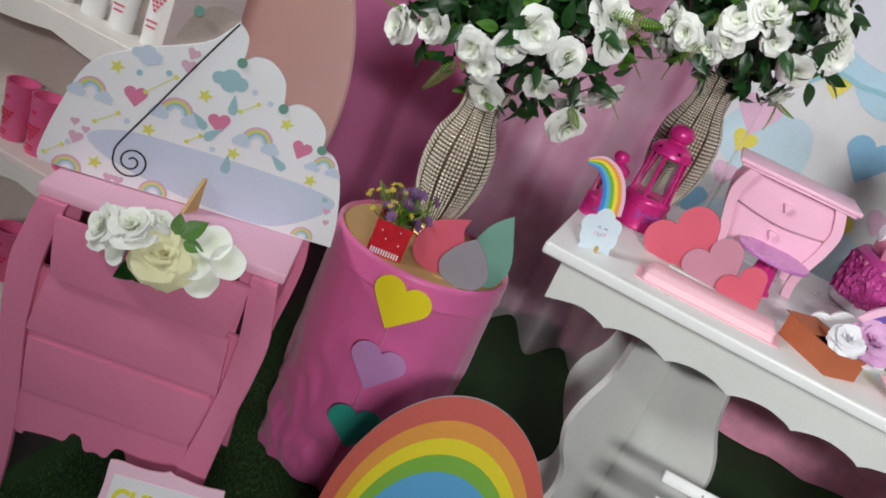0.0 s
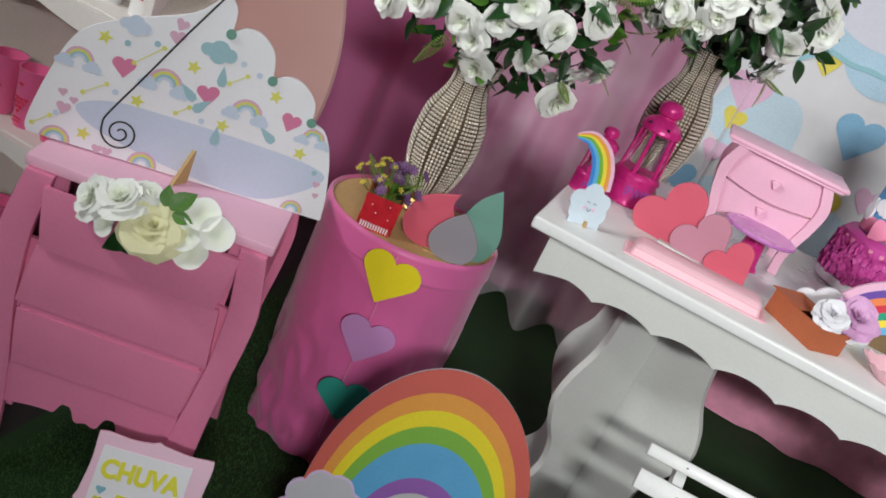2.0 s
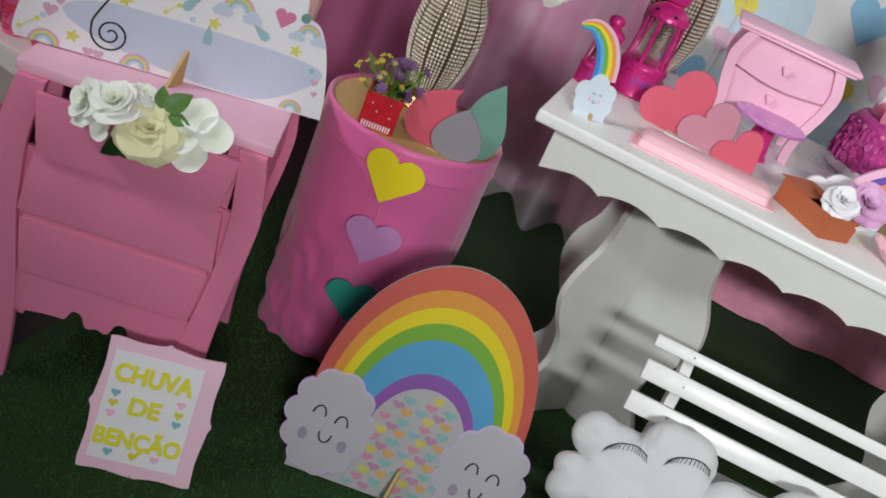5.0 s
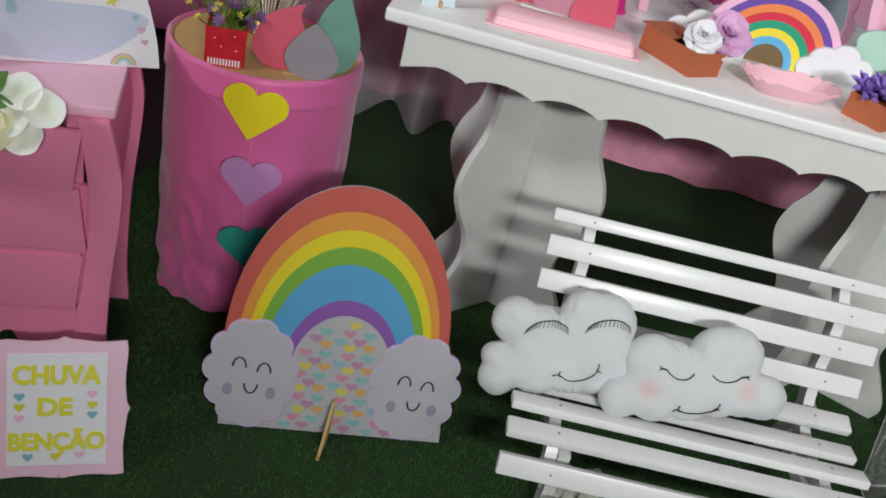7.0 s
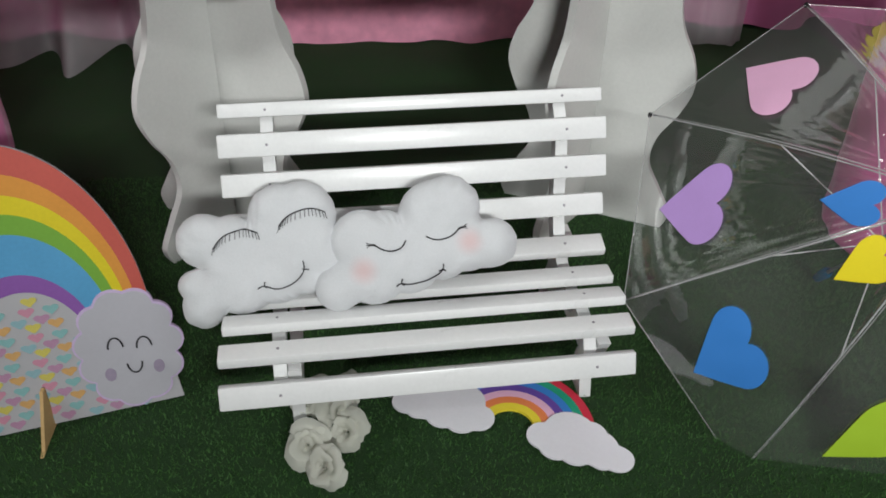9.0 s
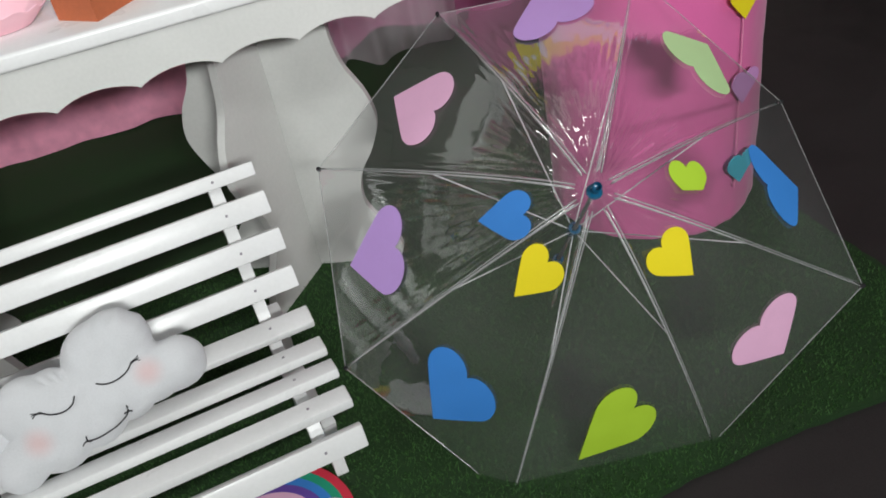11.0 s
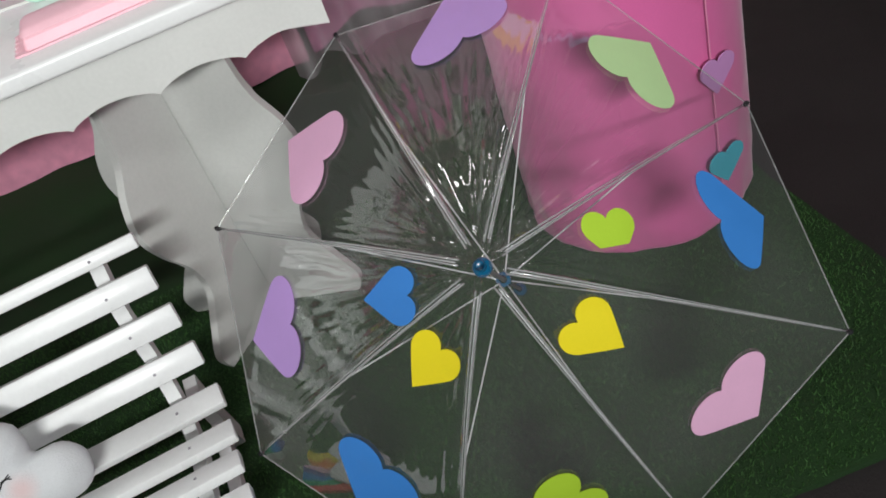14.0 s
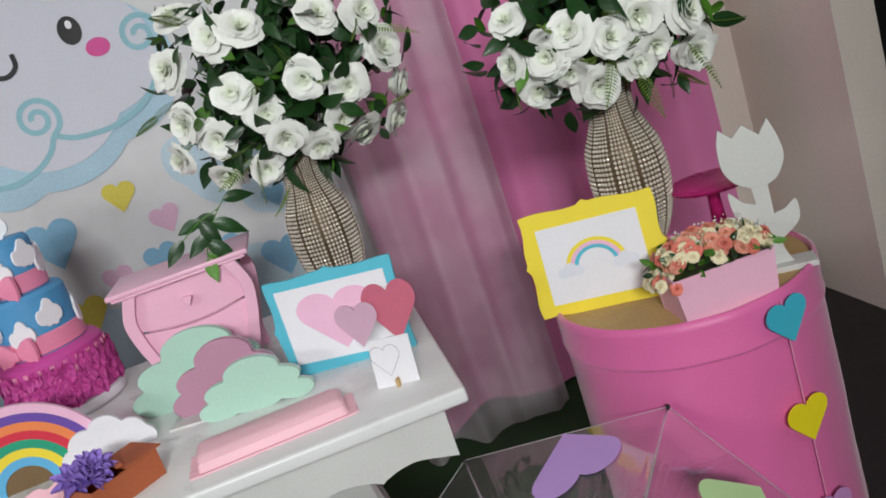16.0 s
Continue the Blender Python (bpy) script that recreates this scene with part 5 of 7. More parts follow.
# ---- rainbow lying on the turf ----
def flat_rainbow():
    m = Matrix.Translation((0.9015, -0.362, 0.004)) @ pose(0, 0, 0, 0, 0, -24.4) @ pose(0, 0, 0, -90, 0, 0) @ Matrix.Scale(1.025, 4)
    t = thing("rainbow_cutout", "flat card rainbow with two white clouds lying on turf", "cut-out", m)
    for k, key in enumerate(("scarlet", "emerald", "blue", "violet", "palepink", "tangerine", "sun")):
        ra, rb = 0.148 - k * 0.0155, 0.148 - (k + 1) * 0.0155
        part("rainbow_band", slab(band(ra, ra, 0, rb, rb, 0, 0, 40), -0.004, 0.002), EVA[key], t)
    for sgn in (-1, 1):
        o = cloud([(sgn * 0.10, 0.02, 0.045), (sgn * 0.15, 0.0, 0.04), (sgn * 0.19, -0.012, 0.028), (sgn * 0.06, -0.005, 0.03), (sgn * 0.12, -0.02, 0.03), (sgn * 0.085, -0.02, 0.03), (sgn * 0.165, -0.022, 0.022), (sgn * 0.135, 0.025, 0.03)], 110, (sgn * 0.11, 0.0))
        part("cloud", slab(o, -0.008, -0.0045), PAPER, t)
    return t


flat_rainbow()


# ---- white cloth flowers under the bench ----
def floor_flowers():
    t = thing("flower_bunch", "bunch of white cloth flowers lying under the bench", "flowers", pose(0.575, -0.36, 0.0))
    rnd = random.Random(9)
    k = 0
    gauze = sheer("white_gauze_petal", "dcdcd2", 0.85)
    open_ = ((3, 15, 0.55), (5, 45, 0.85), (5, 72, 1.0))
    kinds = [link("gauze_flower", rose_bm(80 + q, 0.038, open_), gauze, smooth=0) for q in range(3)]
    STORE.extend(kinds)
    for x, y, z, s in ((-0.03, -0.06, 0.05, 0.95), (0.035, -0.035, 0.05, 0.9), (0.0, -0.105, 0.045, 0.9), (0.02, 0.0, 0.06, 0.85), (-0.035, 0.02, 0.07, 0.7), (0.04, 0.05, 0.07, 0.7), (-0.01, 0.06, 0.06, 0.6)):
        again(kinds[k % 3], aim((x, y, z), (rnd.uniform(-0.7, 0.7), -0.7, 0.8), rnd.uniform(0, 360)) @ Matrix.Scale(s, 4), t, "flower")
        part("stem", tube([(x, y, z - 0.005), (x * 0.6, y * 0.6 + 0.03, 0.02), (0.0, 0.09, 0.006)], 0.0016, 5), LEAF, t)
        k += 1
    return t


floor_flowers()


# ---- round salmon panel and white shelf ----
SALMON = mat("salmon_cloth", "ffd0c8", 0.6, var=0.04, scale=5, fine=300, bump=0.06, sheen=0.2)


def round_panel():
    t = thing("round_panel", "large round salmon cloth covered panel standing on the floor", "panel", pose(-1.36, 0.50, 0.66 - 0.012))
    part("cloth_disc", slab(ellipse(0.66, 0.66, 120), 0, 0.02, bevel=0.006), SALMON, t, smooth=40)
    part("hoop", tube([(0.640 * math.cos(a), 0.030, 0.640 * math.sin(a)) for a in [2 * math.pi * k / 80 for k in range(81)]], 0.009, 6), STEEL, t)
    part("foot", box(-0.2, 0.2, -0.02, 0.16, -0.66, -0.648, 0.002), STEEL, t)
    return t


round_panel()
SHELFW = mat("white_shelf_paint", "e9e2dd", 0.45, var=0.04, bump=0.03)
SHELFB = mat("shelf_back_paint", "f0e0d8", 0.6, var=0.05, bump=0.03)


def display_shelf():
    t = thing("display_shelf", "white painted display shelf with scalloped edges holding favours", "shelf", pose(-1.35, -0.12, -0.012))
    w, d = 0.5, 0.26
    for x in (-w, w - 0.018):
        part("side_panel", box(x, x + 0.018, 0.0, d, 0, 1.35, 0.002), SHELFW, t)
    part("back_panel", box(-w + 0.018, w - 0.018, d - 0.012, d, 0.04, 1.35), SHELFB, t)
    for z in (0.06, 0.405, 0.76, 1.10):
        part("shelf_board", box(-w + 0.019, w - 0.019, 0.004, d - 0.013, z, z + 0.018, 0.002), SHELFW, t)
        n = 100
        bot = [(-w + 2 * w * k / n, z - 0.022 - 0.022 * abs(math.sin(2.5 * math.pi * k / n + 0.4))) for k in range(n + 1)]
        part("scalloped_edge", slab([(-w, z + 0.016), *bot, (w, z + 0.016)], -0.014, -0.001), SHELFW, t)
    return t


display_shelf()
CUPM = mat("hot_pink_plastic", "ea6a9c", 0.35, var=0.05, bump=0)
TUBEM = mat("white_plastic_tube", "eceaea", 0.3, var=0.03, bump=0)


def favour_cup(x, y, z, lab):
    t = thing("favour_cup", lab, "cup", pose(x, y, z, 0, 0, random.uniform(-20, 20)), group="pink favour cups")
    part("body", lathe([(0.0, 0.0), (0.026, 0.0), (0.028, 0.004), (0.036, 0.135), (0.038, 0.14), (0.034, 0.14), (0.026, 0.01), (0.0, 0.01)], 28), CUPM, t, smooth=40)
    for k in range(4):
        for j in range(4 - k):
            hx, hz = (j - (3 - k) / 2) * 0.011, 0.07 - k * 0.010
            r = 0.028 + 0.008 * hz / 0.135
            part("heart_print", slab(heart(0.010, 0.009, 14), -0.0004, 0.0004), EVA["red"], t, m=pose(0, 0, 0, 0, 0, math.degrees(hx / r)) @ pose(0, -r - 0.0012, hz))
    for j in range(2):
        part("name_bar", box(-0.012, 0.012, -0.0305, -0.0296, 0.022 - j * 0.008, 0.025 - j * 0.008), EVA["red"], t)
    part("bow_print", slab(heart(0.014, 0.008, 14), -0.0004, 0.0004), EVA["red"], t, m=pose(0, -0.0358, 0.105))
    return t


for x, z in ((-0.970, 0.411), (-1.052, 0.411), (-1.135, 0.411), (-1.215, 0.411), (-0.975, 0.066), (-1.06, 0.066), (-1.15, 0.066)):
    favour_cup(x, -0.05 + random.uniform(-0.01, 0.01), z, "hot pink plastic favour cup with printed hearts")


def favour_tube(x, y, z):
    t = thing("favour_tube", "white plastic favour tube with pink printed hearts", "tube", pose(x, y, z, 0, 0, 8), group="white favour tubes")
    part("body", lathe([(0.0, 0.0), (0.026, 0.0), (0.027, 0.003), (0.027, 0.17), (0.012, 0.19), (0.012, 0.2), (0, 0.2)], 28), TUBEM, t, smooth=40)
    for k in range(4):
        for j in range(4 - k):
            hx, hz = (j - (3 - k) / 2) * 0.009, 0.105 - k * 0.009
            part("heart_print", slab(heart(0.0085, 0.008, 14), -0.0004, 0.0004), EVA["crimson"], t, m=pose(0, 0, 0, 0, 0, math.degrees(hx / 0.027)) @ pose(0, -0.0282, hz))
    for j in range(2):
        part("name_bar", box(-0.013 + j * 0.002, 0.013 - j * 0.002, -0.0282, -0.0274, 0.052 - j * 0.012, 0.056 - j * 0.012), EVA["crimson"], t)
    return t


for x in (-0.935, -1.02, -1.095, -1.18):
    favour_tube(x, -0.03, 0.766)


# ---- things on the table ----
TZ = 0.78
MAGENTA = mat("magenta_metal", "d62a86", 0.3, 0.15, var=0.05, bump=0.02)
GLASS = bpy.data.materials.new("clear_glass")
GLASS.use_nodes = True
GLASS.node_tree.nodes["Principled BSDF"].inputs["Transmission Weight"].default_value = 1.0
GLASS.node_tree.nodes["Principled BSDF"].inputs["Roughness"].default_value = 0.03


def lantern(x, y, k, lab):
    t = thing("lantern", lab, "lantern", pose(x, y, TZ, 0, 0, 20) @ Matrix.Scale(k, 4), group="magenta lanterns")
    part("base", lathe([(0, 0), (0.055, 0), (0.057, 0.004), (0.054, 0.012), (0.053, 0.058), (0.056, 0.064), (0.055, 0.071), (0.048, 0.078), (0.0, 0.078)], 32), MAGENTA, t, smooth=40)
    for q in range(6):
        a = radians(60 * q)
        part("post", box(-0.0022, 0.0022, -0.004, 0.004, 0.076, 0.176), MAGENTA, t, m=pose(0, 0, 0, 0, 0, 60 * q) @ pose(0.048, 0, 0.078) @ pose(0, 0, 0, 0, -3.5, 0) @ pose(0, 0, -0.078))
        # flat black stars stand for the dark inside of the cut-outs
        part("cut_star", slab(star(0.006), -0.0006, 0.0006), BLACK, t, m=pose(0, 0, 0, 0, 0, 60 * q) @ pose(0, -0.0452, 0.1925, -50, 0, 0))
    g = part("glass", lathe([(0.040, 0.078), (0.030, 0.175)], 24), GLASS, t, "clear glass cylinder", smooth=0)
    g.visible_shadow = False
    part("roof", lathe([(0.0, 0.174), (0.045, 0.174), (0.049, 0.178), (0.048, 0.186), (0.040, 0.198), (0.028, 0.206), (0.021, 0.209), (0.019, 0.213), (0.026, 0.218), (0.028, 0.227), (0.026, 0.238), (0.017, 0.247), (0.0, 0.250)], 32), MAGENTA, t, smooth=40)
    for q in range(3):
        a = radians(-110 + q * 24)
        part("scroll_print", tube([(0.0540 * math.cos(a + 0.15 * math.cos(u)), 0.0540 * math.sin(a + 0.15 * math.cos(u)), 0.035 + 0.012 * math.sin(u * 2)) for u in [0.45 * i for i in range(12)]], 0.0012, 4), EVA["purple"], t)
    return t


lantern(0.127, 0.438, 1.03, "magenta metal candle lantern with star cut-outs on the table")
lantern(0.036, 0.335, 0.65, "magenta metal candle lantern standing behind the other")


def rainbow_card():
    m = Matrix.Translation((0.056, 0.070, TZ)) @ pose(0, 0, 0, 0, 0, 28) @ Matrix.Diagonal((0.88, 1, 1, 1))
    t = thing("rainbow_card", "small card of a cloud with a rainbow tail on the table", "card", m)
    blue = mat("pale_blue_card", "d9e6f2", 0.6, var=0.03, bump=0.02)
    o = cloud([(0.012, 0.03, 0.024), (0.0, 0.052, 0.02), (0.028, 0.068, 0.024), (0.056, 0.055, 0.021), (0.058, 0.03, 0.022), (0.035, 0.035, 0.035)], 70, (0.032, 0.045))
    part("cloud", slab(o, -0.002, 0.001), blue, t)
    part("base", slab([(-0.002, 0.0), (0.078, 0.0), (0.070, 0.03), (0.0, 0.03)], 0.0012, 0.0028), blue, t)
    mid = smooth_line([(0.034, 0.078), (0.024, 0.115), (0.002, 0.150), (-0.034, 0.172), (-0.070, 0.168)], 6)
    for k, key in enumerate(("palepink", "orange", "sun", "green", "sky", "blue")):
        edges = ([], [])
        for i, (x, z) in enumerate(mid):
            a, b = mid[max(i - 1, 0)], mid[min(i + 1, len(mid) - 1)]
            d = Vector((b[0] - a[0], b[1] - a[1])).normalized()
            u = i / (len(mid) - 1)
            w = 0.056 * (1 - 0.85 * u ** 2.2)
            for e, f in zip(edges, (k / 6, (k + 1) / 6)):
                e.append((x + d.y * w * (0.5 - f), z - d.x * w * (0.5 - f)))
        part("rainbow_band", slab(edges[0] + edges[1][::-1], 0.0012, 0.0030), EVA[key], t)
    face(t, 0.032, 0.045, 0.016, -0.0022, EVA["palepink"])
    part("tab", slab([(0.036, 0.0), (0.042, 0.0), (0.042, 0.012), (0.036, 0.012)], -0.012, -0.0022), KRAFT, t)
    return t


rainbow_card()


def heart_trio():
    m = Matrix.Translation((0.256, 0.246, TZ)) @ pose(0, 0, 0, 0, 0, -9)
    t = thing("heart_trio", "three overlapping painted wooden hearts standing on the table", "ornament", m)
    # each leans on its tip, with the round lobes tilted over
    for name, tip, w, h, y, key, lab in (("large_heart", 0.0517, 0.169, 0.153, 0.014, "crimson", "crimson painted heart"), ("middle_heart", 0.1184, 0.134, 0.121, 0.002, "mauve", "dusty mauve painted heart"), ("small_heart", 0.1796, 0.108, 0.095, -0.010, "crimson", "crimson painted heart")):
        part(name, slab(heart(w, h, 60, tip - 0.383 * h, 0.321 * h, 50), y, y + 0.008, bevel=0.0015), EVA[key], t, lab)
    part("foot", box(-0.02, 0.17, -0.006, 0.05, 0.0, 0.004), GREYW, t)
    return t


heart_trio()
TRAYM = mat("pink_glossy_card", "f3c0cc", 0.48, var=0.03, bump=0.02)


def card_tray(x, y, L, W, turn, lab):
    """A long folded tray, upside down edges flared, scalloped at the ends."""
    t = thing("long_tray", lab, "tray", pose(x, y, TZ, 0, 0, turn), group="pink card trays")
    h, hl, hw = 0.030, L / 2, W / 2
    bm = bmesh.new()
    rows = []
    for s, z in ((0.0, 0.0005), (0.0, 0.003), (0.006, 0.0035), (0.008, 0.014), (0.0095, 0.017), (0.0085, 0.021), (0.013, h - 0.003), (0.018, h)):
        pts = []
        for (cx, cy) in ((-1, -1), (1, -1), (1, 1), (-1, 1)):
            lx, ly = hl - s, hw - s
            for k in range(5):
                a = radians({(1, 1): 0, (-1, 1): 90, (-1, -1): 180, (1, -1): 270}[(cx, cy)] + k * 22.5)
                r = 0.010
                pts.append((cx * (lx - r) + r * math.cos(a), cy * (ly - r) + r * math.sin(a), z))
        rows.append([bm.verts.new(p) for p in pts])
    n = len(rows[0])
    for p, q in zip(rows, rows[1:]):
        for i in range(n):
            j = (i + 1) % n
            bm.faces.new((p[i], p[j], q[j], q[i]))
    bm.faces.new(rows[-1])
    bm.faces.new(rows[0][::-1])
    part("body", bm, TRAYM, t, smooth=35)
    for sgn in (-1, 1):
        for k in range(5):
            part("scallop", lathe([(0.0, 0.0), (W * 0.10, 0.0), (W * 0.10, 0.003), (0, 0.003)], 14), TRAYM, t, m=pose(sgn * hl, -hw + W * (k + 0.5) / 5, 0.0008))
    return t


card_tray(0.331, 0.104, 0.288, 0.088, 2.5, "glossy pink card tray near the hearts on the table")
card_tray(1.2135, 0.098, 0.268, 0.090, 2.4, "glossy pink card tray near the clouds on the table")


def mini_chest(x, y, lab):
    t = thing("mini_chest", lab, "chest", pose(x, y, TZ, 0, 0, 0) @ Matrix.Diagonal((0.85, 0.88, 0.94, 1)), group="mini chests")
    W, D, H = 0.27, 0.18, 0.245
    hw = W / 2
    part("top", box(-0.170, 0.170, -0.022, D + 0.012, H + 0.007, H + 0.018, 0.003, 2), PINKL, t, smooth=30)
    part("cornice", box(-0.160, 0.160, -0.019, D + 0.006, H + 0.0005, H + 0.0068, 0.002, 2), PINKL, t, smooth=30)
    for sgn in (1, -1):
        o = [(sgn * (hw + x), z) for x, z in bombe_leg(H, 0.030, 0.020, 0.020)]
        part("leg", slab(o, -0.018, -0.0035, bevel=0.0015), PINKL, t)
        part("leg", slab(o, D - 0.014, D), PINKL, t)
        part("side_panel", box(sgn * (hw - 0.024) - 0.004, sgn * (hw - 0.024) + 0.004, 0.011, D - 0.015, 0.075, H), PINKL, t)
    part("back_panel", box(-hw + 0.02, hw - 0.02, D - 0.02, D - 0.0145, 0.075, H), PINKL, t)
    part("base_board", box(-hw + 0.030, hw - 0.030, 0.012, D - 0.021, 0.07, 0.078), PINKL, t)
    hx = hw - 0.010

    top = [(-hx + 2 * hx * k / 24, 0.164 - 0.014 * math.sin(math.pi * k / 24)) for k in range(25)]
    part("carcass", box(-hw + 0.020, hw - 0.020, 0.0105, 0.014, 0.079, H), PINKL, t)
    d1 = part("drawer", slab([(-hx - 0.012, H - 0.002), *[(x, z) for x, z in top], (hx + 0.012, H - 0.002)], -0.003, 0.006, bevel=0.001), PINKL, t)
    low = [(-hx + 2 * hx * k / 24, 0.159 - 0.014 * math.sin(math.pi * k / 24)) for k in range(25)]
    d2 = part("drawer", slab([*low, (hx - 0.010, 0.072), (-hx + 0.010, 0.072)], -0.003, 0.006, bevel=0.001), PINKL, t)
    for par, z, yy in ((d1, 0.197, -0.003), (d2, 0.122, -0.003)):
        tri = smooth_line([(-0.013, 0.009), (0.0, 0.0095), (0.013, 0.009), (0.007, -0.002), (0.0, -0.011), (-0.007, -0.002)], 3, True)
        part("knob", slab(tri, yy - 0.016, yy - 0.0005, bevel=0.002), PINKL, par, m=pose(0, 0, z))
    return t


mini_chest(0.412, 0.475, "small light pink curved chest with two drawers on the table")
mini_chest(1.105, 0.480, "small light pink curved chest behind the painted clouds")


def cake_stand(x, y, z, r, h, lab):
    t = thing("cake_stand", lab, "cake stand", pose(x, y, z), group="magenta cake stands")
    plate = mat("lilac_acrylic", "c77cc4", 0.3, var=0.06, bump=0.01)
    part("plate", lathe([(0, h - 0.004), (r, h - 0.004), (r + 0.002, h), (r, h + 0.004), (0, h + 0.004)], 48), plate, t, "lilac round plate", smooth=40)
    part("stem", lathe([(0, 0), (0.036, 0), (0.036, 0.004), (0.030, 0.010), (0.024, h - 0.02), (0.030, h - 0.004), (0, h - 0.004)], 24), MAGENTA, t, "magenta stem", smooth=40)
    return t


cake_stand(0.430, 0.400, TZ, 0.082, 0.088, "lilac plate on a magenta stem beside the hearts")


def fondant_cloud(s):
    return slab(cloud([(0, 0, 0.5 * s), (-0.55 * s, -0.08 * s, 0.36 * s), (0.55 * s, -0.05 * s, 0.38 * s), (0.15 * s, 0.3 * s, 0.4 * s), (-0.2 * s, -0.2 * s, 0.35 * s), (0.25 * s, -0.25 * s, 0.33 * s)], 48), -0.005, 0.003, bevel=0.002)


def cake():
    t = thing("tiered_cake", "three tier mock cake with magenta ruffles and blue cloudy tiers", "cake", pose(0.748, 0.700, TZ) @ Matrix.Diagonal((0.76, 0.76, 1.2, 1)))
    fon = mat("magenta_fondant", "c8489c", 0.55, var=0.08, scale=25, bump=0.1)
    blue = mat("blue_fondant", "4f97c9", 0.55, var=0.05, bump=0.05)
    bow = mat("pink_satin_ribbon", "ee8fb0", 0.35, var=0.05, bump=0.05)
    part("board", lathe([(0, 0), (0.150, 0), (0.158, 0.006), (0.160, 0.022), (0.152, 0.024), (0, 0.024)], 60), PAPER, t, "white cake board", smooth=40)
    part("bottom_tier", lathe([(0.150, 0.024), (0.150, 0.115), (0.138, 0.125), (0, 0.125)], 60), fon, t, smooth=40)
    rnd = random.Random(7)
    bm = bmesh.new()
    for k in range(380):
        a = 2 * math.pi * rnd.random()
        z = 0.032 + 0.066 * rnd.random() ** 1.25
        s = rnd.uniform(0.010, 0.016)
        m = Matrix.Translation((0.152 * math.cos(a), 0.152 * math.sin(a), z)) @ Vector((math.cos(a), math.sin(a), rnd.uniform(-0.4, 0.6))).to_track_quat("Z", "Y").to_matrix().to_4x4() @ pose(0, 0, 0, 0, 0, rnd.uniform(0, 360))
        for q in range(3):
            mm = m @ pose(0, 0, 0, rnd.uniform(35, 75), 0, q * 120)
            V = [bm.verts.new(mm @ Vector(p)) for p in ((-s * 0.5, 0, 0), (s * 0.5, 0, 0), (s * 0.9, 0.003, s), (0, -0.003, s * 1.25), (-s * 0.9, 0.003, s))]
            bm.faces.new(V)
    tagged(part("ruffle_trim", bm, fon, t), "gathered magenta fondant ruffles", kind="stuff")
    for k in range(26):
        a = radians(k * 360 / 26)
        for j in range(2):
            part("fondant_heart", slab(heart(0.014, 0.013, 16), -0.002, 0.002), EVA["softpink"], t, m=pose(0, 0, 0, 0, 0, math.degrees(a) + j * 7) @ pose(0, -0.1525, 0.102 - j * 0.016))
    tiers = ((0.112, 0.125, 0.235), (0.078, 0.235, 0.335))
    for r, z0, z1 in tiers:
        part("tier", lathe([(r, z0), (r, z1 - 0.008), (r - 0.008, z1), (0, z1)], 48), blue, t, smooth=40)
        part("ribbon", lathe([(r + 0.0015, z0 + 0.002), (r + 0.0045, z0 + 0.004), (r + 0.0045, z0 + 0.034), (r + 0.0015, z0 + 0.036)], 48), bow, t, "pink satin ribbon", smooth=40)
        for k in range(8):
            a = k * 45 + rnd.uniform(-10, 10)
            part("fondant_cloud", fondant_cloud(0.040), PAPER, t, m=pose(0, 0, 0, 0, 0, a) @ pose(0, -r - 0.002, z0 + (0.066 if k % 2 else 0.045)))
        for sgn in (-1, 1):
            loop = smooth_line([(0, 0), (sgn * 0.026, 0.022), (sgn * 0.056, 0.024), (sgn * 0.062, 0.0), (sgn * 0.054, -0.022), (sgn * 0.026, -0.016)], 5, True)
            part("bow_loop", slab(loop, -0.016, -0.003, bevel=0.004), bow, t, m=pose(0, 0, 0, 0, 0, -20) @ pose(0, -r - 0.002, z0 + 0.016), smooth=40)
        part("bow_knot", box(-0.007, 0.007, -0.021, -0.004, -0.009, 0.009, 0.003), bow, t, m=pose(0, 0, 0, 0, 0, -20) @ pose(0, -r - 0.002, z0 + 0.016), smooth=40)
    part("top_cloud", fondant_cloud(0.045), PAPER, t, m=pose(0, 0, 0.36))
    return t


cake()


def rainbow_board():
    m = Matrix.Translation((0.758, 0.288, TZ)) @ pose(0, 0, 0, 0, 0, 4)
    t = thing("rainbow_board", "painted board rainbow between two white clouds on the table", "ornament", m)
    keys = ("palepink", "violet", "tangerine", "scarlet", "emerald", "sun", "sky")
    for k, key in enumerate(keys):
        ra, rb = 0.158 - k * 0.0165, 0.158 - (k + 1) * 0.0165
        part("rainbow_band", slab(band(ra, ra, 0, rb, rb, 0, 0, 44), 0.0, 0.009), EVA[key], t)
    # brown board inside the arch, its colour darkened for the shadow there
    part("centre", slab(ellipse(0.0422, 0.0422, 30, 0, 0, 0, 180), 0.002, 0.008), mat("bare_brown_board", "7d6444", 0.75, var=0.1, bump=0.1), t, "bare brown board")
    for sgn in (-1, 1):
        o = cloud([(sgn * 0.115, 0.034, 0.032), (sgn * 0.155, 0.045, 0.034), (sgn * 0.195, 0.030, 0.028), (sgn * 0.085, 0.018, 0.020), (sgn * 0.215, 0.014, 0.02), (sgn * 0.15, 0.02, 0.04)], 90, (sgn * 0.15, 0.03), 0.0)
        part("cloud", slab(o, -0.010, -0.001), PAPER, t, "white scalloped cloud")
    return t


rainbow_board()


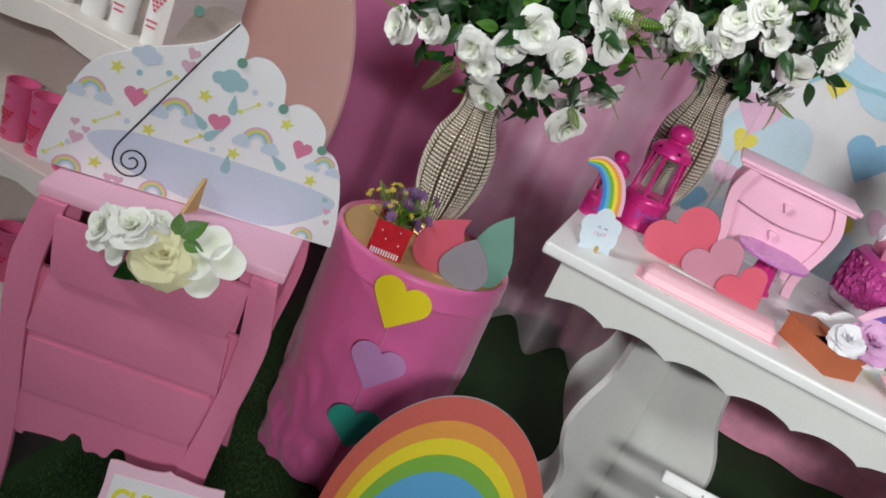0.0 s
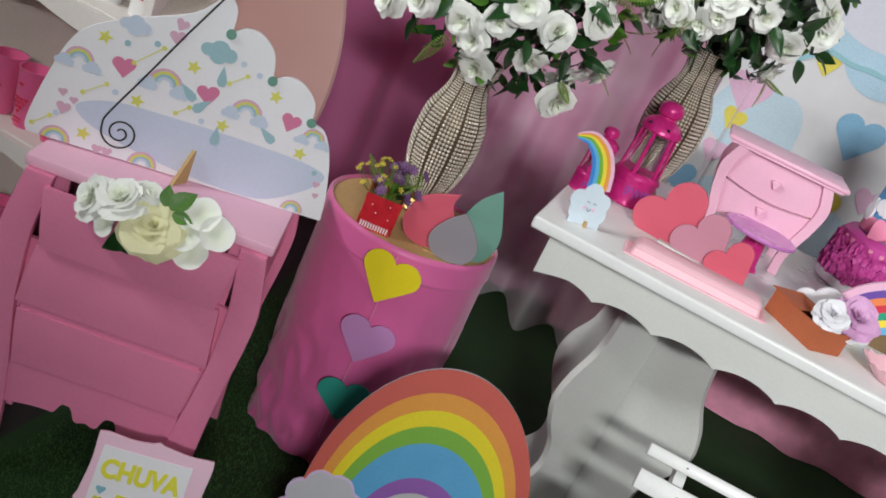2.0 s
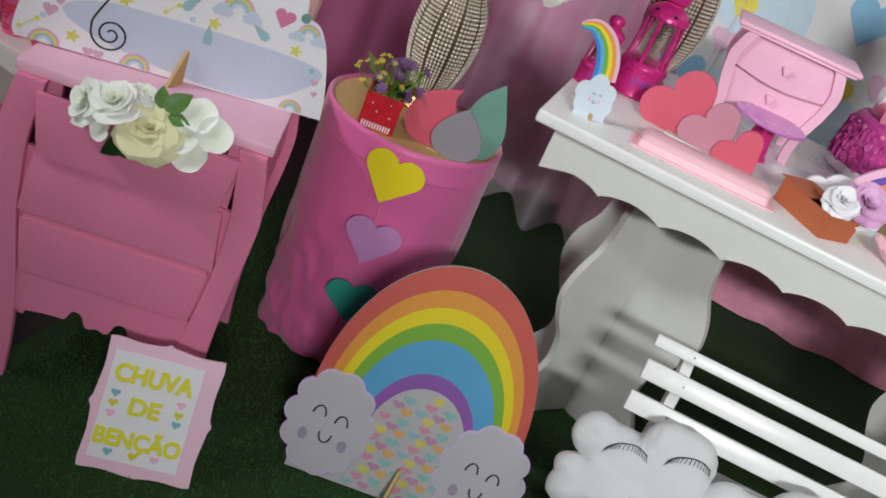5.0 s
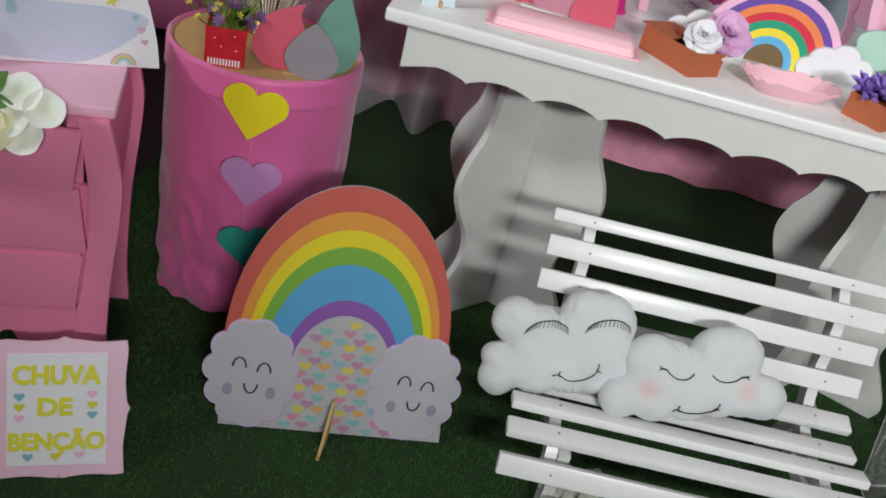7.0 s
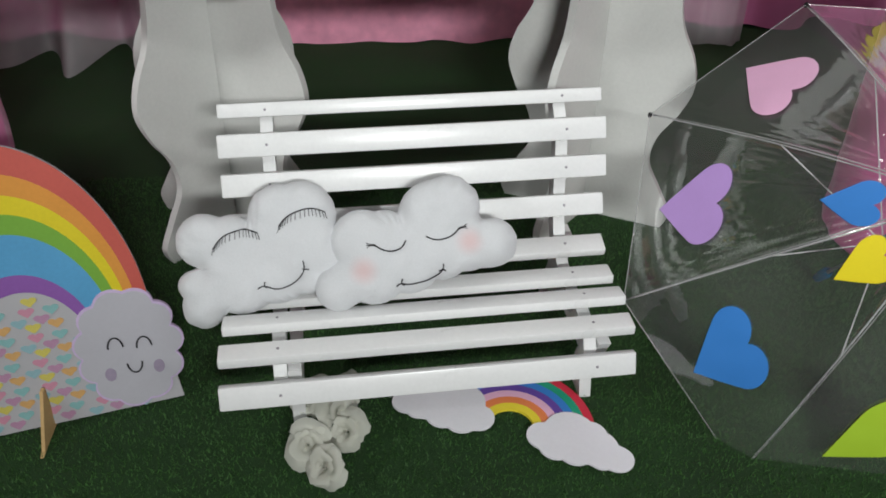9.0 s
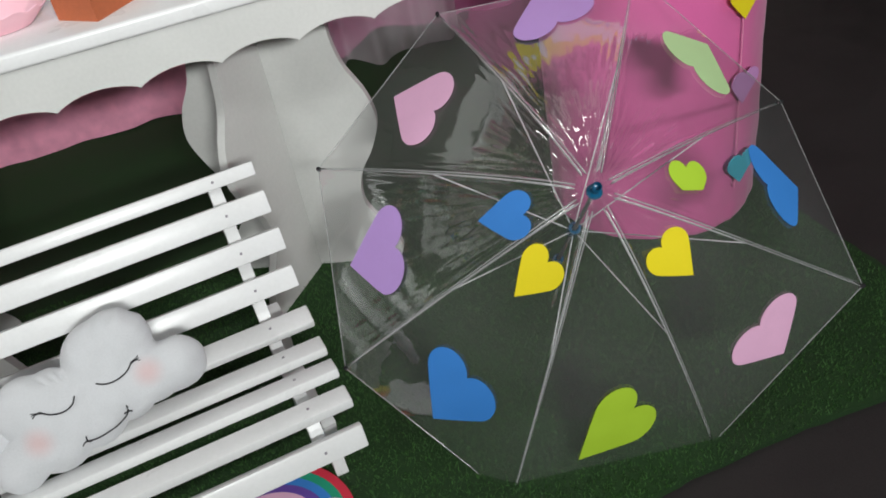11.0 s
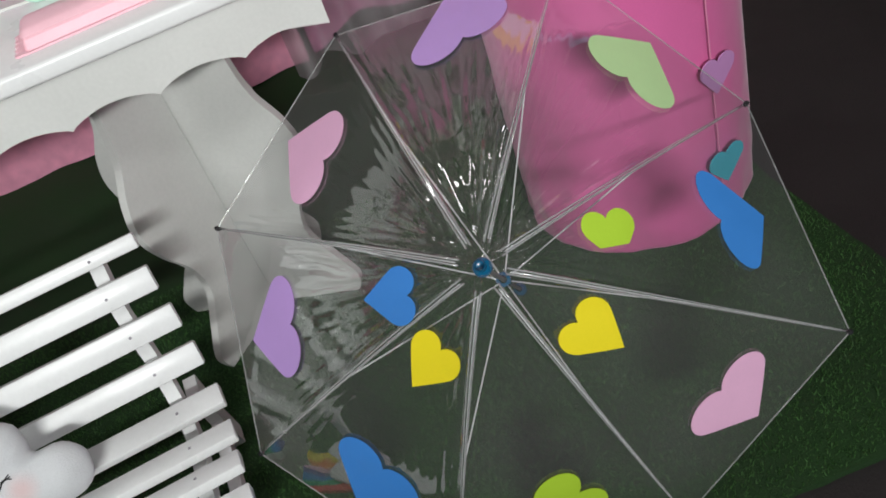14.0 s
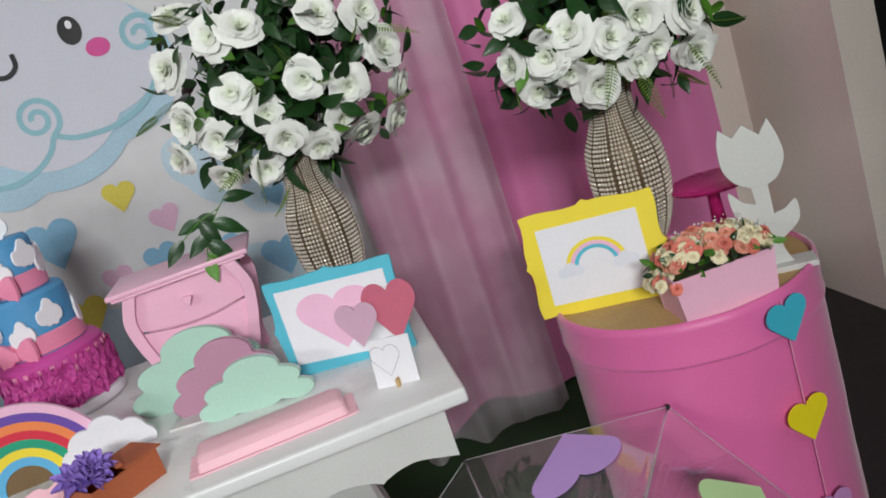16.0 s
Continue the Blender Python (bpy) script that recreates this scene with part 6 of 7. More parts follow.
def boat_tray():
    t = thing("boat_tray", "small scalloped pink card sweet tray on the table", "tray", pose(0.775, 0.118, TZ, 0, 0, 10))
    bm = bmesh.new()
    n = 64
    rows = []
    for s, z in ((0.62, 0.001), (0.66, 0.002), (1.0, 0.030), (0.99, 0.031), (0.64, 0.004)):
        row = []
        for i in range(n):
            a = 2 * math.pi * i / n
            ex = math.copysign(abs(math.cos(a)) ** 0.55, math.cos(a))
            ey = math.copysign(abs(math.sin(a)) ** 0.55, math.sin(a))
            k = s * (1 + (0.03 * math.cos(14 * a) if s > 0.9 else 0))
            row.append(bm.verts.new((0.098 * k * ex, 0.052 * k * ey, z + (0.003 * math.cos(14 * a) if s > 0.9 else 0))))
        rows.append(row)
    for p, q in zip(rows, rows[1:]):
        for i in range(n):
            j = (i + 1) % n
            bm.faces.new((p[i], p[j], q[j], q[i]))
    bm.faces.new(rows[-1])
    bm.faces.new(rows[0][::-1])
    part("body", bm, TRAYM, t, smooth=40)
    return t


boat_tray()


def craft_flower(parent, p, d, r, mats, seed, back=None, rose=0):
    """Layered paper flower facing d."""
    rnd = random.Random(seed)
    if back:
        o = [(1.15 * r * (1 + 0.07 * math.cos(9 * a)) * math.cos(a), 1.15 * r * (1 + 0.07 * math.cos(9 * a)) * math.sin(a)) for a in [2 * math.pi * k / 60 for k in range(60)]]
        bm = slab(o, -0.001, 0.001)
        part("petal_back", bm, back, parent, m=aim(p, d) @ pose(0, 0, -0.006, 90, 0, 0))
    if rose:
        part("paper_rose", rose_bm(rose, r), mats[0], parent, m=aim(p, d, 30), smooth=0)
        return
    for k, (count, tilt, size) in enumerate(((8, 78, 1.0), (7, 58, 0.85), (5, 36, 0.65), (4, 16, 0.45))):
        bm = bmesh.new()
        for i in range(count):
            phi = 2 * math.pi * i / count + k * 0.4
            a = radians(tilt)

            def fn(u, v, phi=phi, a=a, size=size, count=count):
                s = 2 * u - 1
                L = r * size
                w = 0.9 * math.pi / count * 2 * math.sin(math.pi * (0.15 + 0.75 * v))
                rad = L * v * math.sin(a) * (1 - 0.25 * s * s * v) + 0.002
                return (rad * math.cos(phi + s * w * 0.6), rad * math.sin(phi + s * w * 0.6), L * v * math.cos(a) + 0.004 * s * s)
            grid(4, 4, fn, bm)
        part("petal_ring", bm, mats[k % len(mats)], parent, m=aim(p, d, rnd.uniform(0, 90)), smooth=0)


def craft_box(x, y, turn, L, W, H, lab):
    t = thing("flower_box", lab, "box", pose(x, y, TZ, 0, 0, turn), group="terracotta flower boxes")
    hl, hw, th = L / 2, W / 2, 0.0025
    part("front", box(-hl, hl, -hw, -hw + th, 0, H), BROWN, t)
    part("back", box(-hl, hl, hw - th, hw, 0, H), BROWN, t)
    part("end", box(-hl, -hl + th, -hw + th, hw - th, 0, H), BROWN, t)
    part("end", box(hl - th, hl, -hw + th, hw - th, 0, H), BROWN, t)
    part("base", box(-hl + th, hl - th, -hw + th, hw - th, 0.0005, 0.004), BROWN, t)
    return t


b = craft_box(0.561, 0.1375, -51, 0.143, 0.082, 0.048, "terracotta card box with pink and white paper flowers")
part("lid_flap", box(-0.084, 0.005, -0.041, 0.044, -0.001, 0.0012), BROWN, b, "terracotta lid flap", m=pose(0, 0, 0.0495, 0, 0, 0))
part("wood_stick", box(-0.03, 0.03, -0.006, 0.006, -0.003, 0.003, 0.001), BROWN, b, m=pose(-0.005, 0.0, 0.055, 0, 0, -20))
PINKF = mat("pink_paper_petal", "dba6d2", 0.6, var=0.12, scale=40, bump=0.05)
VIOLF = mat("violet_paper_petal", "9a7cd0", 0.6, var=0.12, scale=40, bump=0.05)
craft_flower(b, (0.048, -0.010, 0.070), (0.35, -0.45, 0.8), 0.030, [PAPER], 3, PAPER, 61)
craft_flower(b, (0.044, 0.056, 0.070), (0.45, -0.4, 0.8), 0.042, [PINKF], 4, PAPER, 62)
b = craft_box(0.9535, 0.106, 44.5, 0.126, 0.082, 0.046, "terracotta card box with violet paper flowers")
part("lid_flap", box(0.004, 0.074, -0.041, 0.043, -0.001, 0.0012), BROWN, b, "terracotta lid flap", m=pose(0, 0, 0.0475, 0, 0, 0))
part("wood_stick", box(-0.03, 0.03, -0.006, 0.006, -0.003, 0.003, 0.001), BROWN, b, m=pose(0.012, 0.0, 0.053, 0, 0, 70))
for k, (px, py, pz) in enumerate(((-0.045, 0.026, 0.052), (-0.022, 0.004, 0.060), (-0.040, -0.006, 0.052))):
    craft_flower(b, (px, py, pz), (-0.2 + 0.3 * k, -0.5, 0.9), 0.040, [VIOLF], 10 + k)


def cloud_trio():
    t = thing("cloud_trio", "three overlapping painted wooden clouds in mint and mauve", "ornament", pose(1.10, 0.322, TZ, 0, 0, -12))

    def shape(cx, w, h):
        circ = [(-0.33, 0.17, 0.19), (-0.22, 0.45, 0.2), (0.05, 0.70, 0.25), (0.26, 0.45, 0.19), (0.36, 0.17, 0.17), (0.0, 0.3, 0.32)]
        o = cloud([(x, z * 1.0, r) for x, z, r in circ], 90, (0.0, 0.28), 0.0)
        return [(cx + x * w, z * h) for x, z in o]

    wedge = mat("mint_painted_wood", "b2d6c6", 0.5, var=0.05, bump=0.03)
    mauve = mat("mauve_painted_wood", "bb8aa2", 0.5, var=0.05, bump=0.03)
    for x, y, w, h, m2, lab in ((-0.030, 0.062, 0.29, 0.158, wedge, "mint painted cloud"), (0.040, 0.0, 0.225, 0.138, mauve, "mauve painted cloud"), (0.100, -0.058, 0.21, 0.104, wedge, "mint painted cloud")):
        c = part("cloud", slab(shape(x, w, h), y, y + 0.012, bevel=0.001), m2, t, lab)
        rim = slab(shape(x, w * 1.0, h), y + 0.0125, y + 0.0145)
        part("white_edge", rim, PAPER, c)
    part("foot", box(-0.08, 0.12, -0.04, 0.07, 0.0, 0.004), GREYW, t)
    return t


cloud_trio()


def turquoise_frame():
    m = Matrix.Translation((1.254, 0.329, TZ)) @ pose(0, 0, 0, 0, 0, -16) @ pose(0, 0, 0, 0, 2.7, 0)
    t = thing("heart_picture", "turquoise wavy frame with a printed pink heart on the table", "picture", m)
    part("frame_board", slab(wavy_frame(0.246, 0.193, 0.004, 1), 0.0, 0.006, bevel=0.001), EVA["turquoise"], t, "turquoise frame")
    part("paper", slab([(0.019, 0.026), (0.226, 0.022), (0.228, 0.173), (0.016, 0.174)], -0.0016, -0.0002), PAPER, t)
    part("heart_print", slab(heart(0.150, 0.116, 48, 0.122, 0.098, 0), -0.0028, -0.0018), EVA["palepink"], t, "pale pink printed heart")
    part("stand", slab([(0.0, 0.002), (0.07, 0.013), (0.004, 0.15), (0.0, 0.15)], -0.002, 0.002), KRAFT, t, m=pose(0.12, 0.0065, 0.0, 0, 0, 90))
    return t


turquoise_frame()


MAUVECARD = mat("mauve_card", "cfa6bd", 0.6, var=0.05, bump=0.03)
ROSECARD = mat("rose_card", "c9667e", 0.6, var=0.05, bump=0.03)


def heart_card():
    m = Matrix.Translation((1.419, 0.117, TZ)) @ pose(0, 0, 0, 0, 0, -21)
    t = thing("heart_card", "white card stand with mauve and rose hearts above it", "card", m)
    part("base_card", slab([(-0.022, 0.0), (0.054, 0.0), (0.060, 0.085), (-0.012, 0.088)], 0.0, 0.002), PAPER, t)
    pts = heart(0.052, 0.056, 30, 0.010, 0.047)
    part("drawn_heart", flat_line(pts + pts[:1], 0.0008, -0.0004), EVA["grey"], t, "grey pencil heart")
    part("mauve_heart", slab(heart(0.074, 0.078, 40, -0.015, 0.120, -4), -0.003, -0.001), MAUVECARD, t, "pale mauve card heart")
    part("rose_heart", slab(heart(0.092, 0.106, 40, 0.047, 0.128, -2), 0.003, 0.005), ROSECARD, t, "rose card heart")
    part("tab", slab([(0.016, 0.0), (0.021, 0.0), (0.021, 0.014), (0.016, 0.014)], -0.012, -0.0004), KRAFT, t)
    return t


heart_card()


# ---- things on the low drum ----
def drop_trio():
    t = thing("drop_trio", "three overlapping painted wooden raindrops on the drum", "ornament", pose(-0.140, 0.052, 0.586, 0, 0, 14) @ Matrix.Scale(0.95, 4))

    def leafy(cx, w, h, tipx):
        """Rounded below, pointed above."""
        p = [(0.0, 0.0), (0.30, 0.06), (0.47, 0.26), (0.46, 0.48), (0.26, 0.78)]
        right = smooth_line(p + [(tipx, 1.0)], 6)
        left = smooth_line([(-x, z) for x, z in p] + [(tipx, 1.0)], 6)
        return [(cx + x * w, z * h) for x, z in right + left[::-1][1:-1]]

    part("rose_drop", slab(leafy(-0.058, 0.125, 0.148, 0.30), 0.004, 0.010, bevel=0.001), EVA["crimson"], t, "rose painted drop")
    part("green_drop", slab(leafy(0.052, 0.105, 0.185, 0.10), 0.032, 0.038, bevel=0.001), EVA["sage"], t, "sage green painted drop")
    part("grey_drop", slab(leafy(0.006, 0.115, 0.122, 0.0), -0.022, -0.016, bevel=0.001), EVA["grey"], t, "grey painted drop")
    part("foot", box(-0.05, 0.05, -0.012, 0.036, 0.0, 0.004), KRAFT, t)
    return t


drop_trio()
YFLOW = mat("yellow_tiny_petal", "cbb840", 0.7, var=0.1, bump=0.05)
PFLOW = mat("mauve_tiny_petal", "75507c", 0.7, var=0.15, bump=0.05)


def tiny_flower_bm(r, petals=5):
    bm = bmesh.new()
    for k in range(petals):
        phi = 2 * math.pi * k / petals

        def fn(u, v, phi=phi):
            s = 2 * u - 1
            w = 0.45 * math.sin(math.pi * (0.1 + 0.8 * v))
            return (r * v * math.cos(phi + s * w), r * v * math.sin(phi + s * w), r * (0.35 * v + 0.15 * s * s))
        grid(2, 3, fn, bm)
    return bm


def red_pot():
    t = thing("flower_pot", "red glittery square pot with small wild flowers on the drum", "flower pot", pose(-0.2985, 0.021, 0.586, 0, 0, 17) @ Matrix.Scale(1.04, 4))
    red = mat("red_glitter_card", "c8202e", 0.4, var=0.15, scale=60, bump=0.1)
    o = [(-0.032, 0.0), (0.032, 0.0), (0.038, 0.075), (-0.038, 0.075)]
    for q in range(4):
        part("side", slab(o, -0.0385, -0.0365), red, t, m=pose(0, 0, 0, 0, 0, 90 * q) @ Matrix.Translation((0, 0.002, 0)))
    part("soil", box(-0.033, 0.033, -0.033, 0.033, 0.0, 0.062), KRAFT, t)
    for k in range(11):
        part("fringe_bar", box(-0.030 + k * 0.0055, -0.027 + k * 0.0055, -0.0380, -0.0368, 0.004, 0.016), PAPER, t)
    for k, (x, z) in enumerate(((-0.02, 0.055), (0.015, 0.062), (0.02, 0.035), (-0.008, 0.04))):
        part("white_dot", slab(ellipse(0.0014, 0.0014, 8, x, z), -0.0375, -0.0365), PAPER, t)
    rnd = random.Random(12)
    yf = link("tiny_flower", tiny_flower_bm(0.007), YFLOW, smooth=0)
    pf = link("tiny_flower", tiny_flower_bm(0.013, 8), PFLOW, smooth=0)
    STORE.extend([yf, pf])
    for k in range(46):
        a, r = rnd.uniform(0, 6.28), rnd.uniform(0.0, 0.055)
        z = rnd.uniform(0.082, 0.15) - r * 0.35
        p = Vector((r * math.cos(a) + (0.015 if k % 2 else -0.02), r * math.sin(a), z))
        part("stem", tube([(p.x * 0.4, p.y * 0.4, 0.06), (p.x * 0.8, p.y * 0.8, z * 0.7 + 0.015), p], 0.0007, 4), LEAFL, t)
        src = pf if k % 2 else yf
        again(src, aim(p, (p.x * 8 + rnd.uniform(-0.4, 0.4), p.y * 8 - 0.4, 0.7), rnd.uniform(0, 360)), t, "tiny_flower")
    for k in range(16):
        a = rnd.uniform(0, 6.28)
        again(LEAVES[k % 3], aim((0.02 * math.cos(a), 0.02 * math.sin(a), rnd.uniform(0.065, 0.1)), (math.cos(a), math.sin(a), -0.2), rnd.uniform(-40, 40)) @ pose(0, 0, 0, 60, 0, 0) @ Matrix.Scale(rnd.uniform(0.3, 0.5), 4), t, "leaf")
    for k in range(10):
        a = rnd.uniform(0, 6.28)
        again(FERNS[k % 2], aim((0.01 * math.cos(a), 0.01 * math.sin(a), 0.07), (0.6 * math.cos(a), 0.6 * math.sin(a), 1)) @ pose(0, 0, 0, 70, 0, rnd.uniform(0, 360)) @ Matrix.Scale(0.9, 4), t, "fern")
    return t


red_pot()

# ---- things on the tall drum ----
DZ = 0.748


def yellow_frame():
    m = Matrix.Translation((1.731, 0.226, DZ)) @ pose(0, 0, 0, 0, 0, -25) @ pose(0, 0, 0, -8, 0, 0)
    t = thing("rainbow_picture", "yellow wavy frame with a small printed rainbow on the drum", "picture", m)
    part("frame_board", slab(wavy_frame(0.244, 0.194, 0.005, 3), 0.0, 0.006, bevel=0.001), EVA["sun"], t, "yellow frame")
    part("paper", slab([(0.026, 0.022), (0.214, 0.022), (0.212, 0.166), (0.026, 0.166)], -0.0016, -0.0002), PAPER, t)
    for k, key in enumerate(("sun", "palepink", "turquoise")):
        ra, rb = 0.056 - k * 0.0075, 0.056 - (k + 1) * 0.0075
        part("rainbow_print", slab(band(ra, ra * 0.9, 0.082, rb, rb * 0.9, 0.082, 0.122, 30, 10, 170), -0.0026, -0.0017), EVA[key], t)
    for dx in (-0.05, 0.052):
        part("cloud_print", slab(cloud([(0.122 + dx, 0.082, 0.013), (0.108 + dx, 0.078, 0.010), (0.137 + dx, 0.078, 0.010)], 36, (0.122 + dx, 0.08)), -0.0036, -0.0027), EVA["fade"], t)
    part("stand", slab([(0.0, 0.002), (0.06, 0.009), (0.004, 0.15), (0.0, 0.15)], -0.002, 0.002), KRAFT, t, m=pose(0.13, 0.0065, 0.0, 0, 0, 90))
    return t


yellow_frame()


def pink_flower_box():
    t = thing("flower_box", "pale pink card box packed with small coral roses", "flower box", pose(1.982, 0.018, DZ, 0, 0, -3))
    hl, hw, H = 0.080, 0.050, 0.078
    for y0, y1 in ((-hw, -hw + 0.003), (hw - 0.003, hw)):
        part("side", slab([(-hl, 0), (hl, 0), (hl + 0.008, H), (-hl - 0.008, H)], y0, y1), PINKL, t)
    for sx in (-1, 1):
        part("end", slab([(-hw + 0.0035, 0), (hw - 0.0035, 0), (hw - 0.0035, H), (-hw + 0.0035, H)], -0.0015, 0.0015), PINKL, t, m=pose(sx * (hl - 0.002), 0, 0, 0, sx * 5, 0) @ pose(0, 0, 0, 0, 0, 90))
    part("filling", box(-hl + 0.006, hl - 0.006, -hw + 0.005, hw - 0.005, 0.001, H - 0.006), LEAF, t)
    coral = mat("coral_silk_petal", "e2957e", 0.7, var=0.1, scale=40, bump=0.08, piece=0.12)
    deep = mat("salmon_silk_petal", "de7a6a", 0.7, var=0.1, scale=40, bump=0.08, piece=0.1)
    cream = mat("cream_small_petal", "ece0bc", 0.7, var=0.06, scale=40, bump=0.08)
    lay = ((3, 14, 0.6), (4, 34, 0.8), (5, 58, 1.0), (6, 80, 1.08))
    kinds = [link("small_rose", rose_bm(30 + k, 0.0155, lay), mt, smooth=0) for k, mt in enumerate((coral, deep, cream, cream))]
    STORE.extend(kinds)
    rnd = random.Random(21)
    for k in range(125):
        u, v = rnd.uniform(-1.3, 1.2), rnd.uniform(-1.15, 1)
        p = Vector((u * hl, v * hw * 0.95, H + 0.046 * (1 - 0.45 * u * u) * (1 - 0.4 * v * v) + rnd.uniform(-0.008, 0.006) - (0.02 if u < -1.02 else 0)))
        again(kinds[rnd.randrange(4)], aim(p, (u * 0.8, v * 0.7 - 0.5, 0.9), rnd.uniform(0, 360)) @ Matrix.Scale(rnd.uniform(0.55, 0.8), 4), t, "small_rose")
    for k in range(90):
        u, v = rnd.uniform(-1.25, 1.2), rnd.uniform(-1.15, 1)
        again(LEAVES[2 if k % 3 else 0], aim((u * hl, v * hw, H + rnd.uniform(0.0, 0.03)), (u, v - 0.3, 0.5), rnd.uniform(0, 360)) @ pose(0, 0, 0, 50, 0, 0) @ Matrix.Scale(rnd.uniform(0.3, 0.5), 4), t, "leaf")
    sprig = mat("tiny_white_sprig", "e4e4da", 0.7, bump=0)
    bm = bmesh.new()
    for k in range(150):
        c = Vector((rnd.uniform(-0.6, 1.0) * hl, rnd.uniform(-0.8, 0.9) * hw, H + 0.034 + rnd.uniform(-0.004, 0.016)))
        bmesh.ops.create_icosphere(bm, subdivisions=1, radius=rnd.uniform(0.0012, 0.0024), matrix=Matrix.Translation(c))
    tagged(part("white_sprig", bm, sprig, t), "tiny white filler blossoms", kind="stuff")
    return t


pink_flower_box()


def tulip_cutout():
    m = Matrix.Translation((2.103, 0.055, DZ)) @ pose(0, 0, 0, 0, 0, -24)
    t = thing("tulip_cutout", "white painted wooden tulip cut-out standing on the drum", "ornament", m)
    head = smooth_line([(-0.003, 0.152), (-0.027, 0.167), (-0.042, 0.195), (-0.042, 0.235), (-0.034, 0.263)], 6) + [(-0.015, 0.244), (0.004, 0.262), (0.027, 0.239), (0.045, 0.263)] + smooth_line([(0.055, 0.232), (0.059, 0.195), (0.043, 0.163), (0.024, 0.152)], 6)
    part("head", slab(head, 0, 0.006, bevel=0.001), GREYW, t)
    stem = smooth_line([(-0.003, 0.156), (-0.001, 0.118), (0.0, 0.06), (-0.004, 0.0)], 6) + smooth_line([(0.044, 0.0), (0.028, 0.036), (0.024, 0.094), (0.024, 0.156)], 6)
    part("stem", slab(stem, 0.0005, 0.0055), GREYW, t)
    part("leaf", slab(smooth_line([(0.016, 0.050), (0.033, 0.056), (0.056, 0.074), (0.064, 0.092), (0.061, 0.116), (0.042, 0.104), (0.020, 0.094)], 5, True), 0.001, 0.005), GREYW, t)
    part("leaf", slab(smooth_line([(0.006, 0.070), (-0.020, 0.085), (-0.038, 0.110), (-0.041, 0.152), (-0.020, 0.130), (0.004, 0.116)], 5, True), 0.001, 0.005), GREYW, t)
    part("base", box(-0.010, 0.074, -0.022, 0.028, 0.0, 0.010, 0.001), GREYW, t)
    return t


tulip_cutout()


def magenta_stand():
    t = thing("cake_stand", "magenta plate on a stem behind the tulip on the drum", "cake stand", pose(2.140, 0.285, DZ), group="magenta cake stands")
    part("plate", lathe([(0, 0.112), (0.078, 0.116), (0.084, 0.122), (0.080, 0.124), (0, 0.120)], 48), MAGENTA, t, smooth=40)
    part("stem", lathe([(0, 0), (0.034, 0), (0.034, 0.004), (0.016, 0.014), (0.012, 0.09), (0.020, 0.112), (0, 0.112)], 24), MAGENTA, t, smooth=40)
    return t


magenta_stand()

# ---- nightstand flowers ----


def rose_spray():
    t = thing("rose_spray", "spray of white and cream cloth roses on the open drawer", "flowers", NIGHT)
    big = rose_kind(51, PETALC, 0.058, ((2, 3, 0.46), (3, 8, 0.58), (3, 18, 0.70), (4, 34, 0.84), (5, 54, 0.96), (5, 72, 0.98)))
    STORE.extend(big)
    for x, y, z, k, src, d in ((-0.076, -0.036, 0.624, 0.80, ROSES[0], (-0.7, -0.6, 0.4)), (-0.036, -0.042, 0.640, 0.86, ROSES[3], (-0.3, -0.5, 0.8)), (0.020, -0.050, 0.622, 0.78, big, (0.0, -0.7, 0.7)), (-0.006, -0.022, 0.652, 0.62, ROSES[2], (0.2, -0.2, 1))):
        again_rose(src, aim((x, y, z), d, 40 * x) @ Matrix.Scale(k, 4), t)

    def disc(u, v):
        a, b = 2 * u - 1, 2 * v - 1
        x, y = a * math.sqrt(1 - b * b / 2), b * math.sqrt(1 - a * a / 2)
        return (0.029 * x * (1 + 0.05 * math.sin(5 * y)), 0.029 * y, 0.007 * (x * x + y * y) + 0.003 * noise.noise((x * 2, y * 2, 3)))

    pet = link("round_petal", grid(10, 10, disc), PETALW, smooth=0)
    STORE.append(pet)
    for k, (x, y, z, dx, dz) in enumerate(((0.088, -0.046, 0.600, -0.1, 0.1), (0.117, -0.046, 0.646, 0.3, 0.5), (0.086, -0.034, 0.664, 0.0, 0.8), (0.072, -0.046, 0.626, -0.3, 0.4))):
        again(pet, aim((x, y, z), (dx, -0.85, 0.45 + dz * 0.4), 70 * k), t, "petal")
    again(pet, aim((-0.050, -0.052, 0.606), (-0.5, -0.9, 0.2), 20) @ Matrix.Diagonal((0.75, 1.0, 1, 1)), t, "petal")
    for x, z, tn, k in ((0.036, 0.664, -42, 0.98), (0.030, 0.664, 12, 0.72), (0.044, 0.656, -95, 0.68), (-0.002, 0.594, 128, 0.78), (0.022, 0.590, 112, 0.80)):
        again(LEAVES[2 if tn < 90 else 1], pose(x, -0.052, z, 62, 0, 0) @ pose(0, 0, 0, 0, 0, tn) @ Matrix.Diagonal((k * 1.25, k, k, 1)), t, "leaf")
    return t


rose_spray()


# ---- beaded vases with bouquets ----
GOLD = mat("dull_gold_metal", "9a7c50", 0.35, 0.9, var=0.15, bump=0.02)
BEADM = mat("champagne_bead", "f0e6d8", 0.16, 0.3, var=0.2, scale=60, fine=400, bump=0)
DARKG = mat("dark_vase_core", "6e5c48", 0.5, 0.5, var=0.1, bump=0)
PROF = smooth_line([(0.047, 0.0), (0.045, 0.010), (0.036, 0.026), (0.045, 0.046), (0.062, 0.078), (0.0745, 0.118), (0.0795, 0.155), (0.079, 0.186), (0.074, 0.222), (0.061, 0.25), (0.050, 0.275), (0.045, 0.297), (0.047, 0.32), (0.056, 0.350)], 6)


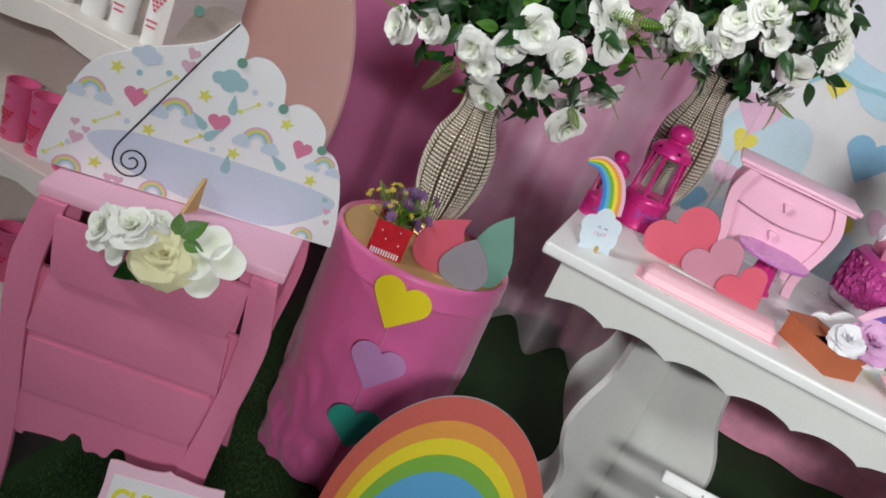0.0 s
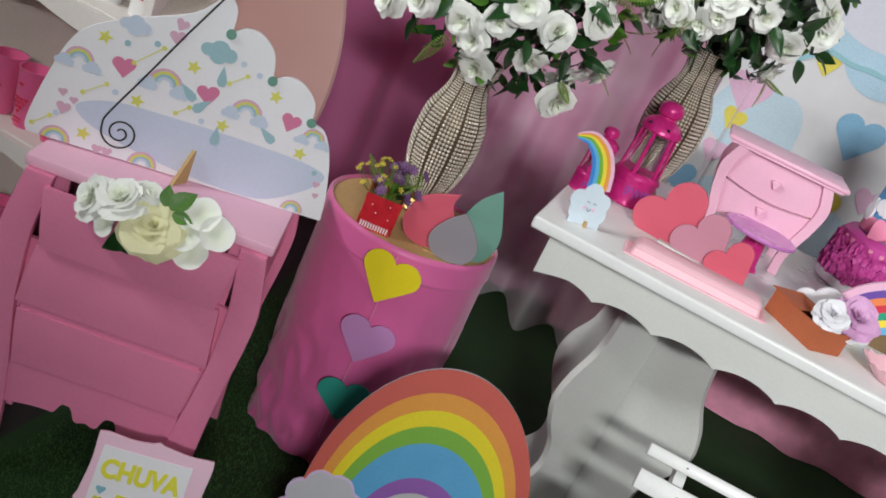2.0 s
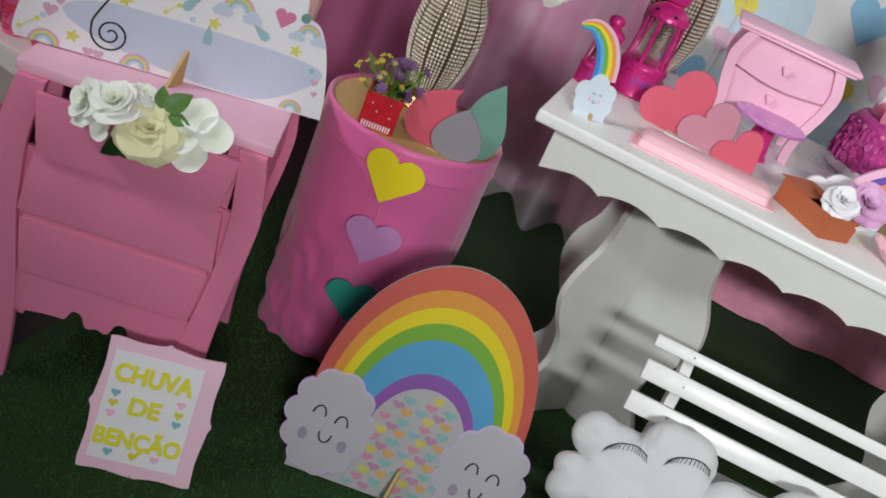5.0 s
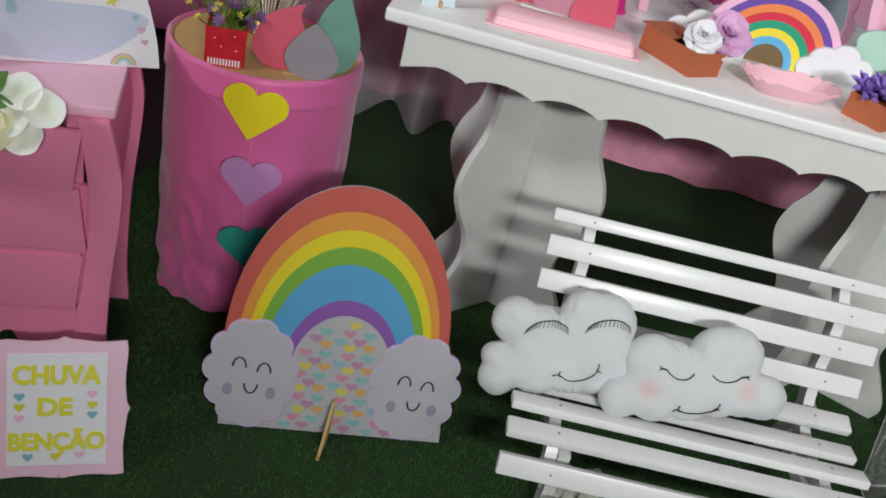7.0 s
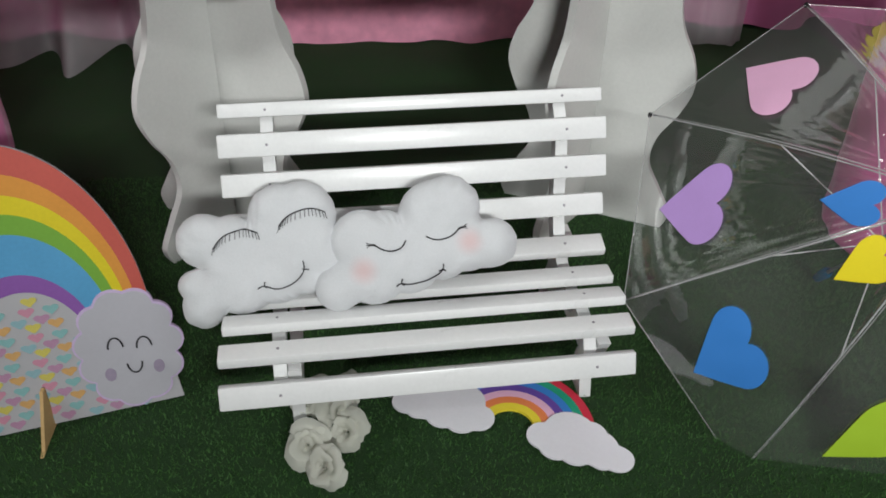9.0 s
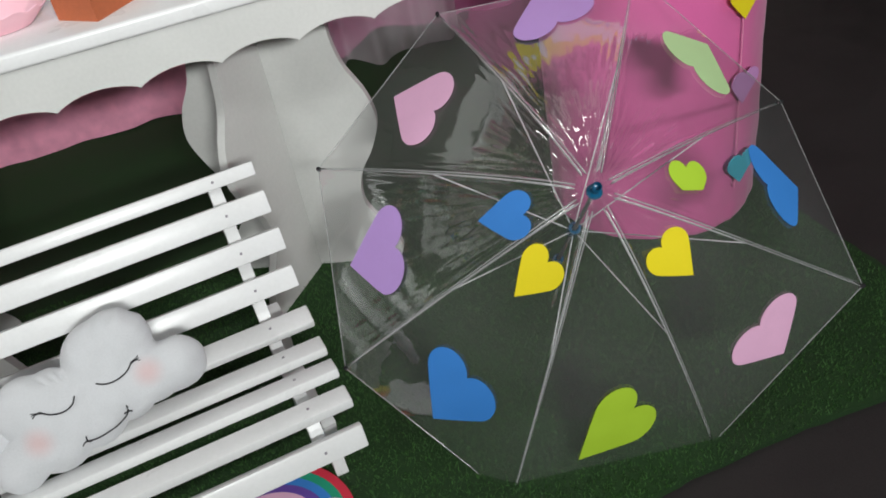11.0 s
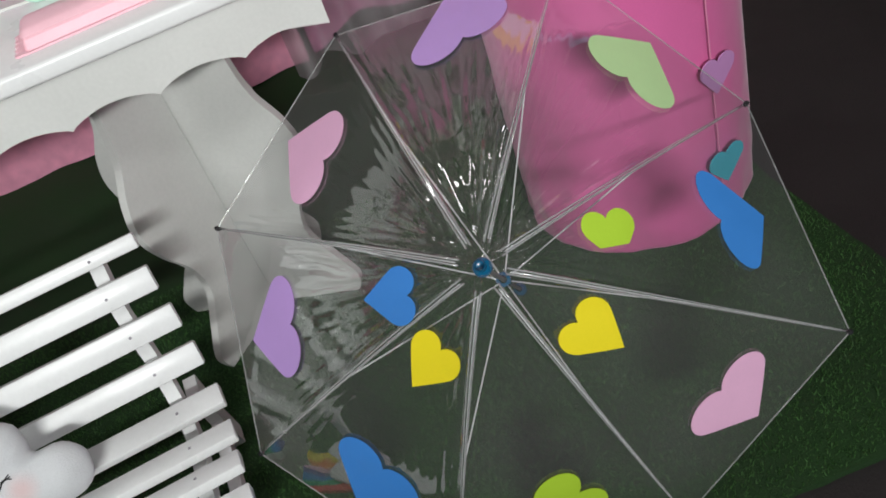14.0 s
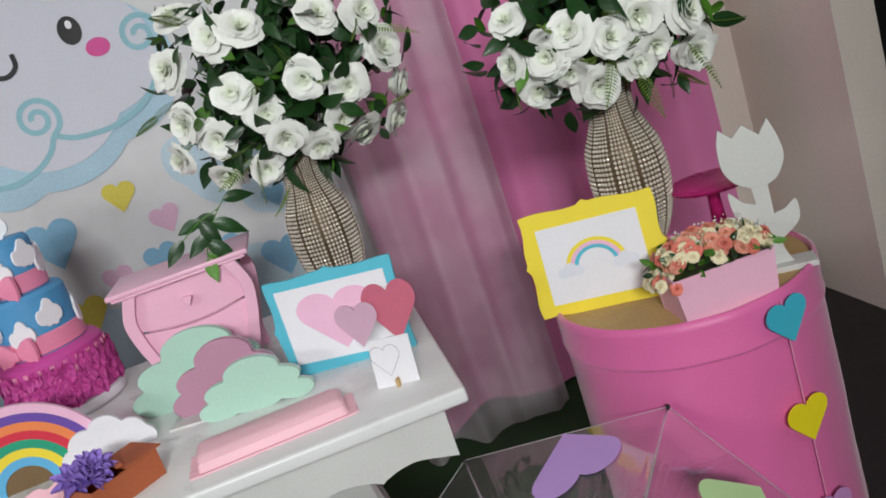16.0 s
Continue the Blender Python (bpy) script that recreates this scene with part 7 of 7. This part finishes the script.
def bead_mesh():
    verts, faces = [], []
    walk_s, nxt = 0.0, 0.004
    ball = []
    for z, r in ((-0.75, 0.66), (0.0, 1.0), (0.75, 0.66)):
        for k in range(5):
            ball.append((r * math.cos(k * 1.2566 + z), r * math.sin(k * 1.2566 + z), z))
    tri = []
    for a in (0, 5):
        for k in range(5):
            tri.append((a + k, a + (k + 1) % 5, a + 5 + (k + 1) % 5, a + 5 + k))
    tri.append((14, 13, 12, 11, 10)[::-1])
    for (r0, z0), (r1, z1) in zip(PROF, PROF[1:]):
        L = math.hypot(r1 - r0, z1 - z0)
        while nxt < walk_s + L:
            f = (nxt - walk_s) / L
            r, z = r0 + (r1 - r0) * f, z0 + (z1 - z0) * f
            b = min(2 * math.pi * r / 57 * 0.48, 0.0043)
            if z > 0.042:
                for k in range(50):
                    a = radians(36 * (k // 5) + (k % 5 + 0.5) * 36 / 5.6)
                    c = Vector((r * math.cos(a), r * math.sin(a), z))
                    base = len(verts)
                    nrm = Vector((math.cos(a), math.sin(a), 0))
                    s = Vector((-math.sin(a), math.cos(a), 0))
                    for x, y, q in ball:
                        verts.append(c + b * (x * s + Vector((0, 0, y)) + q * nrm))
                    faces.extend([tuple(base + i for i in f) for f in tri])
            nxt += max(2 * math.pi * r / 57 * 1.02, 0.0045)
        walk_s += L
    me = bpy.data.meshes.new("beading")
    me.from_pydata(verts, [], faces)
    me.materials.append(BEADM)
    me.polygons.foreach_set("use_smooth", [True] * len(me.polygons))
    return me


BEADS = bead_mesh()


def vase(x, y, z, lab):
    t = thing("beaded_vase", lab, "vase", pose(x, y, z, 0, 0, 15) @ Matrix.Diagonal((0.95, 0.95, 1.08, 1)), group="beaded vases")
    part("core", lathe([(max(r - 0.0025, 0.005), zz) for r, zz in PROF] + [(0.050, 0.350), (0.040, 0.30), (0.0, 0.29)], 36), DARKG, t, smooth=40)
    b = new("beading", BEADS)
    b.parent = t
    tagged(b, "rows of champagne glass beads", kind="stuff")
    part("foot", lathe([(0, 0), (0.050, 0), (0.052, 0.004), (0.046, 0.014), (0.037, 0.026), (0.042, 0.040)], 32), GOLD, t, smooth=40)
    for k in range(10):
        a = radians(36 * k - 2)
        part("rib", tube([((r + 0.001) * math.cos(a), (r + 0.001) * math.sin(a), zz) for r, zz in PROF if zz > 0.045], 0.0014, 4), DARKG, t)
    return t


def bouquet(c, R, front, seed, lab, roses=8, leaves=340):
    t = thing("rose_bouquet", lab, "bouquet", pose(*c), group="white rose bouquets")
    rnd = random.Random(seed)
    dirs = []
    for x, y, z in front:
        p = Vector((x, y, z))
        nrm = Vector((x / R[0] ** 2, y / R[1] ** 2, z / R[2] ** 2)).normalized()
        nrm = (nrm + Vector((rnd.uniform(-0.5, 0.5), rnd.uniform(-0.7, 0.1), rnd.uniform(-0.3, 0.6)))).normalized()
        again_rose(ROSES[rnd.randrange(6)], aim(p - nrm * 0.012, nrm, rnd.uniform(0, 360)) @ Matrix.Scale(rnd.uniform(0.70, 0.94), 4), t)
        dirs.append(p)
    tries = 0
    made = 0
    while made < roses and tries < 600:
        tries += 1
        d = Vector((rnd.gauss(0, 1), rnd.gauss(0, 1), rnd.gauss(0.1, 1))).normalized()
        p = Vector((d.x * R[0], d.y * R[1], d.z * R[2])) * rnd.uniform(0.9, 1.05)
        if p.z < -0.3 * R[2] or min((p - q).length for q in dirs) < 0.072:
            continue
        dirs.append(p)
        made += 1
        again_rose(ROSES[rnd.randrange(6)], aim(p, d, rnd.uniform(0, 360)) @ Matrix.Scale(rnd.uniform(0.85, 1.0), 4), t)
    for k in range(leaves):
        d = Vector((rnd.gauss(0, 1), rnd.gauss(-0.2, 1), rnd.gauss(0, 1))).normalized()
        f = rnd.uniform(0.5, 1.04)
        p = Vector((d.x * R[0], d.y * R[1], d.z * R[2])) * f
        kind = 0 if rnd.random() < 0.5 else (1 if rnd.random() < 0.62 else 2)
        again(LEAVES[kind], aim(p, d + Vector((rnd.uniform(-0.5, 0.5), rnd.uniform(-0.5, 0.5), rnd.uniform(-0.5, 0.5))), rnd.uniform(0, 360)) @ pose(0, 0, 0, rnd.uniform(20, 75), 0, 0) @ Matrix.Scale(rnd.uniform(0.65, 1.05), 4), t, "leaf")
    for k in range(110):
        d = Vector((rnd.gauss(0, 1), rnd.gauss(0, 1), rnd.gauss(0, 1))).normalized()
        p = Vector((d.x * R[0], d.y * R[1], d.z * R[2])) * rnd.uniform(0.05, 0.5)
        again(LEAVES[k % 2], aim(p, d, rnd.uniform(0, 360)) @ pose(0, 0, 0, rnd.uniform(0, 75), 0, 0) @ Matrix.Scale(rnd.uniform(1.2, 1.9), 4), t, "leaf")
    for k in range(22):
        d = Vector((rnd.gauss(0, 1), rnd.gauss(-0.3, 0.8), rnd.gauss(-0.2, 0.8))).normalized()
        p = Vector((d.x * R[0], d.y * R[1], d.z * R[2])) * rnd.uniform(0.9, 1.08)
        again(FERNS[k % 2], aim(p, d, rnd.uniform(0, 360)) @ pose(0, 0, 0, rnd.uniform(50, 90), 0, 0), t, "fern")
    # inner stems that gather into the vase
    for k in range(16):
        a = rnd.uniform(0, 6.28)
        r = rnd.uniform(0.3, 0.8)
        part("stem", tube([(0.015 * math.cos(a), 0.015 * math.sin(a), -R[2] - 0.06), (0.3 * r * R[0] * math.cos(a), 0.3 * r * R[1] * math.sin(a), -0.4 * R[2]), (r * R[0] * math.cos(a), r * R[1] * math.sin(a), 0.2 * R[2] * rnd.uniform(-1, 1))], 0.0022, 5), LEAF, t)
    return t


vase(-0.283, 0.235, 0.586, "champagne beaded vase with a narrow neck on the drum")
vase(0.142, 0.60, TZ, "champagne beaded vase with a narrow neck behind the lanterns")
vase(1.405, 0.66, TZ, "champagne beaded vase with a narrow neck behind the heart picture")
vase(2.002, 0.330, DZ, "champagne beaded vase with a narrow neck on the tall drum")
bouquet((-0.29, 0.25, 1.13), (0.25, 0.20, 0.20), [(-0.22, -0.08, -0.13), (-0.13, -0.15, -0.09), (-0.02, -0.18, -0.09), (0.01, -0.16, -0.12), (0.02, -0.09, -0.18), (0.09, -0.19, -0.01), (0.13, -0.14, -0.11), (0.16, -0.15, -0.03), (0.19, 0.0, -0.13), (0.20, -0.02, -0.18), (0.25, 0.01, -0.09), (0.22, -0.1, 0.02), (0.2, -0.09, 0.07), (0.05, -0.17, -0.06)], 101, "round bouquet of white roses and leaves above low drum", 2, 460)
bouquet((0.13, 0.58, 1.33), (0.24, 0.20, 0.20), [(-0.14, -0.13, -0.10), (-0.16, -0.02, -0.15), (-0.10, -0.15, -0.11), (-0.04, -0.15, -0.12), (-0.01, -0.18, -0.09), (-0.01, -0.20, -0.04), (0.08, -0.18, -0.05), (0.15, -0.13, -0.09), (0.15, -0.01, -0.16), (0.17, -0.13, 0.05), (0.20, -0.12, 0.01), (0.20, -0.10, -0.03), (0.04, -0.20, 0.0)], 102, "round bouquet of white cloth roses and dark leaves above the lanterns", 2, 460)
b3 = bouquet((1.44, 0.66, 1.33), (0.26, 0.20, 0.23), [(-0.17, -0.05, 0.17), (-0.05, -0.18, 0.10), (-0.11, -0.16, 0.10), (-0.22, -0.08, 0.07), (-0.11, -0.18, -0.01), (0.03, -0.20, -0.03), (0.11, -0.17, -0.07), (0.08, -0.15, -0.13), (-0.22, -0.11, -0.04), (-0.17, -0.13, -0.09), (-0.06, -0.18, -0.07), (-0.04, -0.16, -0.13), (0.02, -0.13, -0.17), (-0.27, -0.03, -0.11), (-0.19, -0.02, -0.18), (-0.10, -0.10, -0.18), (0.21, -0.11, -0.02), (0.23, -0.02, -0.11), (0.20, -0.03, -0.18), (0.12, -0.07, -0.18), (0.19, -0.13, 0.06), (0.10, -0.17, 0.08)], 103, "round bouquet of white cloth roses with a trailing leafy twig", 1, 500)
bouquet((2.02, 0.32, 1.26), (0.24, 0.20, 0.19), [(-0.20, -0.10, 0.03), (-0.21, -0.08, -0.05), (-0.17, -0.08, -0.11), (-0.16, -0.14, -0.05), (-0.12, -0.17, -0.02), (-0.13, -0.14, -0.09), (-0.08, -0.13, -0.13), (-0.06, -0.19, -0.05), (-0.01, -0.16, -0.11), (0.02, -0.17, -0.09), (0.12, -0.11, -0.13), (-0.01, -0.20, -0.03), (0.09, -0.18, -0.05)], 104, "round bouquet of white roses and leaves above tall drum", 2, 460)
twigs = [smooth_line([(-0.16, -0.11, -0.17), (-0.215, -0.165, -0.215), (-0.25, -0.185, -0.255), (-0.268, -0.19, -0.30)], 4), smooth_line([(-0.215, -0.165, -0.215), (-0.255, -0.18, -0.225), (-0.30, -0.185, -0.25)], 4)]
for line in twigs:
    part("twig", tube(line, 0.0012, 5), LEAFL, b3, "trailing green twig")
for k, (w, f, tn, s) in enumerate(((0, 0.45, 95, 0.9), (0, 0.5, -120, 0.9), (0, 0.7, 120, 0.95), (0, 0.75, -140, 0.9), (0, 1.0, 185, 1.0), (0, 0.92, -110, 0.8), (1, 0.55, 100, 0.85), (1, 0.6, -160, 0.9), (1, 1.0, 130, 0.95), (0, 0.3, -90, 0.8))):
    x, y, z = twigs[w][int(f * (len(twigs[w]) - 1))]
    again(LEAVES[2 if k in (4, 5) else k % 2], pose(x, y, z, 65, 0, 0) @ pose(0, 0, 0, 0, 0, tn) @ Matrix.Scale(s * 1.02, 4), b3, "leaf")

for o in STORE:
    bpy.data.objects.remove(o)


# ---- turf blades ----
def turf_blades(count=150000):
    rng = np.random.default_rng(5)
    x = rng.uniform(-0.66, 2.2, count)
    y = rng.uniform(-0.70, 0.55, count)
    keep = (y > np.interp(x, [-0.66, 0.35, 0.9, 1.35, 2.2], [-0.69, -0.69, -0.65, -0.59, -0.59])) & (x < 2.195)
    x, y = x[keep], y[keep]
    n = len(x)
    a = rng.uniform(0, 2 * np.pi, n)
    h = rng.uniform(0.004, 0.009, n)
    lean = rng.uniform(0.0, 0.008, n)
    b = rng.uniform(0, 2 * np.pi, n)
    w = 0.0010
    v = np.empty((n, 3, 3), np.float32)
    v[:, 0] = np.stack([x + w * np.cos(a), y + w * np.sin(a), np.full(n, -0.0005)], 1)
    v[:, 1] = np.stack([x - w * np.cos(a), y - w * np.sin(a), np.full(n, -0.0005)], 1)
    v[:, 2] = np.stack([x + lean * np.cos(b), y + lean * np.sin(b), h], 1)
    me = bpy.data.meshes.new("turf_blades")
    me.from_pydata(v.reshape(-1, 3).tolist(), [], np.arange(3 * n).reshape(-1, 3).tolist())
    m = mat("turf_blade", "3a642b", 0.7, var=0.35, scale=6, fine=90, bump=0)
    me.materials.append(m)
    return tagged(new("turf_blades", me), "short green plastic blades of artificial turf", "turf", kind="stuff")


turf_blades()
